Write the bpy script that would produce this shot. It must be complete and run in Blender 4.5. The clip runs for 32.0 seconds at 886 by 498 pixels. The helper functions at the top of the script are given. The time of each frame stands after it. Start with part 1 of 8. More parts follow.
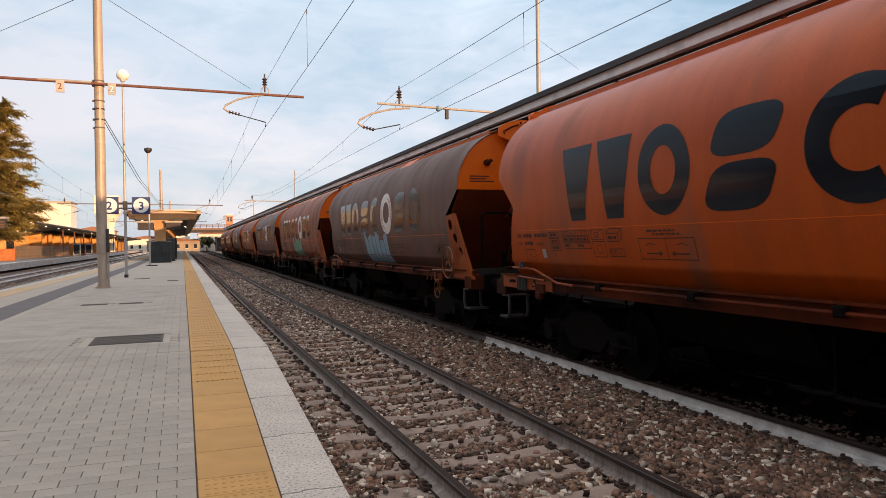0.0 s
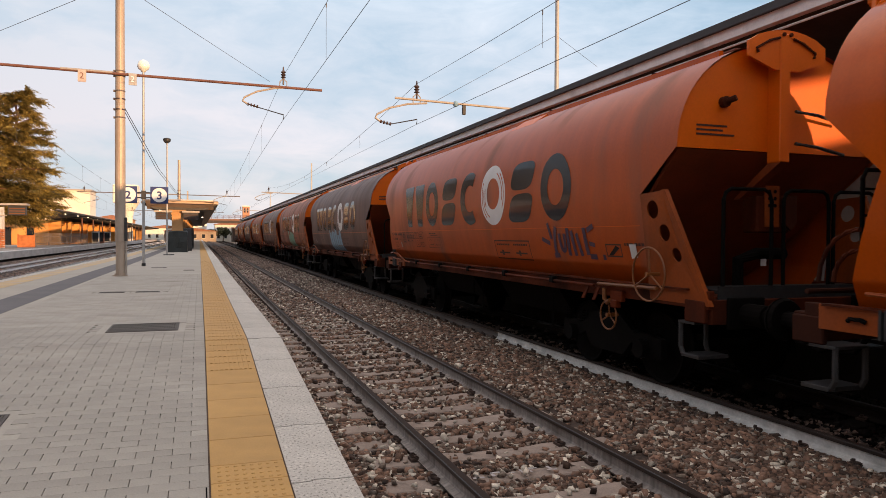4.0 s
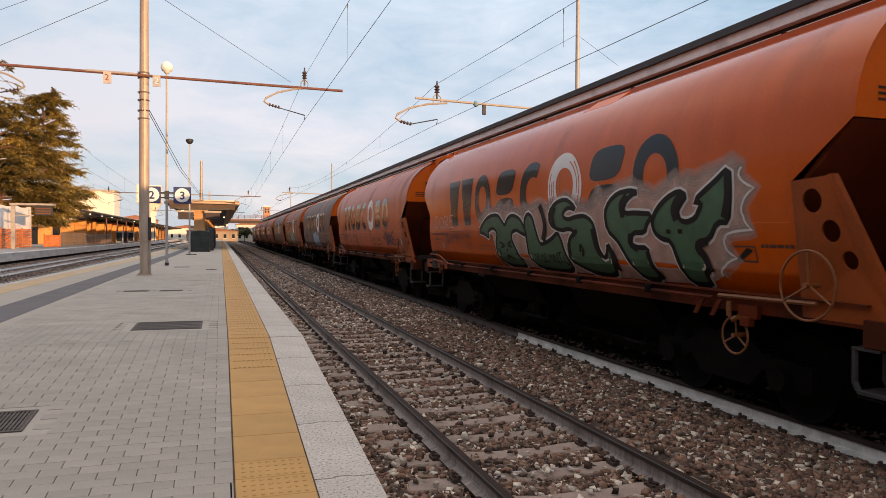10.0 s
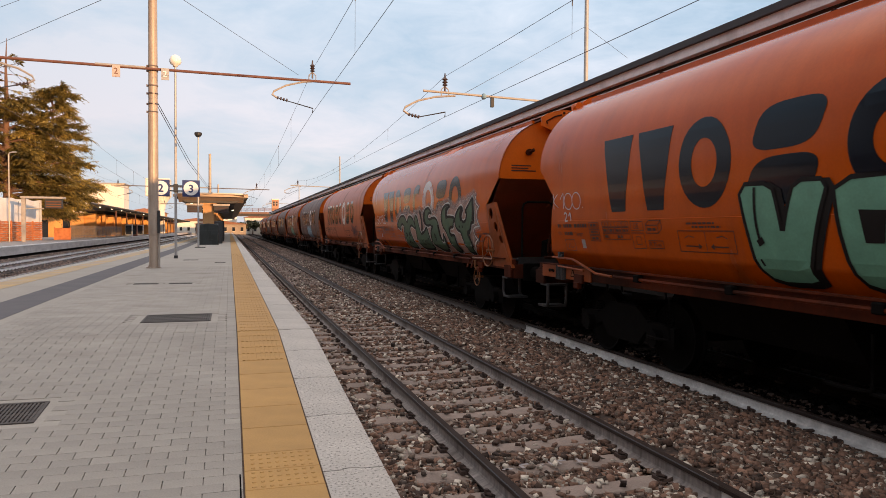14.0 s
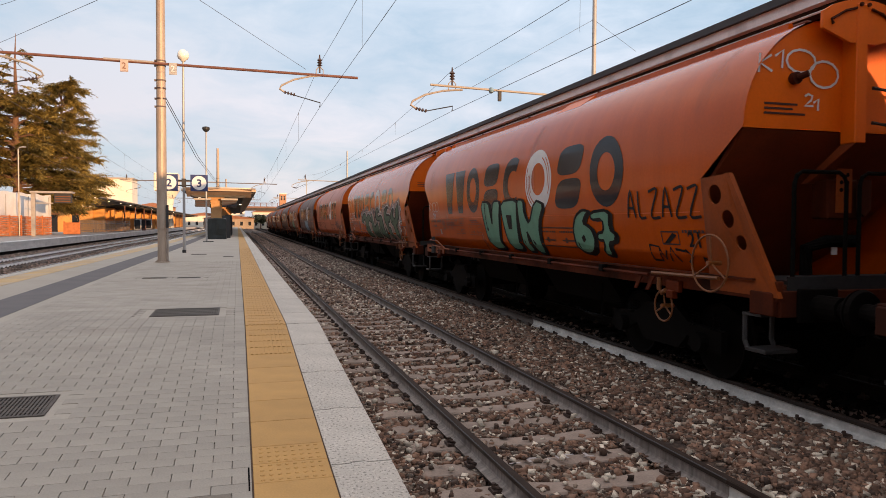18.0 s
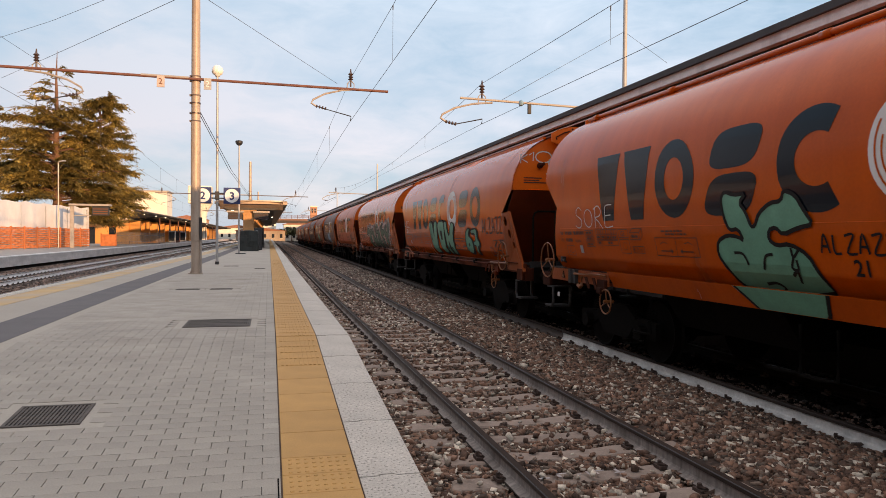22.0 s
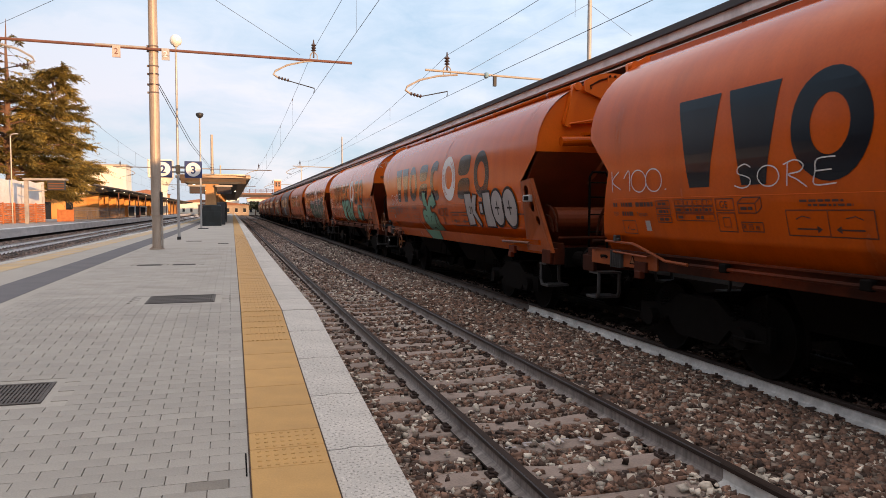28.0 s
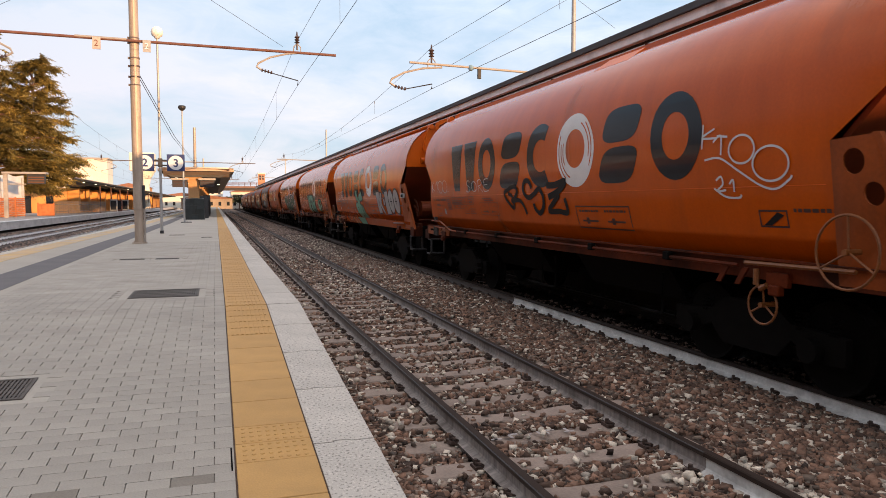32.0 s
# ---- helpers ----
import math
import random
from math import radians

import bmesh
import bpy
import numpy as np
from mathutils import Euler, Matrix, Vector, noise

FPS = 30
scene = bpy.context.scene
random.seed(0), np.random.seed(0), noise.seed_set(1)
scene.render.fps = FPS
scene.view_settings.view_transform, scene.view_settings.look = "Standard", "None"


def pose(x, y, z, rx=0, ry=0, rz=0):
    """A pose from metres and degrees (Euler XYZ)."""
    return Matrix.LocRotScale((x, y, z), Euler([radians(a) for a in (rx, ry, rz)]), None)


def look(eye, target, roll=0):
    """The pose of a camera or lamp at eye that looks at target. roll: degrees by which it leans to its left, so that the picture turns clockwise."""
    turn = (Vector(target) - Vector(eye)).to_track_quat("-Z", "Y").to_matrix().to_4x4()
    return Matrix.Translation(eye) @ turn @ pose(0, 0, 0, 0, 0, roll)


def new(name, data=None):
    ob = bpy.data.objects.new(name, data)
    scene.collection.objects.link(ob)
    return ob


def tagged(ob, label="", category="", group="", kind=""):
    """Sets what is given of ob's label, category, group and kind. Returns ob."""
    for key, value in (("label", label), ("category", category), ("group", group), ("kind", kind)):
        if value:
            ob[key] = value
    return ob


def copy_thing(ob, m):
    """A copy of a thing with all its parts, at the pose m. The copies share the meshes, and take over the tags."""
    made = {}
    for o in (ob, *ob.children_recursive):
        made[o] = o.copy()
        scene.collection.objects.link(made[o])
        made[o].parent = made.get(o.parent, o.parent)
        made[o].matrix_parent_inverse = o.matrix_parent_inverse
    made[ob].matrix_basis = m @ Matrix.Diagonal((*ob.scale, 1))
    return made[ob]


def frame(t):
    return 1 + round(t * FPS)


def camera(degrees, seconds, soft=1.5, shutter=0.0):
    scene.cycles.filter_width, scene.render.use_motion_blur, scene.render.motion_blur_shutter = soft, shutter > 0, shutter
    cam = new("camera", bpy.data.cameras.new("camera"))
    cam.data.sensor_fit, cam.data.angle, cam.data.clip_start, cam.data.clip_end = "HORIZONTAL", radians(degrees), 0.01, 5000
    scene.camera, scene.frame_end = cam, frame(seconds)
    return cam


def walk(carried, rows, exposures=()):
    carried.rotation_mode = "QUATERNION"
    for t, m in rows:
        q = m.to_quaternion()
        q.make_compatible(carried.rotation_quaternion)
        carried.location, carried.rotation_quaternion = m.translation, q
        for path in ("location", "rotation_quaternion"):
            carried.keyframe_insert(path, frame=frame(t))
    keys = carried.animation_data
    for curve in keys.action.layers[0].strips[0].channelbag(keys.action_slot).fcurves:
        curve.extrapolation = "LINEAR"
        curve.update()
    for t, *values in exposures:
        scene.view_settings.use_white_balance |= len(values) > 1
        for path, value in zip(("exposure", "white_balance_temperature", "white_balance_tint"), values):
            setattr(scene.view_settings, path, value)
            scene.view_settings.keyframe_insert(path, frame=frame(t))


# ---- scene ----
# One straight stretch of station: y runs along the tracks, z = 0 is the rail head.
LENS = 64.2
EYE = (0.0, 0.0, 1.862)
# the camera sways a few centimetres at first, then only turns: (time, x, y, z, pitch, roll, heading)
SWAY = [
    (0, 0.024, 0.053, 1.867, 89.442, 0.845, -20.244),
    (0.5, 0.033, 0.015, 1.881, 88.981, 0.291, -20.085),
    (1, 0.055, 0.009, 1.869, 88.395, 0.114, -20.722),
    (1.5, 0.045, 0.031, 1.876, 88.36, 0.139, -20.827),
    (2, 0.055, 0.06, 1.873, 88.376, 0.288, -21.069),
    (2.5, 0.031, 0.047, 1.872, 88.726, 0.119, -20.594),
    (4.5, 0.015, 0.002, 1.872, 89.054, -0.346, -18.888),
]
PATH = [
    (5, 88.9, 0.109, -19), (5.5, 89.012, 0.609, -17.28), (6, 89.237, -0.372, -18.15), (6.5, 89.224, -0.732, -18.559), (7, 89.79, -0.045, -18.458),
    (7.5, 89.067, -0.363, -17.723), (8, 88.778, -0.087, -17.738), (8.5, 88.718, -0.194, -17.523), (9, 88.834, -0.366, -17.431), (9.5, 88.952, -0.384, -17.254),
    (10, 89.062, -0.391, -17.462), (10.5, 88.919, -0.302, -17.151), (11, 89.104, -0.552, -17.66), (11.5, 89.222, -0.463, -17.294), (12, 89.261, -0.56, -17.24),
    (12.5, 88.806, -0.235, -16.998), (13, 88.614, -0.419, -16.82), (13.5, 88.483, -0.332, -16.63), (14, 88.491, -0.39, -16.818), (14.5, 88.506, -0.307, -16.714),
    (16.5, 88.414, -0.502, -16.457), (17, 88.345, -0.527, -16.059), (17.5, 88.038, -0.269, -16), (18, 88.022, -0.352, -16.224), (18.5, 87.562, -0.105, -15.581),
    (19, 87.601, -0.366, -15.328), (19.5, 87.652, -0.346, -14.855), (20, 87.723, -0.397, -15.289), (20.5, 88.095, -0.183, -14.792), (21, 88.63, -0.199, -14.092),
    (21.5, 88.731, 0.018, -13.921), (22, 89.025, -0.461, -13.842), (22.5, 88.711, -1.08, -13.854), (23, 88.167, -0.819, -14.546), (23.5, 88.183, -0.832, -14.858),
    (24, 88.264, -0.936, -14.952), (24.5, 88.346, -1.085, -14.764), (25, 88.286, -0.866, -15.183), (25.5, 88.523, -0.868, -15.14), (27.5, 87.497, -0.664, -16.413),
    (28, 86.883, -0.155, -16.6), (28.5, 87.184, -0.18, -16.658), (29, 87.291, -0.341, -17.235), (29.5, 87.154, -0.137, -16.93), (30, 86.807, -0.128, -17.546),
    (30.5, 86.62, -0.29, -18.012), (31, 86.869, -0.332, -18.275), (31.5, 86.706, -0.308, -17.789), (32, 86.311, 0.004, -17.813),
]

cam = camera(LENS, 32.0, soft=0.75, shutter=0.2)
walk(cam, [(row[0], pose(*row[1:])) for row in SWAY] + [(t, pose(*EYE, rx, ry, rz)) for t, rx, ry, rz in PATH],
     [(0.0, 0.28, 6680, 12), (5.0, 0.24, 6780, 13), (12.0, 0.23, 6700, 13), (22.0, 0.22, 6580, 12), (25.0, 0.25, 6540, 12), (28.0, 0.37, 6460, 12), (30.0, 0.41, 6440, 12), (32.0, 0.40, 6480, 12)])

# ---- light: a very low evening sun from behind, thin cloud over a pale sky ----
SUN_EL, SUN_AZ = 5.0, 26.0          # degrees; azimuth: how far the light comes from the right of straight behind
world = bpy.data.worlds.new("world")
scene.world = world
world.use_nodes = True
wn, wl = world.node_tree.nodes, world.node_tree.links
wn.clear()


def wnode(kind, **sets):
    n = wn.new(kind)
    for key, value in sets.items():
        n.inputs[key].default_value = value
    return n


sky = wn.new("ShaderNodeTexSky")
sky.sky_type, sky.sun_disc = "NISHITA", False
sky.sun_elevation, sky.sun_rotation = radians(SUN_EL), radians(180 - SUN_AZ)
sky.air_density, sky.dust_density, sky.ozone_density = 1.0, 1.2, 1.5
coord = wn.new("ShaderNodeTexCoord")
sep = wn.new("ShaderNodeSeparateXYZ")
wl.new(coord.outputs["Generated"], sep.inputs[0])
stretch = wn.new("ShaderNodeMapping")
stretch.inputs["Scale"].default_value = (1.0, 1.0, 2.8)
stretch.inputs["Rotation"].default_value = (0.0, 0.3, 0.3)
wl.new(coord.outputs["Generated"], stretch.inputs["Vector"])
cloud = wnode("ShaderNodeTexNoise", Scale=1.9, Detail=8.0, Roughness=0.55, Distortion=0.3)
wl.new(stretch.outputs[0], cloud.inputs["Vector"])
ramp = wn.new("ShaderNodeValToRGB")
ramp.color_ramp.elements[0].position, ramp.color_ramp.elements[0].color = 0.38, (0.08, 0.08, 0.08, 1)
ramp.color_ramp.elements[1].position, ramp.color_ramp.elements[1].color = 0.62, (0.95, 0.95, 0.95, 1)
wisps = wnode("ShaderNodeTexNoise", Scale=9.0, Detail=9.0, Roughness=0.62, Distortion=0.8)
wl.new(stretch.outputs[0], wisps.inputs["Vector"])
mixed_noise = wn.new("ShaderNodeMix")
mixed_noise.inputs[0].default_value = 0.22
wl.new(cloud.outputs[0], mixed_noise.inputs[2])
wl.new(wisps.outputs[0], mixed_noise.inputs[3])
wl.new(mixed_noise.outputs[0], ramp.inputs[0])
tint = wn.new("ShaderNodeValToRGB")      # cloud colour by height: warm white low, cool white above
tint.color_ramp.elements[0].position, tint.color_ramp.elements[0].color = 0.0, (0.99, 0.87, 0.83, 1)
tint.color_ramp.elements[1].position, tint.color_ramp.elements[1].color = 0.36, (0.66, 0.78, 0.90, 1)
e = tint.color_ramp.elements.new(0.75)
e.color = (1.02, 0.85, 0.75, 1)
e = tint.color_ramp.elements.new(0.5)
e.color = (0.84, 0.81, 0.82, 1)
e = tint.color_ramp.elements.new(0.13)
e.color = (0.80, 0.79, 0.85, 1)
wl.new(sep.outputs["Z"], tint.inputs[0])
clear = wn.new("ShaderNodeMix")
clear.data_type = "RGBA"
clear.inputs[0].default_value = 0.55
clear.inputs[7].default_value = (4.2, 6.7, 9.2, 1)
wl.new(sky.outputs[0], clear.inputs[6])
bright = wn.new("ShaderNodeVectorMath")
bright.operation = "SCALE"
up_gain = wn.new("ShaderNodeMapRange")      # thin overcast is brightest overhead
up_gain.inputs["From Min"].default_value, up_gain.inputs["From Max"].default_value = 0.3, 1.0
up_gain.inputs["To Min"].default_value, up_gain.inputs["To Max"].default_value = 8.5, 18.5
wl.new(sep.outputs["Z"], up_gain.inputs["Value"])
side_gain = wn.new("ShaderNodeMapRange")     # the cloud is brighter on the sun's side than opposite to it
side_gain.inputs["From Min"].default_value, side_gain.inputs["From Max"].default_value = -1.0, 1.0
side_gain.inputs["To Min"].default_value, side_gain.inputs["To Max"].default_value = 0.74, 1.32
wl.new(sep.outputs["X"], side_gain.inputs["Value"])
gain = wn.new("ShaderNodeMath")
gain.operation = "MULTIPLY"
wl.new(up_gain.outputs[0], gain.inputs[0])
wl.new(side_gain.outputs[0], gain.inputs[1])
wl.new(gain.outputs[0], bright.inputs["Scale"])
wl.new(tint.outputs[0], bright.inputs[0])
mixed = wn.new("ShaderNodeMix")
mixed.data_type = "RGBA"
wl.new(ramp.outputs[0], mixed.inputs[0])
wl.new(clear.outputs[2], mixed.inputs[6])
wl.new(bright.outputs[0], mixed.inputs[7])
ground_mix = wn.new("ShaderNodeBackground")
ground_mix.inputs["Strength"].default_value = 0.105
wl.new(mixed.outputs[2], ground_mix.inputs["Color"])
wout = wn.new("ShaderNodeOutputWorld")
wl.new(ground_mix.outputs[0], wout.inputs["Surface"])

sun_data = bpy.data.lights.new("sun", "SUN")
sun_data.energy, sun_data.angle, sun_data.color = 5.0, radians(0.6), (1.0, 0.585, 0.28)
sun = new("sun", sun_data)
az, el = radians(SUN_AZ), radians(SUN_EL)
sun.matrix_world = look((0, 0, 60), (-math.sin(az) * math.cos(el), math.cos(az) * math.cos(el), 60 - math.sin(el)))


# ---- materials ----
def mat(name, col, rough=0.6, metal=0.0, var=0.25, scale=3.0, fine=40.0, bump=0.0, col2=None, rnd=0.0, island=0.0,
        emit=0.0, spec=0.5, coat=0.0, streak=None, dirt=None, dirt_at=0.55, speck=None):
    """Principled surface with a large and a fine variation, in the object's own space."""
    m = bpy.data.materials.new(name)
    m.use_nodes = True
    n, l = m.node_tree.nodes, m.node_tree.links
    p = n["Principled BSDF"]
    p.inputs["Roughness"].default_value, p.inputs["Metallic"].default_value = rough, metal
    p.inputs["Specular IOR Level"].default_value = spec
    p.inputs["Coat Weight"].default_value = coat
    p.inputs["Coat Roughness"].default_value = 0.25
    tc = n.new("ShaderNodeTexCoord")
    src = tc.outputs["Object"]
    big = n.new("ShaderNodeTexNoise")
    big.inputs["Scale"].default_value, big.inputs["Detail"].default_value = scale, 4
    if streak:
        mp = n.new("ShaderNodeMapping")
        mp.inputs["Scale"].default_value = streak
        l.new(src, mp.inputs["Vector"])
        l.new(mp.outputs[0], big.inputs["Vector"])
    else:
        l.new(src, big.inputs["Vector"])
    small = n.new("ShaderNodeTexNoise")
    small.inputs["Scale"].default_value, small.inputs["Detail"].default_value = fine, 3
    l.new(src, small.inputs["Vector"])
    c2 = col2 or tuple(c * (1 - var) for c in col)
    r = n.new("ShaderNodeValToRGB")
    r.color_ramp.elements[0].position, r.color_ramp.elements[0].color = 0.3, (*c2, 1)
    r.color_ramp.elements[1].position, r.color_ramp.elements[1].color = 0.7, (*col, 1)
    l.new(big.outputs[0], r.inputs[0])
    hsv = n.new("ShaderNodeHueSaturation")
    l.new(r.outputs[0], hsv.inputs["Color"])
    val = n.new("ShaderNodeMapRange")
    val.inputs["To Min"].default_value, val.inputs["To Max"].default_value = 1 - var * 0.8, 1 + var * 0.8
    l.new(small.outputs[0], val.inputs["Value"])
    last = val.outputs[0]
    for amount, kind, sock in ((rnd, "ShaderNodeObjectInfo", "Random"), (island, "ShaderNodeNewGeometry", "Random Per Island")):
        if amount:
            g = n.new(kind)
            q = n.new("ShaderNodeMapRange")
            q.inputs["To Min"].default_value, q.inputs["To Max"].default_value = 1 - amount, 1 + amount
            l.new(g.outputs[sock], q.inputs["Value"])
            mul = n.new("ShaderNodeMath")
            mul.operation = "MULTIPLY"
            l.new(last, mul.inputs[0])
            l.new(q.outputs[0], mul.inputs[1])
            last = mul.outputs[0]
    l.new(last, hsv.inputs["Value"])
    colour = hsv.outputs[0]
    if speck:                                     # sharp dark and pale grains
        sn = n.new("ShaderNodeTexNoise")
        sn.inputs["Scale"].default_value, sn.inputs["Detail"].default_value = speck[0], 1
        l.new(src, sn.inputs["Vector"])
        sr = n.new("ShaderNodeValToRGB")
        sr.color_ramp.elements[0].position, sr.color_ramp.elements[0].color = 0.34, (speck[1], speck[1], speck[1], 1)
        sr.color_ramp.elements[1].position, sr.color_ramp.elements[1].color = 0.42, (1, 1, 1, 1)
        hi = sr.color_ramp.elements.new(0.62)
        hi.color = (1, 1, 1, 1)
        hi = sr.color_ramp.elements.new(0.68)
        hi.color = (1.25, 1.25, 1.25, 1)
        l.new(sn.outputs[0], sr.inputs[0])
        sm = n.new("ShaderNodeMix")
        sm.data_type, sm.blend_type = "RGBA", "MULTIPLY"
        sm.inputs[0].default_value = 1.0
        l.new(colour, sm.inputs[6])
        l.new(sr.outputs[0], sm.inputs[7])
        colour = sm.outputs[2]
    if dirt:
        grime = n.new("ShaderNodeTexNoise")
        grime.inputs["Scale"].default_value, grime.inputs["Detail"].default_value = 0.9, 7
        mp2 = n.new("ShaderNodeMapping")
        mp2.inputs["Scale"].default_value = (1, 1.6, 0.35)
        l.new(src, mp2.inputs["Vector"])
        l.new(mp2.outputs[0], grime.inputs["Vector"])
        gr = n.new("ShaderNodeValToRGB")
        gr.color_ramp.elements[0].position = dirt_at
        gr.color_ramp.elements[1].position = dirt_at + 0.22
        gr.color_ramp.elements[1].color = (0.75, 0.75, 0.75, 1)
        l.new(grime.outputs[0], gr.inputs[0])
        mx = n.new("ShaderNodeMix")
        mx.data_type = "RGBA"
        mx.inputs[7].default_value = (*dirt, 1)
        l.new(gr.outputs[0], mx.inputs[0])
        l.new(colour, mx.inputs[6])
        colour = mx.outputs[2]
        ro = n.new("ShaderNodeMapRange")
        ro.inputs["To Min"].default_value, ro.inputs["To Max"].default_value = rough, min(1, rough + 0.3)
        l.new(gr.outputs[0], ro.inputs["Value"])
        l.new(ro.outputs[0], p.inputs["Roughness"])
    l.new(colour, p.inputs["Base Color"])
    if bump:
        b = n.new("ShaderNodeBump")
        b.inputs["Strength"].default_value, b.inputs["Distance"].default_value = bump, 0.01
        l.new(small.outputs[0], b.inputs["Height"])
        l.new(b.outputs[0], p.inputs["Normal"])
    if emit:
        p.inputs["Emission Color"].default_value = (*col, 1)
        p.inputs["Emission Strength"].default_value = emit
    return m


M_PAVER = mat("paver", (0.348, 0.321, 0.279), 0.85, var=0.18, scale=1.6, fine=70, bump=0.3, rnd=0.07, island=0.06, dirt=(0.19, 0.16, 0.13), dirt_at=0.60)
M_PAVED = mat("paved_sheet", (0.385, 0.353, 0.305), 0.85, var=0.16, scale=0.6, fine=30, bump=0.15)
M_JOINT_BROWN = mat("rusty_joint", (0.085, 0.05, 0.03), 0.95, var=0.4, scale=5)
M_JOINT = mat("joint_sand", (0.27, 0.24, 0.215), 0.95, var=0.3, scale=4)
M_PAVER_STAINED = mat("stained_paver", (0.215, 0.19, 0.158), 0.85, var=0.25, scale=3, fine=70, bump=0.3, island=0.15)
M_BAND = mat("dark_paving", (0.125, 0.118, 0.122), 0.85, var=0.2, scale=1.5, fine=60, bump=0.15)
M_KERB = mat("kerb_granite", (0.51, 0.475, 0.425), 0.85, var=0.18, scale=2.5, fine=160, bump=0.15, rnd=0.05, speck=(48, 0.52))
M_YELLOW = mat("yellow_paving", (0.50, 0.285, 0.088), 0.75, var=0.2, scale=2.2, fine=80, bump=0.15, rnd=0.05, dirt=(0.29, 0.18, 0.08), dirt_at=0.56)
M_YELLOW_WORN = mat("worn_yellow_paving", (0.54, 0.37, 0.17), 0.8, var=0.2, scale=1.2, fine=40, dirt=(0.42, 0.36, 0.30), dirt_at=0.40)
M_CONC = mat("concrete", (0.38, 0.36, 0.34), 0.9, var=0.3, scale=1.5, fine=40, bump=0.3)
M_SLEEPER = mat("sleeper_concrete", (0.29, 0.225, 0.185), 0.9, var=0.35, scale=3, fine=50, bump=0.4, rnd=0.12)
M_STONE_FAR = mat("ballast_stone_dusty", (0.235, 0.165, 0.132), 0.9, var=0.35, scale=5, fine=40, bump=0.3, island=0.7)
M_STONE_GREY = mat("ballast_stone_grey", (0.225, 0.166, 0.126), 0.9, var=0.35, scale=9, fine=90, bump=0.3, island=0.6)
M_STONE = mat("ballast_stone", (0.178, 0.100, 0.066), 0.9, var=0.35, scale=9, fine=90, bump=0.3, island=0.8)
M_SLEEPER_OLD = mat("old_sleeper", (0.075, 0.06, 0.052), 0.9, var=0.35, scale=3, fine=40, bump=0.4)
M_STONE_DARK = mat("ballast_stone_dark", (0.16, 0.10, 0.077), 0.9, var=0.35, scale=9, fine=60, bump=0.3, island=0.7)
M_STONE_PALE = mat("ballast_stone_pale", (0.62, 0.54, 0.44), 0.9, var=0.3, scale=9, fine=90, bump=0.3, island=0.4)
M_BED = mat("ballast_bed", (0.095, 0.058, 0.040), 0.95, var=0.8, scale=9, fine=24, bump=1.0)
# ballast below the train: the shade there is put into the colour
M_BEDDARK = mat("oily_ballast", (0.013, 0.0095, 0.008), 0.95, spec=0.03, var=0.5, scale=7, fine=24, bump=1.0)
M_RAILDUSTY = mat("rail_dusty_web", (0.30, 0.262, 0.24), 0.8, 0.0, var=0.5, scale=2, fine=30, bump=0.2, streak=(1, 9, 0.8), dirt=(0.05, 0.033, 0.026), dirt_at=0.50)
M_RAIL = mat("rail_rust", (0.085, 0.065, 0.055), 0.7, 0.1, var=0.35, scale=3, fine=70, bump=0.2)
# far rail below the train, darkened to stand for shade
M_RAILSHADE = mat("rail_oily", (0.016, 0.012, 0.010), 0.7, var=0.3, scale=4, spec=0.1)
M_RAILHEAD = mat("rail_head_oily", (0.032, 0.023, 0.020), 0.38, 0.0, spec=0.35, var=0.4, scale=3, fine=60, bump=0.15)
M_RAILTOP = mat("rail_head", (0.042, 0.030, 0.025), 0.7, 0.0, spec=0.06, var=0.2, scale=3)
M_LIMED = mat("rail_lime_wash", (0.80, 0.79, 0.78), 0.8, var=0.2, scale=4, fine=20)
M_RAILBRIGHT = mat("rail_head_polished", (0.62, 0.60, 0.58), 0.25, 0.9, var=0.15, scale=3)
M_RAILWHITE = mat("rail_white_paint", (0.62, 0.61, 0.585), 0.7, var=0.35, scale=5, fine=30, bump=0.2)
M_CLIP = mat("rail_clip", (0.075, 0.048, 0.038), 0.7, 0.4, var=0.3, scale=20)
M_ORANGE = mat("orange_paint", (0.50, 0.080, 0.0010), 0.20, var=0.16, scale=1.6, fine=30, spec=0.22, streak=(1, 2.5, 0.5),
               dirt=(0.17, 0.05, 0.018), dirt_at=0.62)
M_ORANGE_DUSTY = mat("orange_paint_dusty", (0.42, 0.070, 0.006), 0.36, var=0.2, scale=1.6, fine=30, spec=0.22, streak=(1, 2.5, 0.5),
                     dirt=(0.14, 0.085, 0.062), dirt_at=0.55)
M_ORANGE2 = mat("orange_paint_dirty", (0.30, 0.085, 0.036), 0.5, spec=0.2, var=0.3, scale=1.6, fine=30, streak=(1, 3, 0.4),
                dirt=(0.13, 0.085, 0.065), dirt_at=0.45)
M_GRIMY = mat("grimy_paint", (0.135, 0.054, 0.034), 0.5, spec=0.34, var=0.4, scale=1.6, fine=30, streak=(1, 3, 0.3),
              dirt=(0.115, 0.085, 0.075), dirt_at=0.46)
# the body's orange made brighter: light on the ends goes into the colour
M_ORANGE_LIT = mat("orange_end_paint", (0.70, 0.125, 0.004), 0.4, var=0.12, scale=2, fine=40, spec=0.25)
M_GUSSET = mat("grimy_gusset_paint", (0.29, 0.060, 0.009), 0.5, var=0.3, scale=2, fine=30, dirt=(0.09, 0.035, 0.018), dirt_at=0.56, spec=0.2)
# darker copy of the orange, holding the shade under overhang and floor
M_ORANGE_SHADE = mat("hopper_paint", (0.24, 0.044, 0.008), 0.6, var=0.3, scale=2, fine=30)
M_SILL = mat("sill_paint", (0.12, 0.020, 0.004), 0.6, var=0.4, scale=2, fine=30, dirt=(0.014, 0.009, 0.007), dirt_at=0.40, spec=0.1)
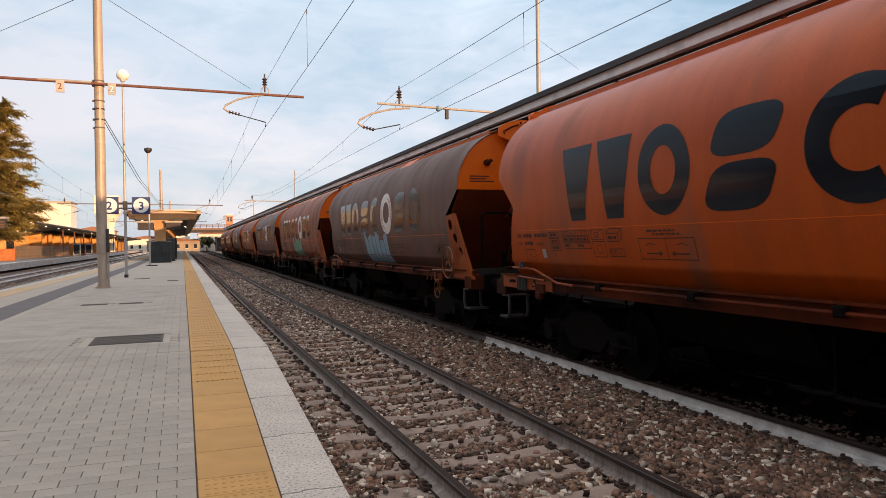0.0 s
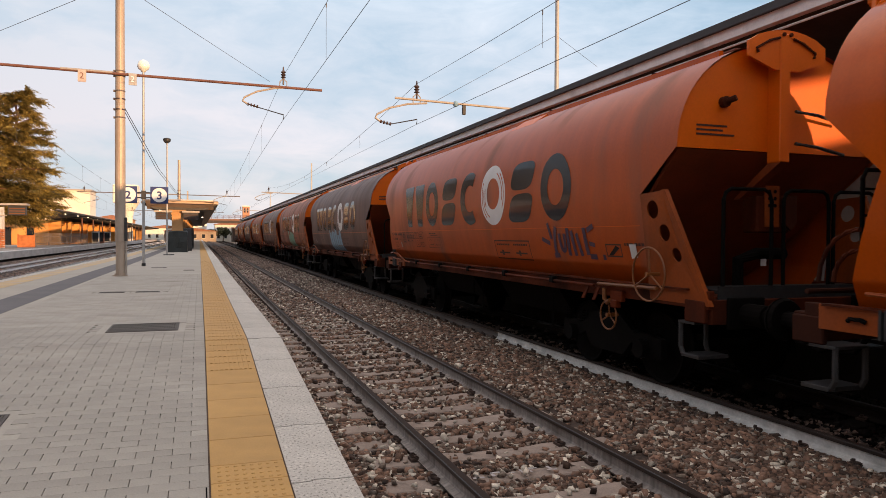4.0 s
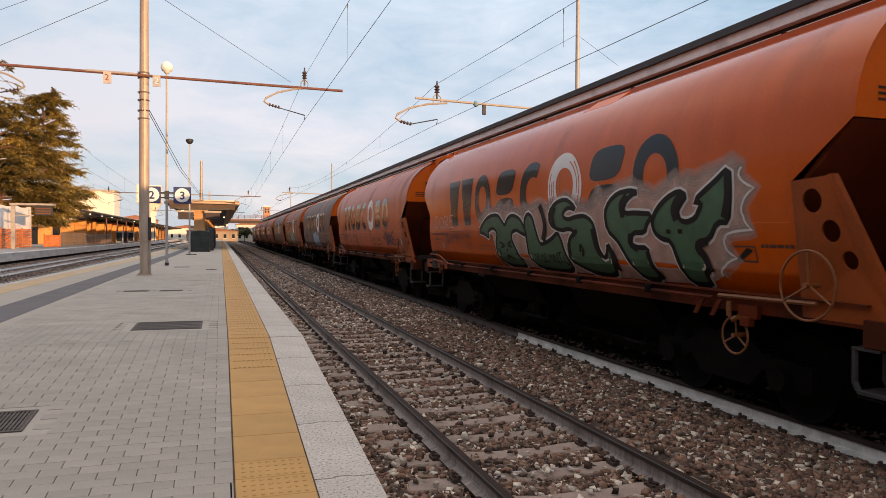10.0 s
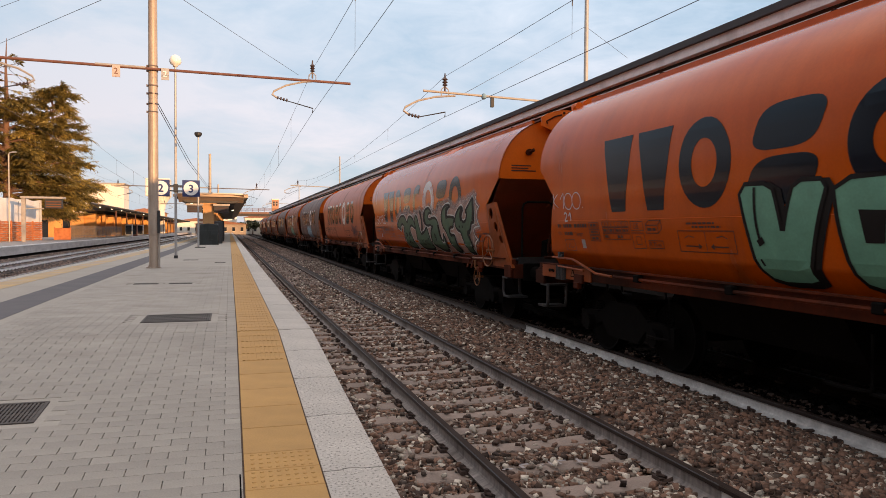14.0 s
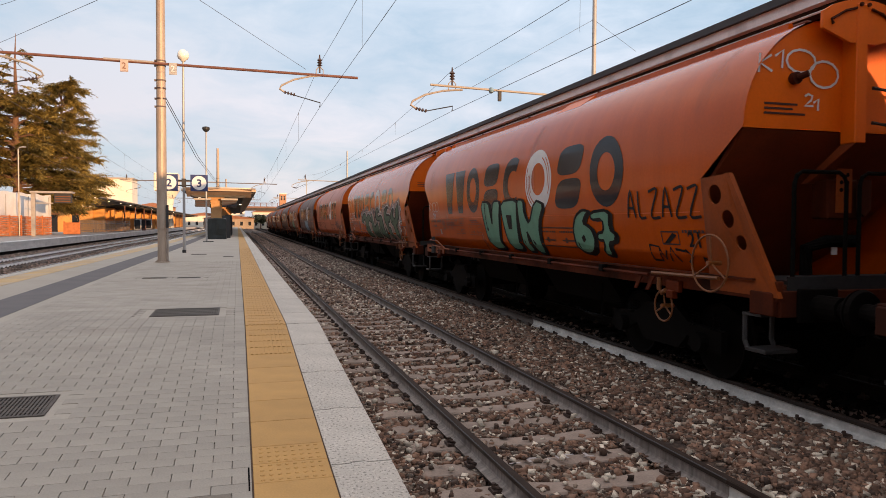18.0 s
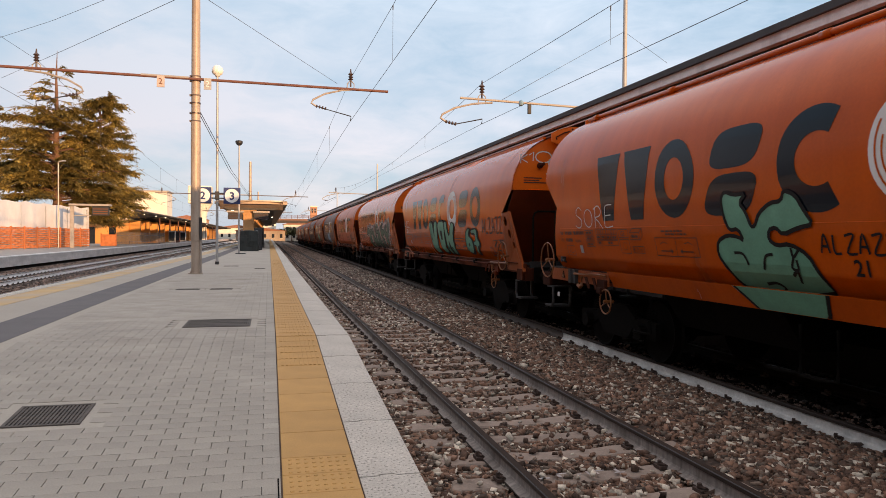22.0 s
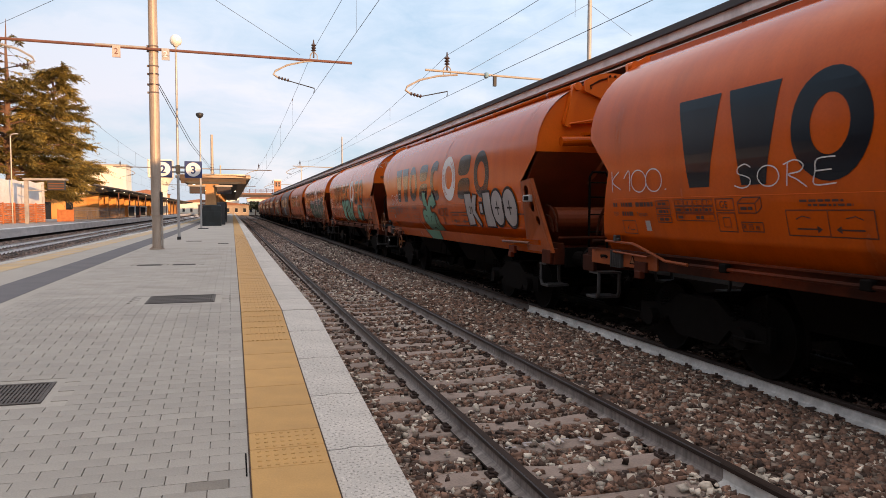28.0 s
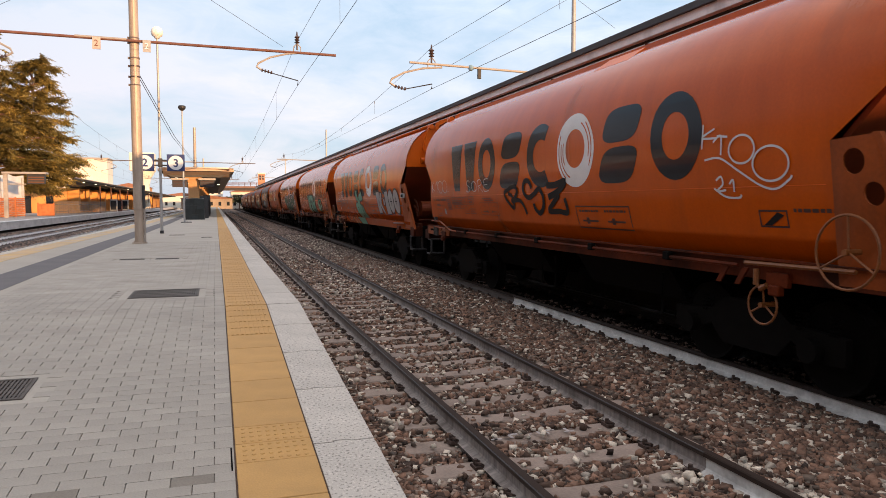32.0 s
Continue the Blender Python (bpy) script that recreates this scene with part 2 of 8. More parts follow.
# near black: deep shade under the wagons is put into this albedo
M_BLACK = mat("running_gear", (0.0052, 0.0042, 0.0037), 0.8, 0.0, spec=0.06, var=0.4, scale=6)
M_NAVY = mat("navy_decal", (0.003, 0.007, 0.014), 0.16, spec=0.24, var=0.25, scale=3, fine=30)
M_WHITE = mat("white_decal", (0.70, 0.67, 0.66), 0.5, var=0.12, scale=4)
M_SPRAY_BLACK = mat("spray_black", (0.010, 0.008, 0.008), 0.55, spec=0.2, var=0.2, scale=6)
M_SPRAY_WHITE = mat("spray_white", (0.58, 0.56, 0.54), 0.6, var=0.1, scale=6)
M_SPRAY_GREY = mat("spray_grey", (0.40, 0.36, 0.35), 0.6, var=0.2, scale=3)
M_SPRAY_PALE = mat("spray_pale", (0.46, 0.29, 0.24), 0.6, var=0.35, scale=3.5, spec=0.2)
M_MIST = mat("spray_mist", (0.55, 0.42, 0.38), 0.6, var=0.3, scale=14, spec=0.2)
M_MIST.node_tree.nodes["Principled BSDF"].inputs["Alpha"].default_value = 0.30
M_SPRAY_GREEN = mat("spray_green", (0.045, 0.115, 0.06), 0.5, var=0.3, scale=4)
M_SPRAY_MINT = mat("spray_mint", (0.131, 0.331, 0.232), 0.5, var=0.2, scale=4)
M_SPRAY_VIOLET = mat("spray_violet", (0.06, 0.026, 0.06), 0.5, var=0.3, scale=4)
M_SPRAY_BLUE = mat("spray_blue", (0.22, 0.36, 0.46), 0.5, var=0.3, scale=4)
M_PRINT = mat("small_print", (0.05, 0.014, 0.008), 0.6, var=0.2, scale=10)
M_WHEELYEL = mat("ochre_wheel_paint", (0.20, 0.062, 0.011), 0.5, var=0.3, scale=8)
M_STEP = mat("step_steel", (0.034, 0.033, 0.034), 0.6, 0.3, var=0.3, scale=8)
M_GALV = mat("galvanised_steel", (0.46, 0.37, 0.295), 0.5, 0.2, var=0.25, scale=2.5, fine=30, streak=(3, 3, 0.6), dirt=(0.13, 0.075, 0.045), dirt_at=0.56)
M_RUSTRED = mat("red_oxide_steel", (0.19, 0.082, 0.058), 0.6, 0.1, var=0.35, scale=3, fine=30)
M_PALESTEEL = mat("pale_steel", (0.42, 0.375, 0.33), 0.5, 0.3, var=0.2, scale=4)
M_WIRE = mat("wire", (0.09, 0.08, 0.075), 0.5, 0.5, var=0.1)
M_INSUL = mat("insulator_brown", (0.07, 0.045, 0.04), 0.3, var=0.2, scale=10)
M_GREYPOST = mat("grey_post", (0.42, 0.41, 0.40), 0.5, 0.2, var=0.2, scale=5)
M_GLOBE = mat("opal_globe", (0.85, 0.82, 0.76), 0.3, var=0.05)
M_SIGN = mat("sign_blue", (0.018, 0.035, 0.14), 0.4, var=0.1, scale=4)
M_SIGNW = mat("sign_white", (0.8, 0.8, 0.8), 0.4, var=0.05)
M_DARK = mat("dark_plastic", (0.03, 0.03, 0.032), 0.5, var=0.2, scale=5)
M_GRATE = mat("cast_grate", (0.10, 0.085, 0.075), 0.75, 0.2, var=0.4, scale=6, fine=40)
M_TARP = mat("dark_green_tarp", (0.013, 0.018, 0.017), 0.5, var=0.35, scale=3, fine=14, bump=0.5)


# ---- mesh helpers ----
def bmn():
    return bmesh.new()


def part(name, bm, material, parent=None, label="", smooth=False):
    me = bpy.data.meshes.new(name)
    bmesh.ops.recalc_face_normals(bm, faces=bm.faces)
    bm.to_mesh(me)
    bm.free()
    if smooth:
        me.shade_smooth()
    me.materials.append(material)
    ob = new(name, me)
    if parent:
        ob.parent = parent
    if label:
        tagged(ob, label)
    return ob


def raw(name, verts, faces, material, parent=None, smooth=False):
    me = bpy.data.meshes.new(name)
    me.from_pydata(verts, [], faces)
    me.update()
    if smooth:
        me.shade_smooth()
    me.materials.append(material)
    ob = new(name, me)
    if parent:
        ob.parent = parent
    return ob


def piece(name, me, m, parent):
    ob = new(name, me)
    ob.parent = parent
    ob.matrix_basis = m
    return ob


def thing(name, label, category, m=None, group="", kind=""):
    ob = new(name)
    ob.empty_display_size = 0.2
    if m is not None:
        ob.matrix_basis = m
    return tagged(ob, label, category, group, kind)


def box(bm, x0, x1, y0, y1, z0, z1, bevel=0.0, m=None):
    vs = [bm.verts.new(v) for v in ((x0, y0, z0), (x1, y0, z0), (x1, y1, z0), (x0, y1, z0), (x0, y0, z1), (x1, y0, z1), (x1, y1, z1), (x0, y1, z1))]
    fs = [bm.faces.new([vs[i] for i in f]) for f in ((3, 2, 1, 0), (4, 5, 6, 7), (0, 1, 5, 4), (1, 2, 6, 5), (2, 3, 7, 6), (3, 0, 4, 7))]
    if m is not None:
        bmesh.ops.transform(bm, matrix=m, verts=vs)
    if bevel:
        bmesh.ops.bevel(bm, geom=list({e for f in fs for e in f.edges}), offset=bevel, segments=1, affect="EDGES")
    return bm


def tube(bm, pts, r, seg=8, cap=True):
    """A round bar along a polyline; r is one radius or one for each point."""
    pts = [Vector(p) for p in pts]
    rs = r if isinstance(r, (list, tuple)) else [r] * len(pts)
    rings = []
    up = Vector((0.0123, 0.0321, 1.0))
    for i, p in enumerate(pts):
        d = (pts[min(i + 1, len(pts) - 1)] - pts[max(i - 1, 0)]).normalized()
        if abs(d.dot(up.normalized())) > 0.98:
            up = Vector((1.0, 0.021, 0.013))
        a = d.cross(up).normalized()
        b = d.cross(a)
        rings.append([bm.verts.new(p + rs[i] * (math.cos(2 * math.pi * k / seg) * a + math.sin(2 * math.pi * k / seg) * b)) for k in range(seg)])
        up = -b if b.z < 0 else b
    for u, v in zip(rings, rings[1:]):
        # match the ring's start, in case the frame has turned
        s = min(range(seg), key=lambda k: (v[k].co - u[0].co).length)
        for k in range(seg):
            bm.faces.new((u[k], u[(k + 1) % seg], v[(k + 1 + s) % seg], v[(k + s) % seg]))
    if cap:
        bm.faces.new(rings[0][::-1])
        bm.faces.new(rings[-1])
    return bm


def ring(bm, c, axis, R, r, seg=28, sub=8):
    """A torus round the given axis ('x', 'y' or 'z')."""
    vs = []
    for i in range(seg):
        a = 2 * math.pi * i / seg
        for j in range(sub):
            b = 2 * math.pi * j / sub
            q = (R + r * math.cos(b)) * math.cos(a), (R + r * math.cos(b)) * math.sin(a), r * math.sin(b)
            q = {"z": q, "x": (q[2], q[0], q[1]), "y": (q[0], q[2], q[1])}[axis]
            vs.append(bm.verts.new(Vector(c) + Vector(q)))
    for i in range(seg):
        for j in range(sub):
            bm.faces.new((vs[i * sub + j], vs[i * sub + (j + 1) % sub], vs[(i + 1) % seg * sub + (j + 1) % sub], vs[(i + 1) % seg * sub + j]))
    return bm


def prism(bm, poly, axis, a, b):
    """A polygon of two coordinates, pushed from a to b along the axis."""
    def at(p, h):
        return {"x": (h, p[0], p[1]), "y": (p[0], h, p[1]), "z": (p[0], p[1], h)}[axis]
    u = [bm.verts.new(at(p, a)) for p in poly]
    v = [bm.verts.new(at(p, b)) for p in poly]
    bm.faces.new(u[::-1])
    bm.faces.new(v)
    for k in range(len(u)):
        bm.faces.new((u[k], u[(k + 1) % len(u)], v[(k + 1) % len(u)], v[k]))
    return bm


def lathe(bm, c, prof, seg=16):
    """Profile of (radius, height) turned about the upright axis through c."""
    rings = [[bm.verts.new((c[0] + r * math.cos(2 * math.pi * k / seg), c[1] + r * math.sin(2 * math.pi * k / seg), c[2] + h)) for k in range(seg)] for r, h in prof]
    for u, v in zip(rings, rings[1:]):
        for k in range(seg):
            bm.faces.new((u[k], u[(k + 1) % seg], v[(k + 1) % seg], v[k]))
    bm.faces.new(rings[0][::-1])
    bm.faces.new(rings[-1])
    return bm


# ---- ground and permanent way ----
GROUND_Z = -0.34


def pz(y):
    """Height of the platform: it climbs from the old low end to the raised part."""
    return 0.55 if y > 9.5 else max(0.06, 0.55 - 0.075 * (9.5 - y))


bm = bmn()
box(bm, -2500, 2500, -2500, 2500, GROUND_Z - 0.3, GROUND_Z)
tagged(part("ground", bm, mat("earth", (0.16, 0.13, 0.11), 0.95, var=0.4, scale=0.4, fine=5, bump=0.5)), "bare brown railway ground with gravel", "ground", kind="structure")

NEAR_X, TRAIN_X, LEFT_A, LEFT_B = 2.735, 6.45, -7.2, -10.75
TRAIN_SLOPE = 0.006
Y0, Y1 = -30.0, 330.0
bm = bmn()
heap = [(3.75 + 0.2 * k, -0.185 + 0.045 * math.sin(0.1 * k * math.pi) - 0.04 * min(1.0, max(0.0, (0.2 * k - 1.65) / 0.3))) for k in range(11)]
prism(bm, [(1.0, GROUND_Z - 0.1), (6.0, GROUND_Z - 0.1), (6.0, -0.235), (5.8, -0.235)] + heap[::-1] + [(3.7, -0.222), (1.0, -0.222)], "y", Y0, Y1)
tagged(part("ballast_bed", bm, M_BED), "brown stone ballast bed under the tracks", "ballast", kind="structure")
# bed strip below the wagons, coloured as dark as their shade
tagged(part("oily_bed", box(bmn(), 6.0, 9.2, Y0, Y1, GROUND_Z - 0.1, -0.225), M_BEDDARK), "ballast under the goods train with shade in its colour", "ballast", kind="structure")
bm = bmn()
box(bm, -14.3, -5.3, Y0, Y1, GROUND_Z - 0.1, -0.235)
tagged(part("ballast_bed", bm, M_BED), "brown stone ballast between the platforms", "ballast", kind="structure")


def rail_profile():
    w = [(-0.075, -0.172), (0.075, -0.172), (0.075, -0.160), (0.018, -0.140), (0.009, -0.125), (0.009, -0.055), (0.036, -0.038), (0.036, -0.006), (0.030, 0.0),
         (-0.030, 0.0), (-0.036, -0.006), (-0.036, -0.038), (-0.009, -0.055), (-0.009, -0.125), (-0.018, -0.140), (-0.075, -0.160)]
    return w


def rail(name, x, y0, y1, side_mat, label, slope=0.0, head=None):
    t = thing(name, label, "rail", kind="structure")
    u = rail_profile()
    for nm, poly, m in (("rail_foot", u[0:3] + u[15:], M_RAIL if side_mat in (M_RAILDUSTY, M_LIMED) else side_mat), ("rail_web", u[2:7] + u[11:16], side_mat), ("rail_head", u[6:12], M_RAILTOP)):
        bm = bmn()
        a = [bm.verts.new((x + slope * y0 + p[0], y0, p[1])) for p in poly]
        b = [bm.verts.new((x + slope * y1 + p[0], y1, p[1])) for p in poly]
        bm.faces.new(a)
        bm.faces.new(b[::-1])
        for k in range(len(a)):
            bm.faces.new((a[k], a[(k + 1) % len(a)], b[(k + 1) % len(a)], b[k]))
        part(nm, bm, head if head and nm == "rail_head" else m, t)
    if side_mat in (M_RAILWHITE, M_RAILDUSTY):
        bm = bmn()
        u = [bm.verts.new((x + slope * y + s * 0.029, y, z)) for y in (y0, y1) for z in (-0.002, 0.0015) for s in (-1, 1)]
        for f in ((0, 1, 3, 2), (4, 5, 7, 6), (2, 3, 7, 6), (0, 2, 6, 4), (1, 3, 7, 5)):
            bm.faces.new([u[i] for i in f])
        part("running_band", bm, M_RAILTOP, t)
    return t


G = 0.7535
rail("rail_near", NEAR_X - G, Y0, Y1, M_RAILDUSTY, "rusty steel rail beside the platform", head=M_RAILHEAD)
rail("rail_near", NEAR_X + G, 4.35, Y1, M_RAILDUSTY, "rusty steel rail on concrete sleepers", head=M_RAILHEAD)
rail("rail_near", NEAR_X + G, Y0, 4.35, M_RAILWHITE, "steel rail with white painted web")
rail("rail_train", TRAIN_X - G, 13.2, Y1, M_RAIL, "rusty steel rail under the goods train", TRAIN_SLOPE)
rail("rail_train", TRAIN_X - G, Y0, 13.2, M_RAILWHITE, "steel rail with white painted sides", TRAIN_SLOPE, M_RAILHEAD)
rail("rail_train", TRAIN_X + G, Y0, Y1, M_RAILSHADE, "steel rail under the goods train with shade in its colour", TRAIN_SLOPE, M_RAILSHADE)
for cx in (LEFT_A, LEFT_B):
    for sgn in (-1, 1):
        rail("rail_middle", cx + sgn * G, Y0, Y1, M_LIMED if cx == LEFT_B or sgn < 0 else M_RAIL,
             "steel rail with pale painted sides" if cx == LEFT_B else "rusty steel rail beside the island platform", head=M_RAIL if cx == LEFT_A and sgn > 0 else M_RAILBRIGHT)

# platform: slab, kerbs, bands
bm = bmn()
EDGE_L = lambda y: -5.62 + 0.0155 * min(max(y - 14, 0), 36)
secs = []
for y in [Y0, 2.97, 9.5, 14, 50, Y1]:
    z = pz(y) - 0.05
    secs.append([bm.verts.new(v) for v in ((EDGE_L(y) + 0.03, y, -0.6), (1.0, y, -0.6), (1.0, y, z), (EDGE_L(y) + 0.03, y, z))])
for u, v in zip(secs, secs[1:]):
    for k in range(4):
        bm.faces.new((u[k], u[(k + 1) % 4], v[(k + 1) % 4], v[k]))
bm.faces.new(secs[0])
bm.faces.new(secs[-1][::-1])
platform = tagged(part("platform", bm, M_CONC), "island platform of concrete with pale paving", "platform", kind="structure")


def strip(name, x0, x1, y_from, y_to, top, material, thick=0.06, left=None):
    """A sheet that follows the platform's height."""
    bm = bmn()
    stops = sorted({y_from, y_to} | {y for y in (2.97, 9.5, 14, 50) if y_from < y < y_to})
    secs = []
    for y in stops:
        z, d = pz(y) + top, (EDGE_L(y) + 5.62) * float(left) if left else 0
        secs.append([bm.verts.new(v) for v in ((x0 + d, y, z - thick), (x1 + d, y, z - thick), (x1 + d, y, z), (x0 + d, y, z))])
    for u, v in zip(secs, secs[1:]):
        for k in range(4):
            bm.faces.new((u[k], u[(k + 1) % 4], v[(k + 1) % 4], v[k]))
    bm.faces.new(secs[0])
    bm.faces.new(secs[-1][::-1])
    return part(name, bm, material, platform)


PX0, PX1 = -2.95, 0.085
strip("kerb", -5.62, -5.36, Y0, Y1, 0.0, M_KERB, 0.3, left=True)
strip("yellow_line", -5.35, -4.72, Y0, Y1, -0.003, M_YELLOW_WORN, left=True)
strip("paved_strip", -4.71, -3.45, Y0, Y1, -0.006, M_PAVED, left=True)
strip("paved_strip", -3.40, PX0 - 0.004, Y0, Y1, -0.006, M_PAVED)
strip("dark_band", -3.84, -3.13, Y0, Y1, -0.002, M_BAND, left=0.5)
strip("paved_area", PX0, PX1, 26.0, Y1, -0.004, M_PAVED)
strip("joint_bed", PX0, PX1, Y0, 26.0, -0.012, M_JOINT)
strip("joint_bed", PX1, 0.62, Y0, 40.0, -0.006, M_JOINT_BROWN)
strip("yellow_line", 0.095, 0.605, 40.0, Y1, -0.004, M_YELLOW)
strip("kerb", 0.615, 1.045, 40.0, Y1, 0.0, M_KERB, 0.3)


# ---- the goods train: self-discharging grain hoppers ----
HALF_L, HALF_FAR, SILL_L = 6.65, 6.50, 7.0


def half_w(z):
    """Half the width of the wagon's body at a height over the rail."""
    if z < 1.53:
        return 1.334 - 0.32 * (1.53 - z) / 0.38
    if z < 2.5:
        return 1.5 - 0.175 * (2.5 - z) ** 1.8
    if z <= 2.9:
        return 1.5
    return 0.25 + 1.25 * math.sqrt(max(0.0, 1 - ((z - 2.9) / 1.2) ** 2))


PROF = [1.15, 1.32, 1.50, 1.53, 1.56, 1.64, 1.75, 1.9, 2.05, 2.2, 2.3, 2.4, 2.65, 2.9, 3.05, 3.2, 3.35, 3.5, 3.62, 3.74, 3.84, 3.93, 4.0, 4.05, 4.08, 4.1]


def end_y(z, sgn):
    """Where the side sheet ends: overhanging top, notch, and the foot that reaches out again."""
    ext = HALF_L if sgn < 0 else HALF_FAR
    if z >= 2.9:
        return sgn * ext
    if z >= 2.4:
        return sgn * (5.97 + (z - 2.4) / 0.5 * (ext - 5.97))
    return sgn * 5.97 if sgn < 0 else 5.97 + (2.4 - z) / 1.25 * 0.55


def conform(bm, y0, out, weld=True):
    """Lay a flat drawing (x to the reader's right, y up, in metres over the rail) on the wagon's side."""
    bmesh.ops.remove_doubles(bm, verts=bm.verts, dist=0.0004)
    for z in [1.3 + 0.1 * k for k in range(27)]:
        bmesh.ops.bisect_plane(bm, geom=bm.verts[:] + bm.edges[:] + bm.faces[:], plane_co=(0, z, 0), plane_no=(0, 1, 0))
    for v in bm.verts:
        u, z = v.co.x, v.co.y
        v.co = (-(half_w(z) + out), y0 - u, z)
    return bm


def text_bm(s, size, x, z, offset=0.0, shear=0.0, width=1.0, spacing=1.0, rot=0.0):
    """Flat letters in Blender's own font: lower left corner at (x, z), capitals `size` high."""
    cu = bpy.data.curves.new("txt", "FONT")
    cu.body, cu.size, cu.offset, cu.shear, cu.space_character, cu.resolution_u = s, size / 0.72, offset, shear, spacing, 3
    ob = new("txt", cu)
    me = bpy.data.meshes.new_from_object(ob.evaluated_get(bpy.context.evaluated_depsgraph_get()))
    bm = bmn()
    bm.from_mesh(me)
    bpy.data.objects.remove(ob)
    bpy.data.curves.remove(cu)
    bpy.data.meshes.remove(me)
    for v in bm.verts:
        v.co = Vector((v.co.x * width, v.co.y, 0))
    bmesh.ops.rotate(bm, verts=bm.verts, cent=(0, 0, 0), matrix=Matrix.Rotation(radians(rot), 3, "Z"))
    bmesh.ops.translate(bm, verts=bm.verts, vec=(x, z, 0))
    return bm


def poly(bm, pts):
    bm.faces.new([bm.verts.new((p[0], p[1], 0)) for p in pts])
    return bm


def arc_band(bm, cx, cz, rx, rz, w, a0, a1, n=20):
    """A curved band: outer radii rx, rz, breadth w, from angle a0 to a1 in degrees."""
    o, i = [], []
    for k in range(n + 1):
        a = radians(a0 + (a1 - a0) * k / n)
        o.append(bm.verts.new((cx + rx * math.cos(a), cz + rz * math.sin(a), 0)))
        i.append(bm.verts.new((cx + (rx - w) * math.cos(a), cz + (rz - w) * math.sin(a), 0)))
    for k in range(n):
        bm.faces.new((o[k], o[k + 1], i[k + 1], i[k]))
    return bm


def brush(bm, pts, w, close=False):
    """A painted stroke of even breadth along a polyline."""
    pts = [Vector((p[0], p[1], 0)) for p in pts]
    prev = None
    for i, p in enumerate(pts):
        d = (pts[min(i + 1, len(pts) - 1)] - pts[max(i - 1, 0)]).normalized()
        nrm = Vector((-d.y, d.x, 0)) * w / 2
        cur = bm.verts.new(p + nrm), bm.verts.new(p - nrm)
        if prev:
            bm.faces.new((prev[0], cur[0], cur[1], prev[1]))
        prev = cur
    return bm


PAINT_WIDEN = {}                                 # sprayed paint that spreads a little wider on single wagons


def mark(wagon, name, bm, material, out, label="", y0=0.0):
    wide = PAINT_WIDEN.get(wagon.name, 0.0)
    for v in bm.verts:
        v.co.x += wide * min(1.0, max(0.0, v.co.x / 4))
    return part(name, conform(bm, y0, out), material, wagon, label)


def emblem(w):
    """The owner's mark: seven plain dark shapes and one white ring."""
    def m(bm, label=""):
        mark(w, "emblem_shape", bm, M_NAVY, 0.004, label, -0.10)
    # reader's right is towards -y: x here is -y
    for x in (-4.47, -3.60):                                       # two solid wedges
        bm = bmn()
        poly(bm, [(x, 3.12), (x + 0.74, 3.12), (x + 0.55, 2.13), (x + 0.20, 2.13)])
        m(bm, "dark navy wedge")
    for cx, rx in ((-2.27, 0.45), (3.71, 0.48)):                   # plain dark rings
        bm = bmn()
        arc_band(bm, cx, 2.63, rx, 0.5, 0.23, 0, 360, 28)
        m(bm, "dark navy ring")
    for cx in (-1.08, 2.54):                                       # two stacked rounded slabs
        bm = bmn()
        for dx, z, rx, rz, lean in ((0.03, 2.885, 0.42, 0.225, 0.10), (-0.06, 2.365, 0.43, 0.235, 0.10)):
            pts = []
            for k in range(28):
                a = 2 * math.pi * k / 28
                c, q = math.cos(a), math.sin(a)
                x, h = rx * math.copysign(abs(c) ** 0.6, c), rz * math.copysign(abs(q) ** 0.6, q)
                pts.append((cx + dx + x + lean * h / rz, z + h))
            poly(bm, pts)
        m(bm, "dark navy rounded slabs")
    bm = bmn()                                                     # one thick half moon
    arc_band(bm, 0.17, 2.63, 0.54, 0.51, 0.25, 60, 300, 26)
    m(bm, "dark navy half moon")
    bm = bmn()
    n = 40
    for k in range(n):                                             # the white ring, its opening off centre
        a, b = 2 * math.pi * k / n, 2 * math.pi * (k + 1) / n
        poly(bm, [(1.32 + 0.56 * math.cos(a), 2.635 + 0.535 * math.sin(a)), (1.32 + 0.56 * math.cos(b), 2.635 + 0.535 * math.sin(b)),
                  (1.33 + 0.29 * math.cos(b), 2.66 + 0.28 * math.sin(b)), (1.33 + 0.29 * math.cos(a), 2.66 + 0.28 * math.sin(a))])
    mark(w, "emblem_ring", bm, M_WHITE, 0.004, "white painted ring", -0.10)
    for r, a0, a1 in ((0.50, 150, 235), (0.43, 165, 250), (0.50, -30, 50), (0.43, -15, 65), (0.37, 160, 215)):
        mark(w, "ring_line", arc_band(bmn(), 1.32, 2.64, r, r, 0.022, a0, a1, 12), M_ORANGE, 0.007, "", -0.10)


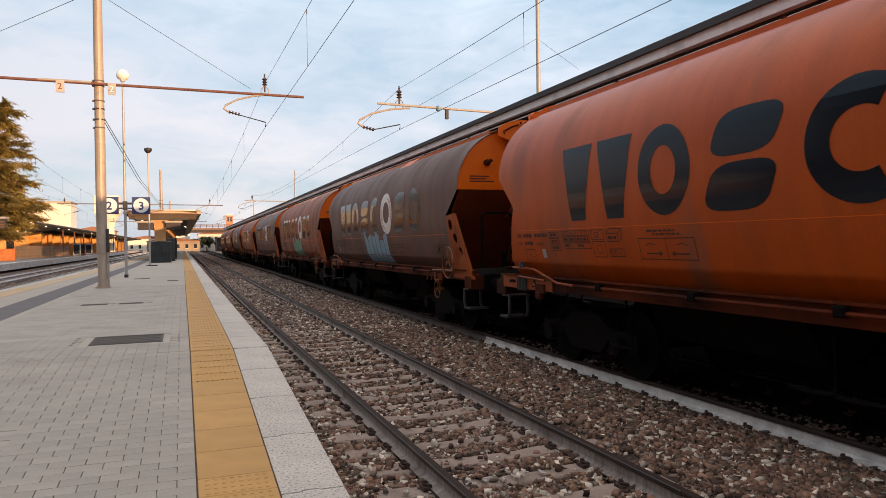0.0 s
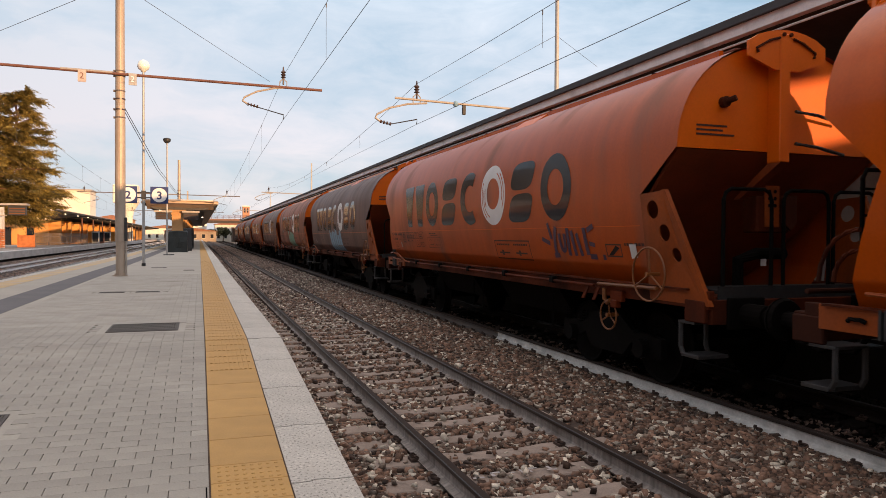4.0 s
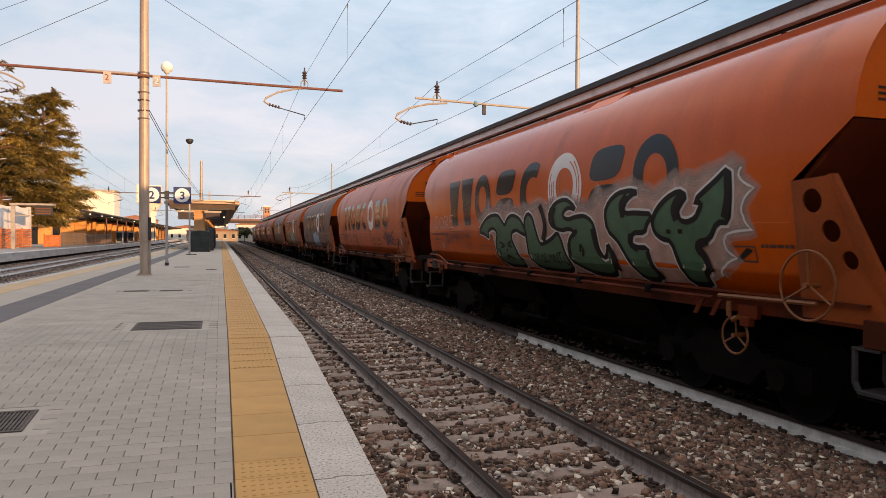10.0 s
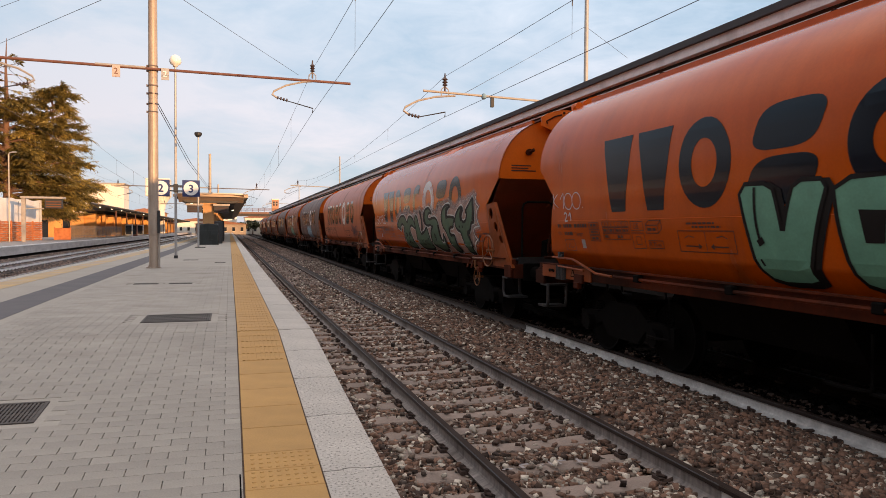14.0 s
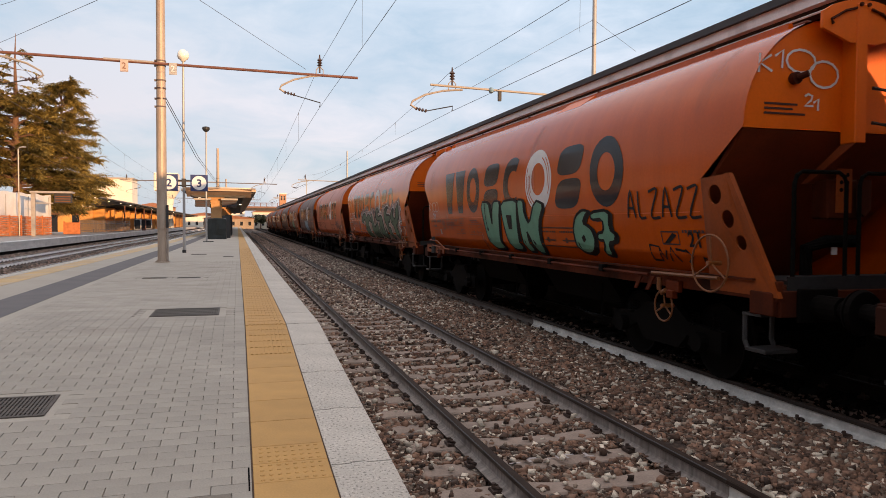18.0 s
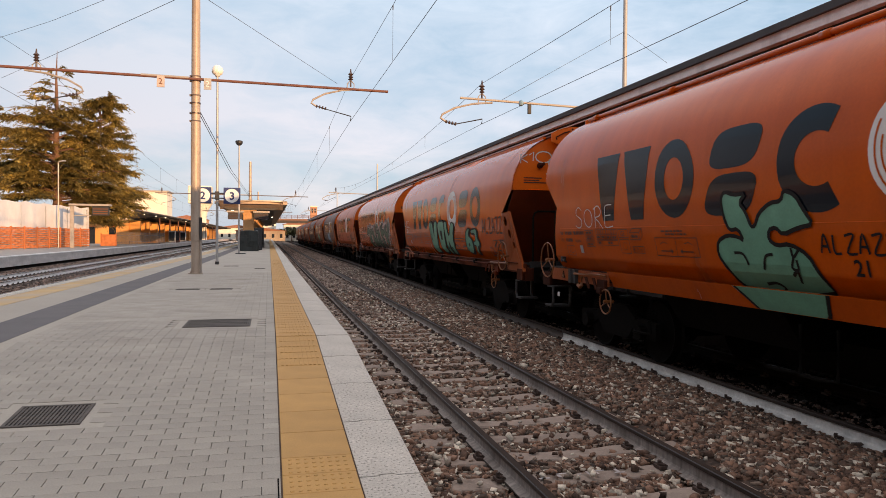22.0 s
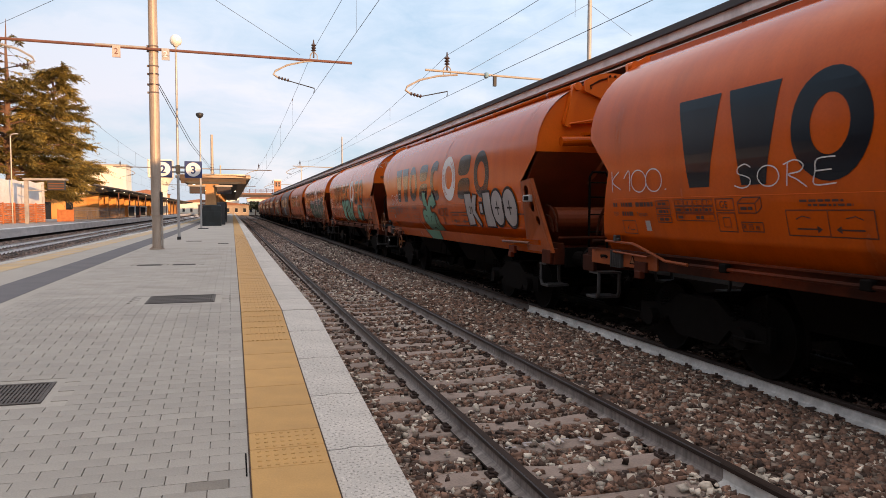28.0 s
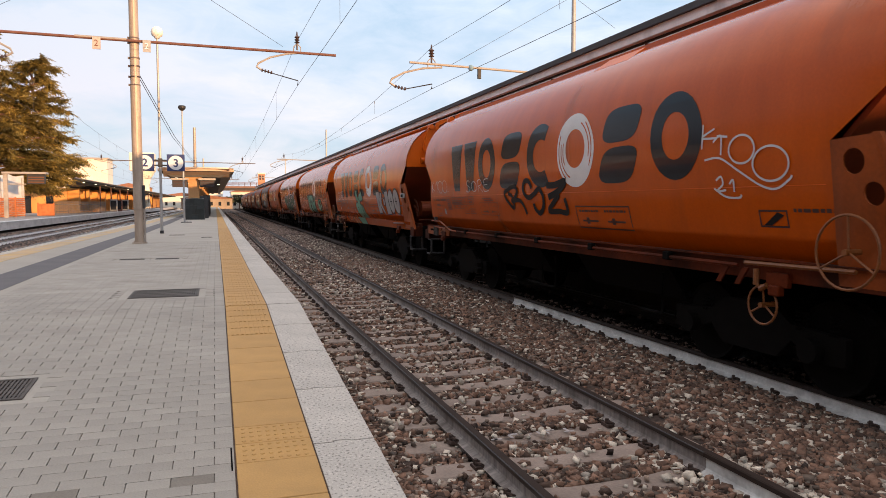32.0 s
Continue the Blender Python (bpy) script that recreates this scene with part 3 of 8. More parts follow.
def small_print(w):
    """Unreadable lines, frames and tables on the side."""
    rnd = random.Random(4)
    bm = bmn()
    def row(x0, x1, z, h):
        x = x0
        while x < x1:
            l = rnd.uniform(0.03, 0.10)
            poly(bm, [(x, z), (min(x + l, x1), z), (min(x + l, x1), z + h), (x, z + h)])
            x += l + 0.018
    def frame_box(x0, x1, z0, z1, t=0.010):
        poly(bm, [(x0, z0), (x1, z0), (x1, z0 + t), (x0, z0 + t)])
        poly(bm, [(x0, z1 - t), (x1, z1 - t), (x1, z1), (x0, z1)])
        poly(bm, [(x0, z0 + t), (x0 + t, z0 + t), (x0 + t, z1 - t), (x0, z1 - t)])
        poly(bm, [(x1 - t, z0 + t), (x1, z0 + t), (x1, z1 - t), (x1 - t, z1 - t)])
    def word(text, size, x, z):
        mark(w, "lettering", text_bm(text, size, x, z), M_PRINT, 0.0045)
    row(-5.92, -5.80, 1.92, 0.055)                                 # running number and keeper's mark
    row(-5.72, -5.44, 1.92, 0.055)
    row(-5.36, -4.94, 1.92, 0.055)
    row(-5.72, -5.44, 1.80, 0.055)
    word("TEN", 0.055, -5.95, 1.80)
    word("Tagnpps", 0.055, -5.36, 1.80)
    for k in range(3):                                             # stacked weights
        frame_box(-4.90, -4.60, 1.72 + 0.094 * k, 1.805 + 0.094 * k)
        row(-4.85, -4.65, 1.745 + 0.094 * k, 0.035)
    for k in range(4):                                             # load table
        frame_box(-4.50 + 0.178 * k, -4.332 + 0.178 * k, 1.925, 2.0, 0.008)
        word("ABCD"[k], 0.045, -4.44 + 0.178 * k, 1.94)
        frame_box(-4.50 + 0.178 * k, -4.332 + 0.178 * k, 1.84, 1.92, 0.008)
        row(-4.48 + 0.178 * k, -4.36 + 0.178 * k, 1.86, 0.035)
    frame_box(-4.50, -3.79, 1.75, 1.835, 0.008)
    row(-4.46, -4.34, 1.775, 0.035)
    row(-4.12, -3.98, 1.775, 0.035)
    frame_box(-3.75, -3.45, 1.87, 2.0)
    word("GE", 0.08, -3.69, 1.895)
    frame_box(-3.75, -3.45, 1.64, 1.85)
    frame_box(-3.66, -3.54, 1.69, 1.80, 0.008)
    frame_box(-3.40, -3.13, 1.84, 1.95)                            # sketch of a box with its depth
    for p, q in (((-3.40, 1.95), (-3.31, 2.005)), ((-3.13, 1.95), (-3.05, 2.005)), ((-3.31, 2.005), (-3.05, 2.005)), ((-3.05, 2.005), (-3.05, 1.90)), ((-3.05, 1.90), (-3.13, 1.845))):
        brush(bm, [p, q], 0.010)
    row(-3.36, -3.18, 1.875, 0.035)
    frame_box(-3.38, -3.06, 1.65, 1.755)
    word("R 75 m", 0.06, -3.36, 1.675)
    frame_box(-5.75, -5.42, 1.56, 1.74)                            # shunting sketch
    brush(bm, [(-5.66, 1.61), (-5.60, 1.68), (-5.58, 1.61), (-5.48, 1.62)], 0.012)
    frame_box(-2.74, -1.75, 1.63, 1.88)                            # twin lever sketch
    poly(bm, [(-2.245, 1.64), (-2.237, 1.64), (-2.237, 1.87), (-2.245, 1.87)])
    for x, d in ((-2.62, 1), (-1.87, -1)):
        brush(bm, [(x, 1.70), (x + 0.24 * d, 1.70)], 0.014)
        poly(bm, [(x + 0.24 * d, 1.735), (x + 0.30 * d, 1.70), (x + 0.24 * d, 1.665)])
        brush(bm, [(x, 1.79), (x + 0.08 * d, 1.82), (x + 0.18 * d, 1.80)], 0.010)
    row(-2.55, -2.05, 1.95, 0.022)
    row(-2.45, -1.95, 1.91, 0.022)
    frame_box(1.3, 2.75, 1.50, 1.83, 0.02)
    row(1.4, 1.95, 1.74, 0.03)
    row(2.1, 2.65, 1.74, 0.03)
    for x in (1.45, 2.15):
        poly(bm, [(x, 1.60), (x + 0.45, 1.60), (x + 0.45, 1.625), (x, 1.625)])
        poly(bm, [(x + 0.12, 1.57), (x + 0.2, 1.57), (x + 0.2, 1.66), (x + 0.12, 1.66)])
    frame_box(5.05, 5.42, 1.63, 1.80, 0.018)
    row(5.5, 5.95, 1.78, 0.035)
    tagged(mark(w, "lettering_panel", bm, M_PRINT, 0.004, "dark small print and table frames"), kind="stuff")
    bm = bmn()
    poly(bm, [(5.1, 1.65), (5.2, 1.65), (5.38, 1.75), (5.3, 1.78)])
    mark(w, "pictogram", bm, M_SPRAY_BLACK, 0.006)
    bm = bmn()                                                     # the weld line along the side
    poly(bm, [(-5.9, 2.022), (5.9, 2.022), (5.9, 2.030), (-5.9, 2.030)])
    mark(w, "weld_line", bm, M_ORANGE_LIT, 0.003)


def poly_bm(pts):
    bm = bmn()
    poly(bm, pts)
    return bm


def gusset(w):
    """The leaning plate with three round openings at one foot, on both sides."""
    for sx in (-1, 1):
        bm = bmn()
        outer = [(-5.97, 2.4), (-6.40, 2.42), (-6.98, 1.15), (-5.97, 1.15)]
        loops = []
        vs = [bm.verts.new((0, *p)) for p in outer]
        loops += [bm.edges.new((vs[k], vs[(k + 1) % 4])) for k in range(4)]
        for cy, cz, r in ((-6.20, 2.21, 0.108), (-6.37, 1.94, 0.098), (-6.52, 1.69, 0.080)):
            vs = [bm.verts.new((0, cy + r * math.cos(2 * math.pi * k / 16), cz + r * math.sin(2 * math.pi * k / 16))) for k in range(16)]
            loops += [bm.edges.new((vs[k], vs[(k + 1) % 16])) for k in range(16)]
        res = bmesh.ops.triangle_fill(bm, use_beauty=True, use_dissolve=False, edges=loops)
        geo = bmesh.ops.extrude_face_region(bm, geom=[g for g in res["geom"] if isinstance(g, bmesh.types.BMFace)])
        bmesh.ops.translate(bm, verts=[g for g in geo["geom"] if isinstance(g, bmesh.types.BMVert)], vec=(0.02, 0, 0))
        for v in bm.verts:
            v.co.x += sx * half_w(max(1.53, v.co.z)) - 0.01
        part("gusset_plate", bm, M_GUSSET, w, "orange plate with three round holes")
        bm = bmn()
        prism(bm, [(-6.38, 2.43), (-6.45, 2.43), (-7.03, 1.15), (-6.96, 1.15)], "x", sx * 1.43, sx * 1.485)
        for v in bm.verts:
            v.co.x += sx * (half_w(max(1.53, v.co.z)) - 1.47)
        part("gusset_flange", bm, M_GUSSET, w)


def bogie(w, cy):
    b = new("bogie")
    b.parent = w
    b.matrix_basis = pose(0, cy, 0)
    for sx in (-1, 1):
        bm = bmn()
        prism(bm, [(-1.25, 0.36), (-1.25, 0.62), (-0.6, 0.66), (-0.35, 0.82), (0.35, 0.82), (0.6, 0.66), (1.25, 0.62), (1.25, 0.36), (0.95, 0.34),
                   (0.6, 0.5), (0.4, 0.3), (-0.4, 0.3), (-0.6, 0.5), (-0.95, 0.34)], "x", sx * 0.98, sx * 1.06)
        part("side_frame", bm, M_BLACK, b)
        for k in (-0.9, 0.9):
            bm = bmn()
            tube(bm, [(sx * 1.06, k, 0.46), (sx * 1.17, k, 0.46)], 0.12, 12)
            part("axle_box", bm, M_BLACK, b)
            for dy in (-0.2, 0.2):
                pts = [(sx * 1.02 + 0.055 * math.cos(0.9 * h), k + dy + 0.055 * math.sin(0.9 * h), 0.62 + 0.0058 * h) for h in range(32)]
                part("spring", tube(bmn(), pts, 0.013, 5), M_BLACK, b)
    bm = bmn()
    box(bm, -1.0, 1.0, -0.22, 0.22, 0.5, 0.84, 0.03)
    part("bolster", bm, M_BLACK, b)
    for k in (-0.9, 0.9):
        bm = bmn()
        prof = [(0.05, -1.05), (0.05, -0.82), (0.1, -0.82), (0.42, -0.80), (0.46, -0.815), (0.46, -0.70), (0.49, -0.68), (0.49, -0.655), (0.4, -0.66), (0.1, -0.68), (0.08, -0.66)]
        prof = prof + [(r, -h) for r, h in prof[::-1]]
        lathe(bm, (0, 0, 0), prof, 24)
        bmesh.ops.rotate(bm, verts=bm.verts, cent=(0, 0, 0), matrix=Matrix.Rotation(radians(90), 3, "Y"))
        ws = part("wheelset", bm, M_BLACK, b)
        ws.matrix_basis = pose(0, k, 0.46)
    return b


def hand_wheel(w, name, x, y, z, R, r, material):
    bm = bmn()
    ring(bm, (x, y, z), "x", R, r, 30, 7)
    for k in range(3):
        a = radians(90 + 120 * k)
        tube(bm, [(x + 0.02, y, z), (x, y + R * math.cos(a), z + R * math.sin(a))], r * 0.85, 6)
    tube(bm, [(x - 0.03, y, z), (x + 0.14, y, z)], r * 2.2, 10)
    return part(name, bm, material, w, "ochre three-spoked hand wheel")


def wagon_end(w, sgn, brake):
    """The arched end with its post, cover plate, fittings, ladder and railings."""
    S = Matrix.Diagonal((1, sgn, 1, 1))          # drawn for the end at -y
    Y = -HALF_L if sgn < 0 else -HALF_FAR

    def add(name, bm, material, label="", smooth=False):
        if sgn > 0:
            bmesh.ops.transform(bm, matrix=Matrix.Diagonal((1, -1, 1, 1)), verts=bm.verts)
        return part(name, bm, material, w, label, smooth)

    bm = bmn()
    zs = [2.9, 3.2, 3.5, 3.74, 3.93, 4.05, 4.1]
    pts = [(-half_w(z) + 0.012, z - 0.01) for z in zs] + [(half_w(z) - 0.012, z - 0.01) for z in zs[::-1]]
    prism(bm, pts, "y", Y + 0.07, Y + 0.04)
    add("end_plate", bm, M_ORANGE_LIT, "bright orange arched end plate")
    bm = bmn()
    secs = []
    for z in (2.88, 1.5, 1.15):
        yy, hw = -4.55 + (z - 1.15) / 1.73 * (Y + 4.6), min(1.44, half_w(z) - 0.03)
        secs.append([bm.verts.new(v) for v in ((-hw, yy, z), (hw, yy, z), (hw, yy + 0.08, z), (-hw, yy + 0.08, z))])
    for u, v in zip(secs, secs[1:]):
        for k in range(4):
            bm.faces.new((u[k], u[(k + 1) % 4], v[(k + 1) % 4], v[k]))
    bm.faces.new(secs[0])
    bm.faces.new(secs[-1][::-1])
    add("hopper_slope", bm, M_ORANGE_SHADE, "shaded orange hopper slope")
    bm = bmn()
    box(bm, -0.225, -0.075, Y - 0.15, Y + 0.05, 2.75, 4.215, 0.012)
    add("end_post", bm, M_ORANGE_LIT)
    bm = bmn()
    arch = [(-0.56, 3.93), (-0.56, 4.10)] + [(-0.56 + 1.1 * k / 8, 4.10 + 0.16 * math.sin(math.pi * k / 8) ** 0.7) for k in range(1, 8)] + [(0.54, 4.10), (0.54, 3.93), (0.16, 3.80), (-0.2, 3.80)]
    arch = [(x - 0.1, z) for x, z in arch]
    prism(bm, arch, "y", Y - 0.135, Y - 0.10)
    box(bm, -0.5, 0.48, Y - 0.10, Y + 0.06, 3.98, 4.06)
    add("post_head", bm, M_ORANGE_LIT, "orange rounded cover plate on the end post")
    for sx in (-1, 1):
        bm = bmn()
        tube(bm, [(-0.14 + sx * 0.10, Y - 0.15, 4.16), (-0.14 + sx * 0.24, Y - 0.15, 4.12), (-0.14 + sx * 0.42, Y - 0.15, 4.02), (-0.14 + sx * 0.40, Y - 0.15, 3.97)], 0.016, 6)
        tube(bm, [(-0.14 + sx * 0.05, Y - 0.15, 4.2), (-0.14 + sx * 0.05, Y - 0.175, 4.2)], 0.022, 6)
        add("latch_rod", bm, M_SILL)
    bm = bmn()
    prism(bm, [(Y - 0.15, 2.752), (Y + 0.04, 2.752), (Y + 0.60, 2.36), (Y + 0.5, 2.36)], "x", -0.215, -0.085)
    add("post_foot", bm, M_ORANGE_SHADE)
    if brake:
        bm = bmn()
        tube(bm, [(-0.86, Y + 0.04, 3.42), (-0.86, Y - 0.03, 3.42)], 0.062, 14)
        tube(bm, [(-0.86, Y - 0.03, 3.42), (-0.81, Y - 0.12, 3.45)], 0.034, 10)
        add("vent_plug", bm, M_SILL)
        for z, l in ((3.14, 0.42), (3.09, 0.36), (3.04, 0.52)):
            add("print_bar", box(bmn(), -1.22, -1.22 + l, Y + 0.034, Y + 0.038, z, z + 0.022), M_PRINT)
        bm = bmn()
        for z in (3.35, 2.98):
            tube(bm, [(0.05, Y - 0.1, z), (0.35, Y - 0.12, z - 0.03), (0.8, Y - 0.08, z - 0.1)], 0.02, 6)
        add("cable", bm, M_DARK)
        bm = bmn()                                            # square pillar box on the end platform
        box(bm, -0.12, 0.38, -6.35, -6.1, 1.95, 2.4, 0.02)
        add("valve_box", bm, M_SILL)
        bm = bmn()
        box(bm, -0.02, 0.20, -6.372, -6.356, 2.02, 2.52, 0.004)
        add("hole_plate", bm, M_GUSSET, "orange plate with small round holes")
        for i in range(6):
            x, z = 0.045 + 0.085 * (i % 2), 2.28 + 0.085 * (i // 2)
            add("bolt_hole", tube(bmn(), [(x, -6.377, z), (x, -6.373, z)], 0.024, 10), M_BLACK)
        bm = bmn()
        box(bm, -1.2, 1.2, -6.98, -6.3, 1.28, 1.32)
        box(bm, -1.2, 1.2, -6.985, -6.965, 1.22, 1.36)
        add("end_platform", bm, M_STEP, "grey steel end platform")
        add("tag", box(bmn(), -0.06, 0.02, -6.362, -6.352, 1.55, 1.64), M_WHITE, "small white tag")
        add("valve_body", tube(bmn(), [(-0.35, -6.3, 1.32), (-0.35, -6.3, 1.62), (-0.12, -6.34, 1.7), (0.3, -6.34, 1.7)], 0.07, 10), M_BLACK)
        for x in (-1.12, -0.3, 0.42):
            bm = bmn()
            tube(bm, [(x, -6.95, 1.3), (x, -6.95, 2.3), (x + 0.03, -6.95, 2.38), (x + 0.1, -6.95, 2.42), (x + 0.55, -6.95, 2.42), (x + 0.62, -6.95, 2.38), (x + 0.65, -6.95, 2.3), (x + 0.65, -6.95, 1.3)], 0.022, 8)
            add("railing", bm, M_BLACK, "black bent tube railing")
    else:
        bm = bmn()                                            # raised hood with lever, and the long cylinder
        pl = [(-1.0, 3.36), (-1.02, 3.42), (-0.86, 3.95), (-0.70, 4.02), (-0.2, 4.16), (0.6, 4.12), (0.6, 3.50), (-0.9, 3.36)]
        prism(bm, pl, "y", Y - 0.05, Y + 0.05)
        add("end_hood", bm, M_ORANGE_LIT, "orange hood plate")
        bm = bmn()
        prism(bm, [(-1.0, 3.32), (-0.9, 3.30), (-0.72, 4.02), (-0.86, 4.04)], "y", Y - 0.1, Y - 0.055)
        tube(bm, [(-0.79, Y - 0.16, 4.0), (-0.79, Y + 0.02, 4.0)], 0.07, 12)
        tube(bm, [(-0.93, Y - 0.1, 3.36), (-0.15, Y - 0.1, 3.5)], 0.02, 6)
        add("hood_lever", bm, M_ORANGE_LIT)
        bm = bmn()
        tube(bm, [(-1.1, Y - 0.14, 3.05), (-0.55, Y - 0.14, 3.08)], 0.085, 14)
        tube(bm, [(-0.55, Y - 0.14, 3.08), (-0.3, Y - 0.14, 3.09)], 0.11, 14)
        tube(bm, [(-0.3, Y - 0.14, 3.09), (0.0, Y - 0.14, 3.1)], 0.06, 10)
        box(bm, -0.7, -0.5, Y - 0.2, Y - 0.08, 3.17, 3.21)
        add("cylinder", bm, M_ORANGE, "horizontal orange air cylinder")
        bm = bmn()
        poly3 = [(-0.13, 3.0), (0.04, 3.0), (0.04, 3.18), (-0.13, 3.18)]
        prism(bm, poly3, "y", Y - 0.176, Y - 0.172)
        add("warning_label", bm, M_DARK)
        bm = bmn()
        prism(bm, [(-0.115, 3.03), (0.025, 3.03), (-0.045, 3.15)], "y", Y - 0.18, Y - 0.177)
        add("warning_triangle", bm, M_YELLOW)
        bm = bmn()
        tube(bm, [(-0.95, -6.2, 1.72), (0.95, -6.2, 1.72)], 0.21, 18)
        add("air_tank", bm, M_ORANGE_SHADE, "shaded orange air tank across the end")
        bm = bmn()
        for r in (0.26, 0.42):
            pp = [(-1.18, -6.42 - r * math.sin(a), 1.5 + 1.1 * r * math.cos(a)) for a in [math.pi * k / 10 for k in range(6)]]
            tube(bm, pp, 0.022, 7)
        add("hose", bm, M_SILL)
        bm = bmn()
        tube(bm, [(-0.6, -6.9, 1.2), (-0.6, -6.9, 2.45), (-0.55, -6.9, 2.53), (-0.3, -6.9, 2.53), (-0.25, -6.9, 2.45), (-0.25, -6.9, 1.2)], 0.022, 8)
        for z in (1.5, 1.8, 2.1, 2.35):
            tube(bm, [(-0.6, -6.9, z), (-0.25, -6.9, z)], 0.014, 6)
        add("ladder", bm, M_BLACK, "black ladder with rungs")
        bm = bmn()
        tube(bm, [(-1.2, -6.95, 1.4), (1.2, -6.95, 1.4)], 0.025, 8)
        add("cross_rail", bm, M_SILL)
    for x in (0.30,):
        bm = bmn()
        prism(bm, [(x - 0.09, 2.40), (x + 0.09, 2.40), (x + 0.09, 2.06), (x, 1.98), (x - 0.09, 2.06)], "y", -6.45, -6.42)
        add("bracket_plate", bm, M_SILL)
    # headstock, buffers, coupling, steps
    bm = bmn()
    box(bm, -1.3, 1.3, -SILL_L, -SILL_L + 0.16, 0.95, 1.22, 0.01)
    add("headstock", bm, M_SILL)
    for sx in (-1, 1):
        bm = bmn()
        box(bm, sx * 0.875 - 0.24, sx * 0.875 + 0.24, -SILL_L - 0.05, -SILL_L, 0.9, 1.24, 0.01)
        tube(bm, [(sx * 0.875, -SILL_L - 0.04, 1.06), (sx * 0.875, -SILL_L - 0.35, 1.06)], 0.12, 14)
        tube(bm, [(sx * 0.875, -SILL_L - 0.35, 1.06), (sx * 0.875, -SILL_L - 0.50, 1.06)], 0.09, 14)
        tube(bm, [(sx * 0.875, -SILL_L - 0.50, 1.06), (sx * 0.875, -SILL_L - 0.54, 1.06)], [0.2, 0.22], 18)
        add("buffer", bm, M_BLACK)
        bm = bmn()
        box(bm, sx * 1.15 - 0.2, sx * 1.15 + 0.2, -6.78, -6.5, 0.93, 0.96, 0.005)
        box(bm, sx * 1.15 - 0.2, sx * 1.15 + 0.2, -6.86, -6.56, 0.56, 0.60, 0.005)
        tube(bm, [(sx * 1.32, -6.52, 0.95), (sx * 1.32, -6.52, 0.66), (sx * 1.32, -6.56, 0.59)], 0.028, 6)
        tube(bm, [(sx * 0.98, -6.52, 0.95), (sx * 0.98, -6.52, 0.66), (sx * 0.98, -6.56, 0.59)], 0.028, 6)
        add("step", bm, M_STEP, "grey steel shunter's step")
    bm = bmn()
    box(bm, -1.36, -1.30, -6.96, -6.62, 0.96, 1.2, 0.01)
    add("corner_plate", bm, M_SILL)
    bm = bmn()
    tube(bm, [(0, -SILL_L, 1.02), (0, -SILL_L - 0.3, 0.98), (0, -SILL_L - 0.54, 0.98)], 0.05, 8)
    tube(bm, [(-0.3, -SILL_L, 1.0), (-0.32, -SILL_L - 0.2, 0.75), (-0.3, -SILL_L - 0.45, 0.7), (-0.2, -SILL_L - 0.54, 0.75)], 0.028, 8)
    add("coupling", bm, M_BLACK)


SKIRT_TOP, SKIRT_LEAN = 1.40, 0.14               # the skirt leans inwards towards its foot


def on_skirt(bm):
    """Lean a drawing made at the skirt's upper edge on to the plate."""
    for v in bm.verts:
        v.co.x += SKIRT_LEAN * (1.345 - v.co.z) / 0.245
    return bm


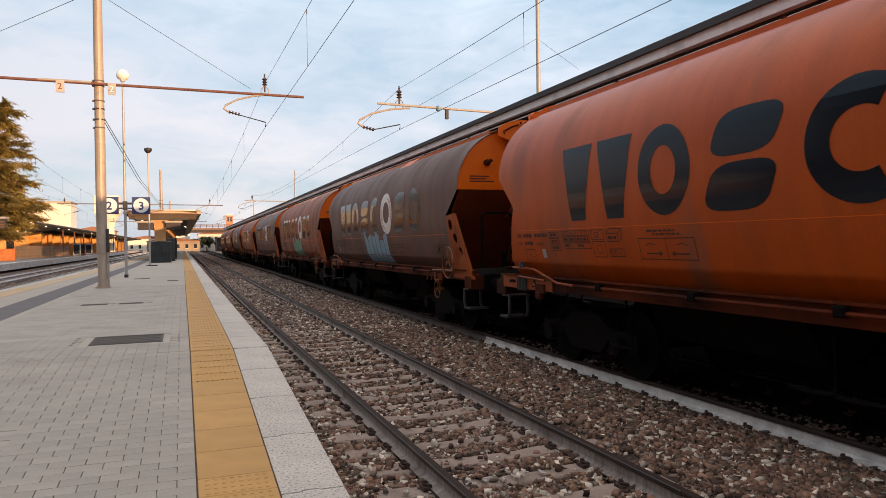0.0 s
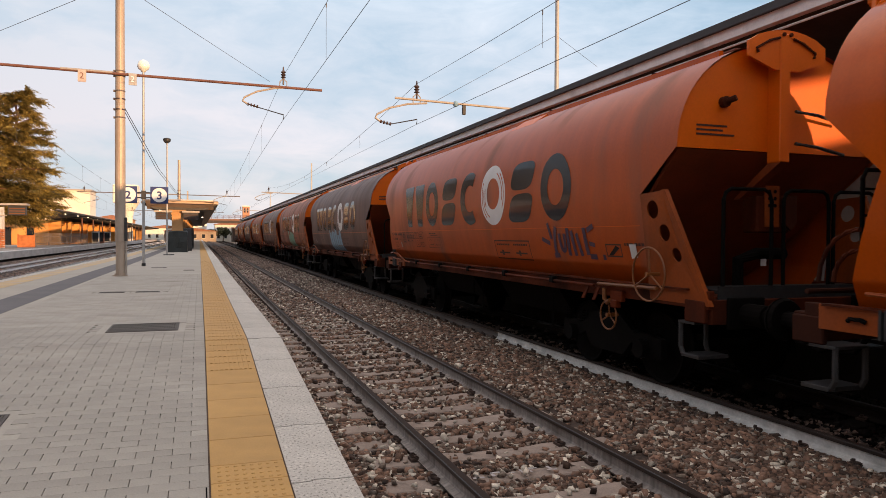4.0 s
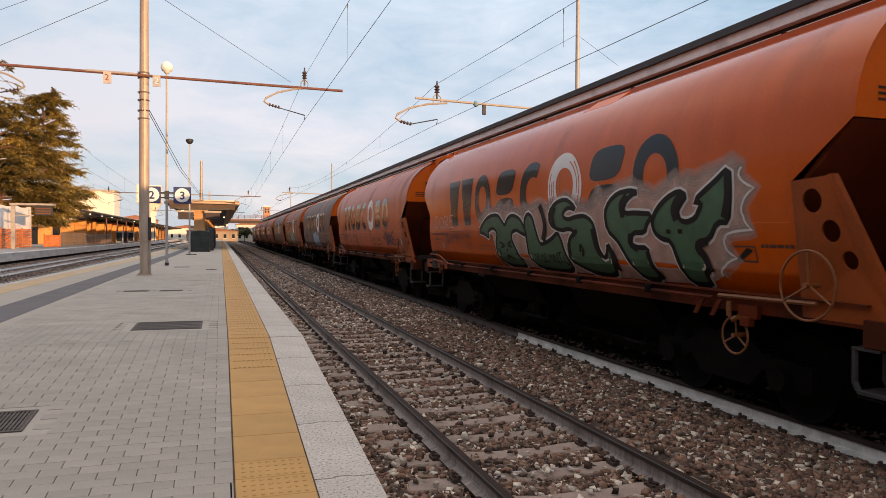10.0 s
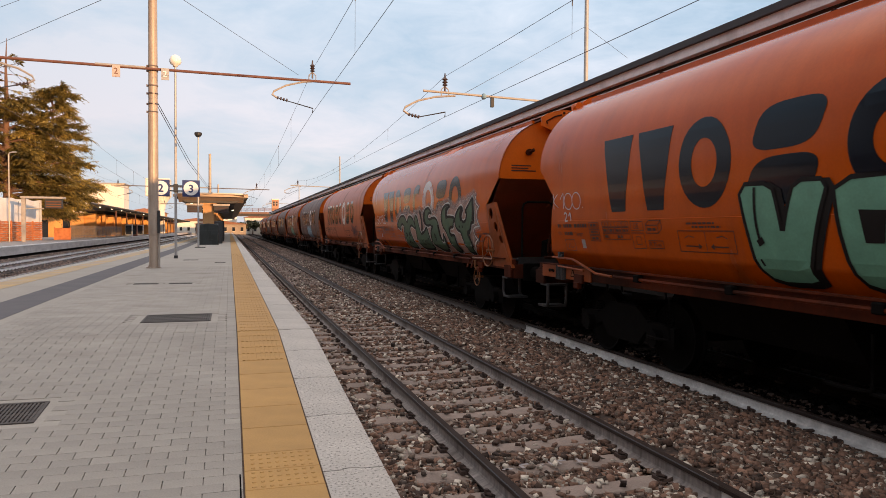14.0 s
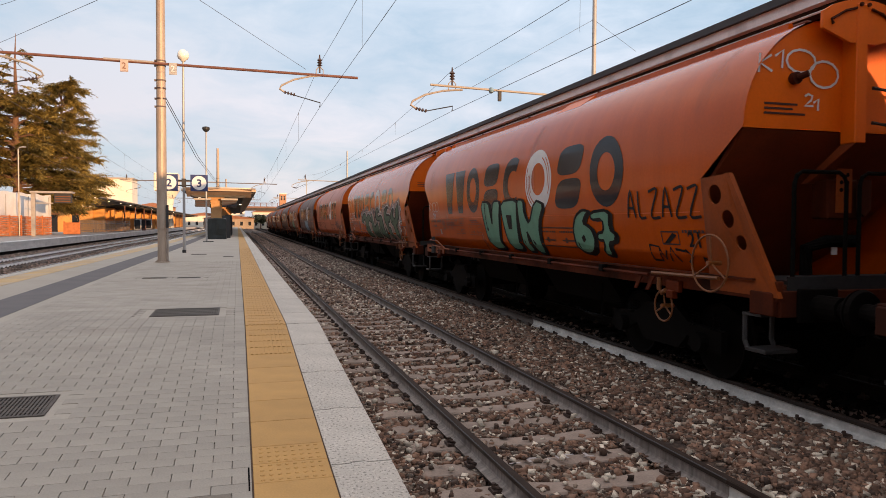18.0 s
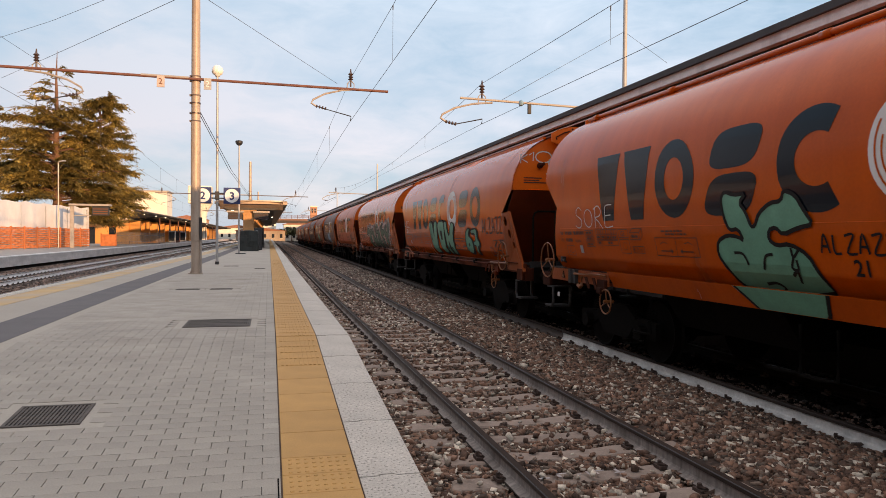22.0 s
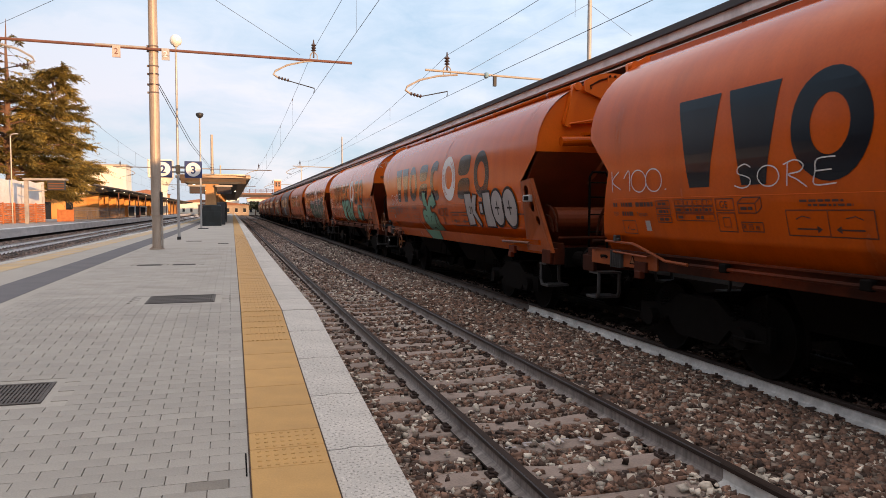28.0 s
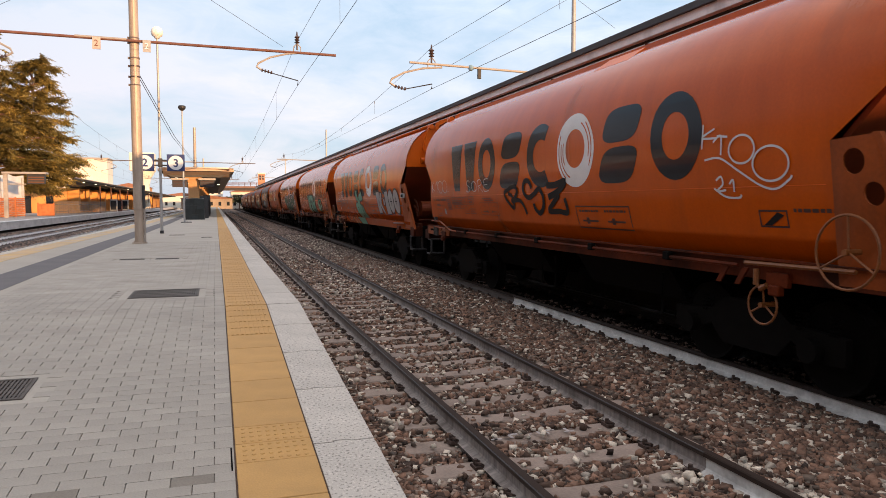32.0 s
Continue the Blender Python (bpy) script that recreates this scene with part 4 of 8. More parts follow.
def grain_wagon(label, brake_near=True, roof_pipe=False):
    w = thing("grain_hopper_wagon", label, "wagon", group="wagons of the goods train")
    # body sheet
    bm = bmn()
    prev = None
    outline = [(-half_w(z), z) for z in PROF] + [(half_w(z), z) for z in PROF[::-1]]
    for x, z in outline:
        cur = []
        a, b = end_y(z, -1), end_y(z, 1)
        for k in range(9):
            cur.append(bm.verts.new((x, a + (b - a) * k / 8, z)))
        if prev:
            for k in range(8):
                bm.faces.new((prev[k], prev[k + 1], cur[k + 1], cur[k]))
        prev = cur
    part("body", bm, M_ORANGE, w, smooth=True)
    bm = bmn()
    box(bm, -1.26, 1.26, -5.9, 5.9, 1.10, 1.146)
    part("underfloor", bm, M_ORANGE_SHADE, w)
    gusset(w)
    wagon_end(w, -1, brake_near)
    wagon_end(w, 1, not brake_near)
    # roof: coaming, hatch leaves, edge pipe and walkway
    bm = bmn()
    box(bm, -0.42, 0.42, -6.3, 6.3, 4.02, 4.16, 0.02)
    part("roof_hatch", bm, M_SILL, w, "long grimy roof hatch")
    for k in range(4):
        bm = bmn()
        y = -4.7 + 3.1 * k
        tube(bm, [(-0.46, y, 4.08), (-0.46, y, 4.19), (0.46, y, 4.19), (0.46, y, 4.08)], 0.02, 6)
        part("hatch_bow", bm, M_SILL, w)
    bm = bmn()
    if roof_pipe:
        tube(bm, [(-0.72, -6.35, 4.06), (-0.72, 6.3, 4.06)], 0.04, 12)
        for y in (-5.5, -2.5, 0.5, 3.5, 6.0):
            tube(bm, [(-0.72, y - 0.08, 4.06), (-0.72, y + 0.08, 4.06)], 0.05, 12)
        part("roof_pipe", bm, M_ORANGE, w, "orange roller pipe along the roof edge", True)
    else:
        box(bm, -0.66, -0.60, -6.3, 6.3, 4.03, 4.10)
        part("roof_rail", bm, M_ORANGE, w)
        bm = bmn()
        prism(bm, [(-1.0, 3.86), (-0.72, 4.05), (-0.70, 4.02), (-0.98, 3.83)], "y", -2.0, -1.05)
        part("roof_flap", bm, M_ORANGE_LIT, w, "small orange flap on the roof edge")
    # sills and side fittings
    for sx in (-1, 1):
        bm = bmn()
        box(bm, sx * (1.30 if brake_near else 1.16) - 0.04, sx * (1.30 if brake_near else 1.16) + 0.04, -SILL_L, SILL_L - 0.16, 1.11, 1.315, 0.008)
        if brake_near:
            box(bm, sx * 1.35 - 0.05, sx * 1.35 + 0.05, -SILL_L + 0.3, SILL_L - 0.4, 1.305, 1.325)
        part("side_sill", bm, M_SILL, w, "grimy orange side sill")
        bm = bmn()
        x = sx * 1.42
        tube(bm, [(x, 4.2, 1.235), (x, -4.8, 1.235)], 0.022, 7)
        if brake_near:
            part("grab_rail", bm, M_SILL, w)
        bm = bmn()
        if brake_near:
            tube(bm, [(x, 6.15, 1.44), (x, 5.45, 1.43), (x, 5.3, 1.40), (x, 4.9, 1.30), (x, 4.7, 1.25), (x, 4.25, 1.235)], 0.019, 7)
            tube(bm, [(x - sx * 0.01, 5.95, 1.30), (x - sx * 0.01, 5.1, 1.27)], 0.016, 6)
        else:
            tube(bm, [(x - sx * 0.06, 5.40, 1.23), (x, 5.36, 1.25), (x, 4.35, 1.28), (x - sx * 0.06, 4.30, 1.26)], 0.022, 7)
        part("handrail", bm, M_GUSSET if brake_near else M_WHEELYEL, w)
        part("handrail", tube(bmn(), [(x, -4.9, 1.27), (x, -6.2, 1.29)], 0.022, 7), M_WHEELYEL, w)
        for k in range(5 if brake_near else 0):
            part("rail_bracket", box(bmn(), min(sx * 1.38, sx * 1.455), max(sx * 1.38, sx * 1.455), -3.6 + 1.8 * k - 0.06, -3.6 + 1.8 * k + 0.06, 1.20, 1.30, 0.012), M_BLACK, w)
        for y in (-5.3, 5.3 if brake_near else 4.4):
            bm = bmn()
            box(bm, sx * 1.34, sx * 1.40, y - 0.14, y + 0.14, 1.06, 1.2, 0.01)
            box(bm, sx * 1.36, sx * 1.44, y - 0.07, y + 0.07, 0.98, 1.08, 0.01)
            part("side_bracket", bm, M_SILL, w)
    if not brake_near:
        for sx in (-1, 1):
            part("side_skirt", prism(bmn(), [(sx * 1.345, 1.345), (sx * SKIRT_TOP, 1.345), (sx * (SKIRT_TOP - SKIRT_LEAN), 1.10), (sx * 1.21, 1.10)], "y", -6.55, 4.2), M_ORANGE, w, "orange leaning skirt plate along the sill")
            part("skirt_end", box(bmn(), min(sx * 1.341, sx * 1.352), max(sx * 1.341, sx * 1.352), 4.203, 6.5, 1.10, 1.31, 0.003), M_GUSSET, w, "orange plate behind the brake gear")
    # gear under the sill at the brake end
    ye = -1 if brake_near else 1
    bm = bmn()
    yr = 5.91 if brake_near else 5.50
    ribs = [(-1.34, yr + 0.16), (-1.34, yr - 0.16)]
    for k in range(6):
        y = yr - 0.15 + 0.052 * k
        ribs += [(-1.37, y), (-1.41, y + 0.008), (-1.41, y + 0.030), (-1.37, y + 0.038)]
    prism(bm, ribs, "z", 1.08, 1.32)
    part("ribbed_box", bm, M_STEP, w, "grey ribbed box on the sill")
    for k in range(2):
        bm = bmn()
        y = ye * (4.75 - 0.28 * k)
        prism(bm, [(y, 1.04), (y + ye * 0.07, 1.04), (y + ye * 0.20, 1.22), (y + ye * 0.12, 1.22)], "x", -1.425, -1.405)
        part("strut", bm, M_SILL, w)
    bm = bmn()
    tube(bm, [(-1.42, ye * 5.06, 1.22), (-1.42, ye * 5.06, 1.07), (-1.42, ye * 5.12, 1.03), (-1.42, ye * 5.20, 1.07)], 0.03, 8)
    part("hook", bm, M_WHEELYEL, w)
    if not brake_near:
        part("tag", box(bmn(), -1.39, -1.37, ye * 6.12 - 0.03, ye * 6.12 + 0.03, 0.80, 0.88), M_WHITE, w, "small white tag")
    mark(w, "sticker", poly_bm([(-5.19, 1.61), (-5.08, 1.61), (-5.08, 1.74), (-5.19, 1.74)]), M_SPRAY_GREY, 0.005)
    if brake_near:                                                # orange end plate of the sill with handle and warning label
        sp = part("sill_plate", box(bmn(), -1.366, -1.342, 4.95, 6.66, 1.10, 1.318, 0.004), M_GUSSET, w, "orange plate on the sill's end")
        part("handle", tube(bmn(), [(-1.37, 6.36, 1.20), (-1.39, 6.33, 1.22), (-1.39, 6.22, 1.22), (-1.37, 6.19, 1.20)], 0.02, 6), M_BLACK, sp)
    ylab = 5.52 if brake_near else 5.95
    part("warning_triangle", prism(bmn(), [(ylab - 0.075, 1.15), (ylab + 0.075, 1.15), (ylab, 1.28)], "x", -1.372, -1.367), M_BLACK, w, "black and yellow warning triangle")
    part("warning_triangle", prism(bmn(), [(ylab - 0.045, 1.165), (ylab + 0.045, 1.165), (ylab, 1.245)], "x", -1.376, -1.3725), M_WHEELYEL, w)
    for y, z in ((5.87, 1.49),):                     # small gauges and cocks over the sill
        bm = bmn()
        tube(bm, [(-1.30, y + 0.12, z - 0.06), (-1.40, y + 0.08, z - 0.02), (-1.42, y - 0.10, z - 0.02)], 0.022, 7)
        box(bm, -1.44, -1.36, y - 0.02, y + 0.05, z - 0.05, z + 0.04, 0.008)
        part("cock", bm, M_STEP, w)
    ybig = -6.23 if brake_near else 6.24
    hand_wheel(w, "brake_wheel", -1.56, ybig, 1.46, 0.31, 0.012, M_WHEELYEL)
    hand_wheel(w, "valve_wheel", -1.40, -5.13 if brake_near else 4.22, 0.87, 0.19, 0.012, M_WHEELYEL)
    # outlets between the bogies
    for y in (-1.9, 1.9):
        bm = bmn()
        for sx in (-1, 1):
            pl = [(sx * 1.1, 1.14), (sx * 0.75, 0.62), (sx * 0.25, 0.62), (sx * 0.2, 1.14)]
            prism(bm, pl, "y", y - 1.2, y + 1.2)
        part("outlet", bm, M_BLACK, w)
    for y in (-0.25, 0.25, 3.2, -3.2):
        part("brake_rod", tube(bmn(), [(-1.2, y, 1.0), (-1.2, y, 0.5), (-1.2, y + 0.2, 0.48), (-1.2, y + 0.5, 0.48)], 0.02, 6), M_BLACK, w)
    for cy in (-4.55, 4.55):
        bogie(w, cy)
    small_print(w)
    emblem(w)
    return w


def speed_way(t):
    """How far the train has come; it draws gently as the couplings take up."""
    late = min(1.0, max(0.0, (t - 28.5) / 3.5))
    return 2.228 * t - 0.0045 * t * t - 0.51 + 0.14 * math.exp(-((t - 10.7) / 1.8) ** 2) + 0.09 * late * late * (3 - 2 * late)


def wagon_pose(k, t):
    y = -25.36 + 15.1 * (2 - k) + speed_way(t)
    return pose(TRAIN_X + TRAIN_SLOPE * y, y, 0, 0, 0, -math.degrees(math.atan(TRAIN_SLOPE)))


def tag_text(w, s, size, x, z, material, out=0.010, offset=0.0, shear=0.0, width=1.0, spacing=1.0, rot=0.0, label=""):
    mark(w, "painted_tag", text_bm(s, size, x, z, offset, shear, width, spacing, rot), material, out, label)


STROKES = {
    "S": [[(0.9, 0.85), (0.6, 1.0), (0.25, 0.85), (0.25, 0.62), (0.6, 0.5), (0.85, 0.35), (0.75, 0.1), (0.4, 0.0), (0.0, 0.12)]],
    "O": [[(0.5 + 0.5 * math.cos(0.5 * k + 1.2), 0.45 + 0.42 * math.sin(0.5 * k + 1.2)) for k in range(14)]],
    "0": [[(0.5 + 0.62 * math.cos(0.5 * k + 1.2), 0.45 + 0.5 * math.sin(0.5 * k + 1.2)) for k in range(14)]],
    "R": [[(0.1, 0.0), (0.2, 0.95)], [(0.0, 0.85), (0.5, 1.0), (0.85, 0.8), (0.7, 0.55), (0.2, 0.45), (0.55, 0.25), (0.95, -0.05)]],
    "E": [[(0.9, 1.0), (0.2, 0.95), (0.1, 0.5), (0.05, 0.02), (0.9, 0.05)], [(0.1, 0.52), (0.75, 0.55)]],
}
STROKES.update({
    "K": [[(0.15, 1.0), (0.1, 0.0)], [(0.8, 0.95), (0.15, 0.5), (0.85, 0.1)]],
    "1": [[(0.0, 0.6), (0.5, 0.95), (0.45, 0.0)]],
    "2": [[(0.05, 0.8), (0.35, 1.0), (0.7, 0.85), (0.6, 0.5), (0.05, 0.02), (0.8, 0.05)]],
    "Z": [[(0.0, 0.95), (0.85, 1.0), (0.1, 0.05), (1.0, 0.0)]],
    "A": [[(0.0, 0.0), (0.45, 1.05), (0.85, 0.0)], [(0.15, 0.38), (0.75, 0.36)]],
    "L": [[(0.1, 1.0), (0.1, 0.05), (0.75, 0.0)]],
    ".": [[(0.1, 0.02), (0.2, 0.04)]],
})


def hand_tag(w, s, x, z, size, wide, breadth, material, label="", rise=0.0, out=0.012):
    """A word in free-hand spray strokes, every letter a painted mark of its own."""
    for ch in s:
        for st in STROKES.get(ch, []):
            pts = [(x + wide * p[0] * 0.82, z + size * p[1]) for p in st]
            fine = []
            for i in range(len(pts) - 1):                  # rounded through the corners
                p0, p1, p2, p3 = [Vector(pts[max(0, min(len(pts) - 1, i + k))]) for k in (-1, 0, 1, 2)]
                for k in range(4):
                    t = k / 4
                    fine.append(0.5 * ((2 * p1) + (p2 - p0) * t + (2 * p0 - 5 * p1 + 4 * p2 - p3) * t * t + (3 * p1 - p0 - 3 * p2 + p3) * t ** 3))
            fine.append(Vector(pts[-1]))
            mark(w, "spray_stroke", brush(bmn(), [(p.x, p.y) for p in fine], breadth), material, out, label)
        x += wide * (0.62 if ch in "1." else 1.0)
        z += rise


def chaikin(pts, passes=2):
    """A closed line with its corners cut round."""
    pts = [Vector(p) for p in pts]
    for _ in range(passes):
        out = []
        for i, p in enumerate(pts):
            q = pts[(i + 1) % len(pts)]
            out += [p.lerp(q, 0.22), p.lerp(q, 0.78)]
        pts = out
    return pts


def sprayed(w, pts, fill, label="", line=0.075, rim=None, rnd=2, out=0.010):
    """A filled spray-painted shape with a black outline and, where asked, a pale rim."""
    pts = chaikin(pts, rnd) if rnd else [Vector(p) for p in pts]
    loop = [(p.x, p.y) for p in pts + pts[:2]]
    if rim:
        mark(w, "graffiti_rim", brush(bmn(), loop, line + 0.06), rim, out)
    bm = bmn()
    f = bm.faces.new([bm.verts.new((p.x, p.y, 0)) for p in pts])
    bmesh.ops.triangulate(bm, faces=[f], ngon_method="EAR_CLIP")
    mark(w, "graffiti_fill", bm, fill, out + 0.003, label)
    mark(w, "graffiti_outline", brush(bmn(), loop, line), M_SPRAY_BLACK, out + 0.006)


def soft_stroke(w, pts, breadth, material, label="", out=0.012):
    pts = [Vector(p) for p in pts]
    fine = []
    for i in range(len(pts) - 1):
        p0, p1, p2, p3 = [pts[max(0, min(len(pts) - 1, i + k))] for k in (-1, 0, 1, 2)]
        for k in range(5):
            t = k / 5
            fine.append(0.5 * ((2 * p1) + (p2 - p0) * t + (2 * p0 - 5 * p1 + 4 * p2 - p3) * t * t + (3 * p1 - p0 - 3 * p2 + p3) * t ** 3))
    fine.append(pts[-1])
    mark(w, "spray_stroke", brush(bmn(), [(p.x, p.y) for p in fine], breadth), material, out, label)


WAGONS = {}
LABELS = {
    0: "orange grain hopper wagon with faded violet tag",
    1: "orange grain hopper wagon with large green graffiti",
    2: "orange grain hopper wagon with mint graffiti and black tags",
    3: "orange grain hopper wagon with mint figure and white block graffiti",
    4: "orange grain hopper wagon with black and white tags",
}
base = grain_wagon(LABELS[1], True, False)
flipped = grain_wagon(LABELS[3], False, True)
WAGONS[1], WAGONS[3] = base, flipped
for k in (0, 2, 4, -1, -2, -3, -4, -5, -6, -7):
    WAGONS[k] = copy_thing(base, Matrix())
    tagged(WAGONS[k], LABELS.get(k, "grimy orange grain hopper wagon further along the train"))
for k, paint in ((-1, M_GRIMY), (-2, M_ORANGE2), (-3, M_GRIMY), (-4, M_ORANGE2), (-5, M_GRIMY), (-6, M_ORANGE2), (-7, M_GRIMY), (0, M_ORANGE_DUSTY)):
    for o in WAGONS[k].children_recursive:
        if o.name.startswith("body"):
            o.material_slots[0].link = "OBJECT"
            o.material_slots[0].material = paint

PAINT_WIDEN[WAGONS[1].name], PAINT_WIDEN[WAGONS[4].name] = 0.14, 0.08
# paint on single wagons (x: metres to the reader's right of the wagon's middle)
w = WAGONS[0]
for pts, br_ in (([(3.26, 1.86), (3.5, 1.79)], 0.07), ([(3.5, 2.10), (3.58, 1.86)], 0.075), ([(3.74, 2.04), (3.67, 1.84), (3.64, 1.62)], 0.08), ([(3.57, 1.61), (3.74, 1.62)], 0.07), ([(3.82, 1.94), (3.85, 1.72), (3.95, 1.72), (3.98, 1.94)], 0.075),
                 ([(4.09, 2.02), (4.06, 1.62)], 0.085), ([(4.2, 1.98), (4.24, 1.62)], 0.085), ([(4.34, 1.94), (4.41, 1.62)], 0.08), ([(4.56, 2.02), (4.58, 1.64)], 0.09), ([(4.62, 1.62), (4.80, 1.62)], 0.07), ([(4.64, 1.98), (4.82, 2.04)], 0.07), ([(4.66, 1.80), (4.80, 1.78)], 0.06), ([(4.95, 1.62), (5.02, 1.62)], 0.07)):
    soft_stroke(w, pts, br_, M_SPRAY_VIOLET, "faded violet spray strokes", 0.008)
bm = bmn()
poly(bm, [(5.62, 1.62), (5.76, 1.64), (5.76, 1.80), (5.62, 1.80)])
mark(w, "label_patch", bm, M_SPRAY_WHITE, 0.012)

w = WAGONS[1]
hand_tag(w, "SORE", -5.57, 2.09, 0.28, 0.40, 0.014, M_SPRAY_WHITE, "thin white spray tag")
top = [(-2.45, 2.22), (-1.93, 2.45), (-1.83, 2.55), (-1.66, 2.40), (-1.32, 2.43), (-1.21, 2.50), (-1.02, 2.40), (-0.75, 2.49), (-0.57, 2.37), (-0.03, 2.39), (0.54, 2.46), (0.93, 2.40), (1.43, 2.54), (2.04, 2.33), (2.30, 2.42), (2.38, 2.58), (2.47, 2.44), (2.85, 2.55), (3.18, 2.60), (3.55, 2.46), (3.82, 2.48), (4.08, 2.60), (4.3, 2.56), (4.6, 2.60), (5.03, 2.68)]
right = [(5.18, 2.59), (5.16, 2.48), (5.36, 2.37), (5.19, 2.24), (5.18, 2.09), (5.28, 1.96), (5.01, 1.94), (4.88, 1.90), (4.85, 1.77), (4.99, 1.67), (4.78, 1.58), (4.66, 1.46)]
ragged = []
for i, (x, z) in enumerate(top[:-1]):
    x2, z2 = top[i + 1]
    for k in range(4):
        u = k / 4
        ragged.append((x + (x2 - x) * u, z + (z2 - z) * u - 0.04 * math.sin(math.pi * u) + 0.012 * math.sin(7.3 * (i * 4 + k))))
scallop = []
for i, (x, z) in enumerate(right[:-1]):
    x2, z2 = right[i + 1]
    scallop += [(x + (x2 - x) * k / 3 - 0.03 * math.sin(math.pi * k / 3), z + (z2 - z) * k / 3) for k in range(3)]
edge = ragged + [top[-1]] + scallop + [right[-1]]
halo = edge + [(4.3, 1.34), (3.0, 1.32), (1.3, 1.33), (0.0, 1.34), (-1.5, 1.34), (-1.72, 1.6), (-1.76, 1.9), (-2.1, 2.0)]
bm = bmn()
f = bm.faces.new([bm.verts.new((x, z, 0)) for x, z in halo])
bmesh.ops.triangulate(bm, faces=[f], ngon_method="EAR_CLIP")
mark(w, "graffiti_halo", bm, M_SPRAY_PALE, 0.005, "pale sprayed halo")
for i, br_ in enumerate((0.20, 0.13, 0.07)):                       # overspray fading outwards
    mark(w, "overspray", brush(bmn(), edge, br_), M_MIST, 0.0062 + 0.0014 * i, "thin mist of pale overspray")
mark(w, "graffiti_rim", brush(bmn(), scallop + [right[-1]], 0.025), M_SPRAY_WHITE, 0.0105)
PIECE = (
    [(-2.46, 1.98), (-2.12, 2.17), (-1.76, 2.29), (-1.33, 2.30), (-1.15, 2.19), (-1.02, 2.08), (-0.86, 2.22), (-0.61, 2.28), (-0.30, 2.21), (-0.15, 2.07), (-0.08, 1.90), (-0.29, 1.94), (-0.50, 2.01), (-0.73, 1.97),
     (-0.81, 1.85), (-0.71, 1.66), (-0.60, 1.50), (-0.58, 1.34), (-1.23, 1.33), (-1.60, 1.40), (-1.67, 1.55), (-1.63, 1.74), (-1.45, 1.97), (-1.65, 2.06), (-1.94, 1.99), (-1.94, 1.85), (-2.16, 1.94)],
    [(-0.12, 2.16), (0.06, 2.29), (0.24, 2.22), (0.31, 1.97), (0.38, 1.76), (0.52, 1.77), (0.82, 1.84), (1.09, 1.96), (1.16, 1.83), (1.19, 1.65), (1.28, 1.44), (1.1, 1.34), (0.67, 1.33), (0.0, 1.35), (-0.18, 1.53), (-0.12, 1.84)],
    [(0.85, 2.08), (0.88, 2.28), (1.12, 2.42), (1.44, 2.46), (1.66, 2.37), (1.75, 2.28), (1.55, 2.33), (1.40, 2.29), (1.31, 2.20), (1.47, 2.14), (1.71, 2.18), (1.99, 2.19), (2.18, 2.11), (2.23, 1.95), (2.23, 1.73), (2.32, 1.59), (2.41, 1.61),
     (2.51, 1.80), (2.56, 1.67), (2.53, 1.49), (2.40, 1.34), (1.90, 1.34), (1.57, 1.42), (1.33, 1.53), (1.33, 1.71), (1.47, 1.88), (1.67, 1.94), (1.50, 2.01), (1.19, 1.98)],
    [(2.56, 1.97), (2.54, 2.21), (2.67, 2.36), (2.89, 2.46), (3.18, 2.48), (3.36, 2.44), (3.24, 2.43), (3.09, 2.36), (3.01, 2.26), (3.03, 2.19), (3.28, 2.19), (3.65, 2.16), (3.49, 2.05), (3.42, 1.94), (3.15, 1.94), (3.08, 1.80), (3.19, 1.75),
     (3.43, 1.75), (3.39, 1.64), (3.44, 1.54), (3.44, 1.34), (3.08, 1.34), (2.95, 1.55), (2.84, 1.73), (2.76, 1.84)],
    [(3.62, 1.94), (3.60, 2.08), (3.72, 2.22), (3.94, 2.35), (4.16, 2.41), (4.30, 2.35), (4.20, 2.27), (4.12, 2.19), (4.14, 2.08), (4.26, 2.05), (4.42, 2.09), (4.52, 2.20), (4.56, 2.26), (4.40, 2.27), (4.78, 2.47), (5.01, 2.61), (5.02, 2.33),
     (4.96, 2.04), (4.77, 2.04), (4.62, 1.86), (4.40, 1.83), (4.36, 1.74), (4.47, 1.66), (4.50, 1.52), (4.39, 1.47), (4.38, 1.34), (4.02, 1.34), (3.99, 1.57), (3.92, 1.84), (3.75, 1.86)],
)
for shape in PIECE:
    sprayed(w, shape, M_SPRAY_GREEN, "dark green graffiti piece", 0.065, M_SPRAY_WHITE, 1)
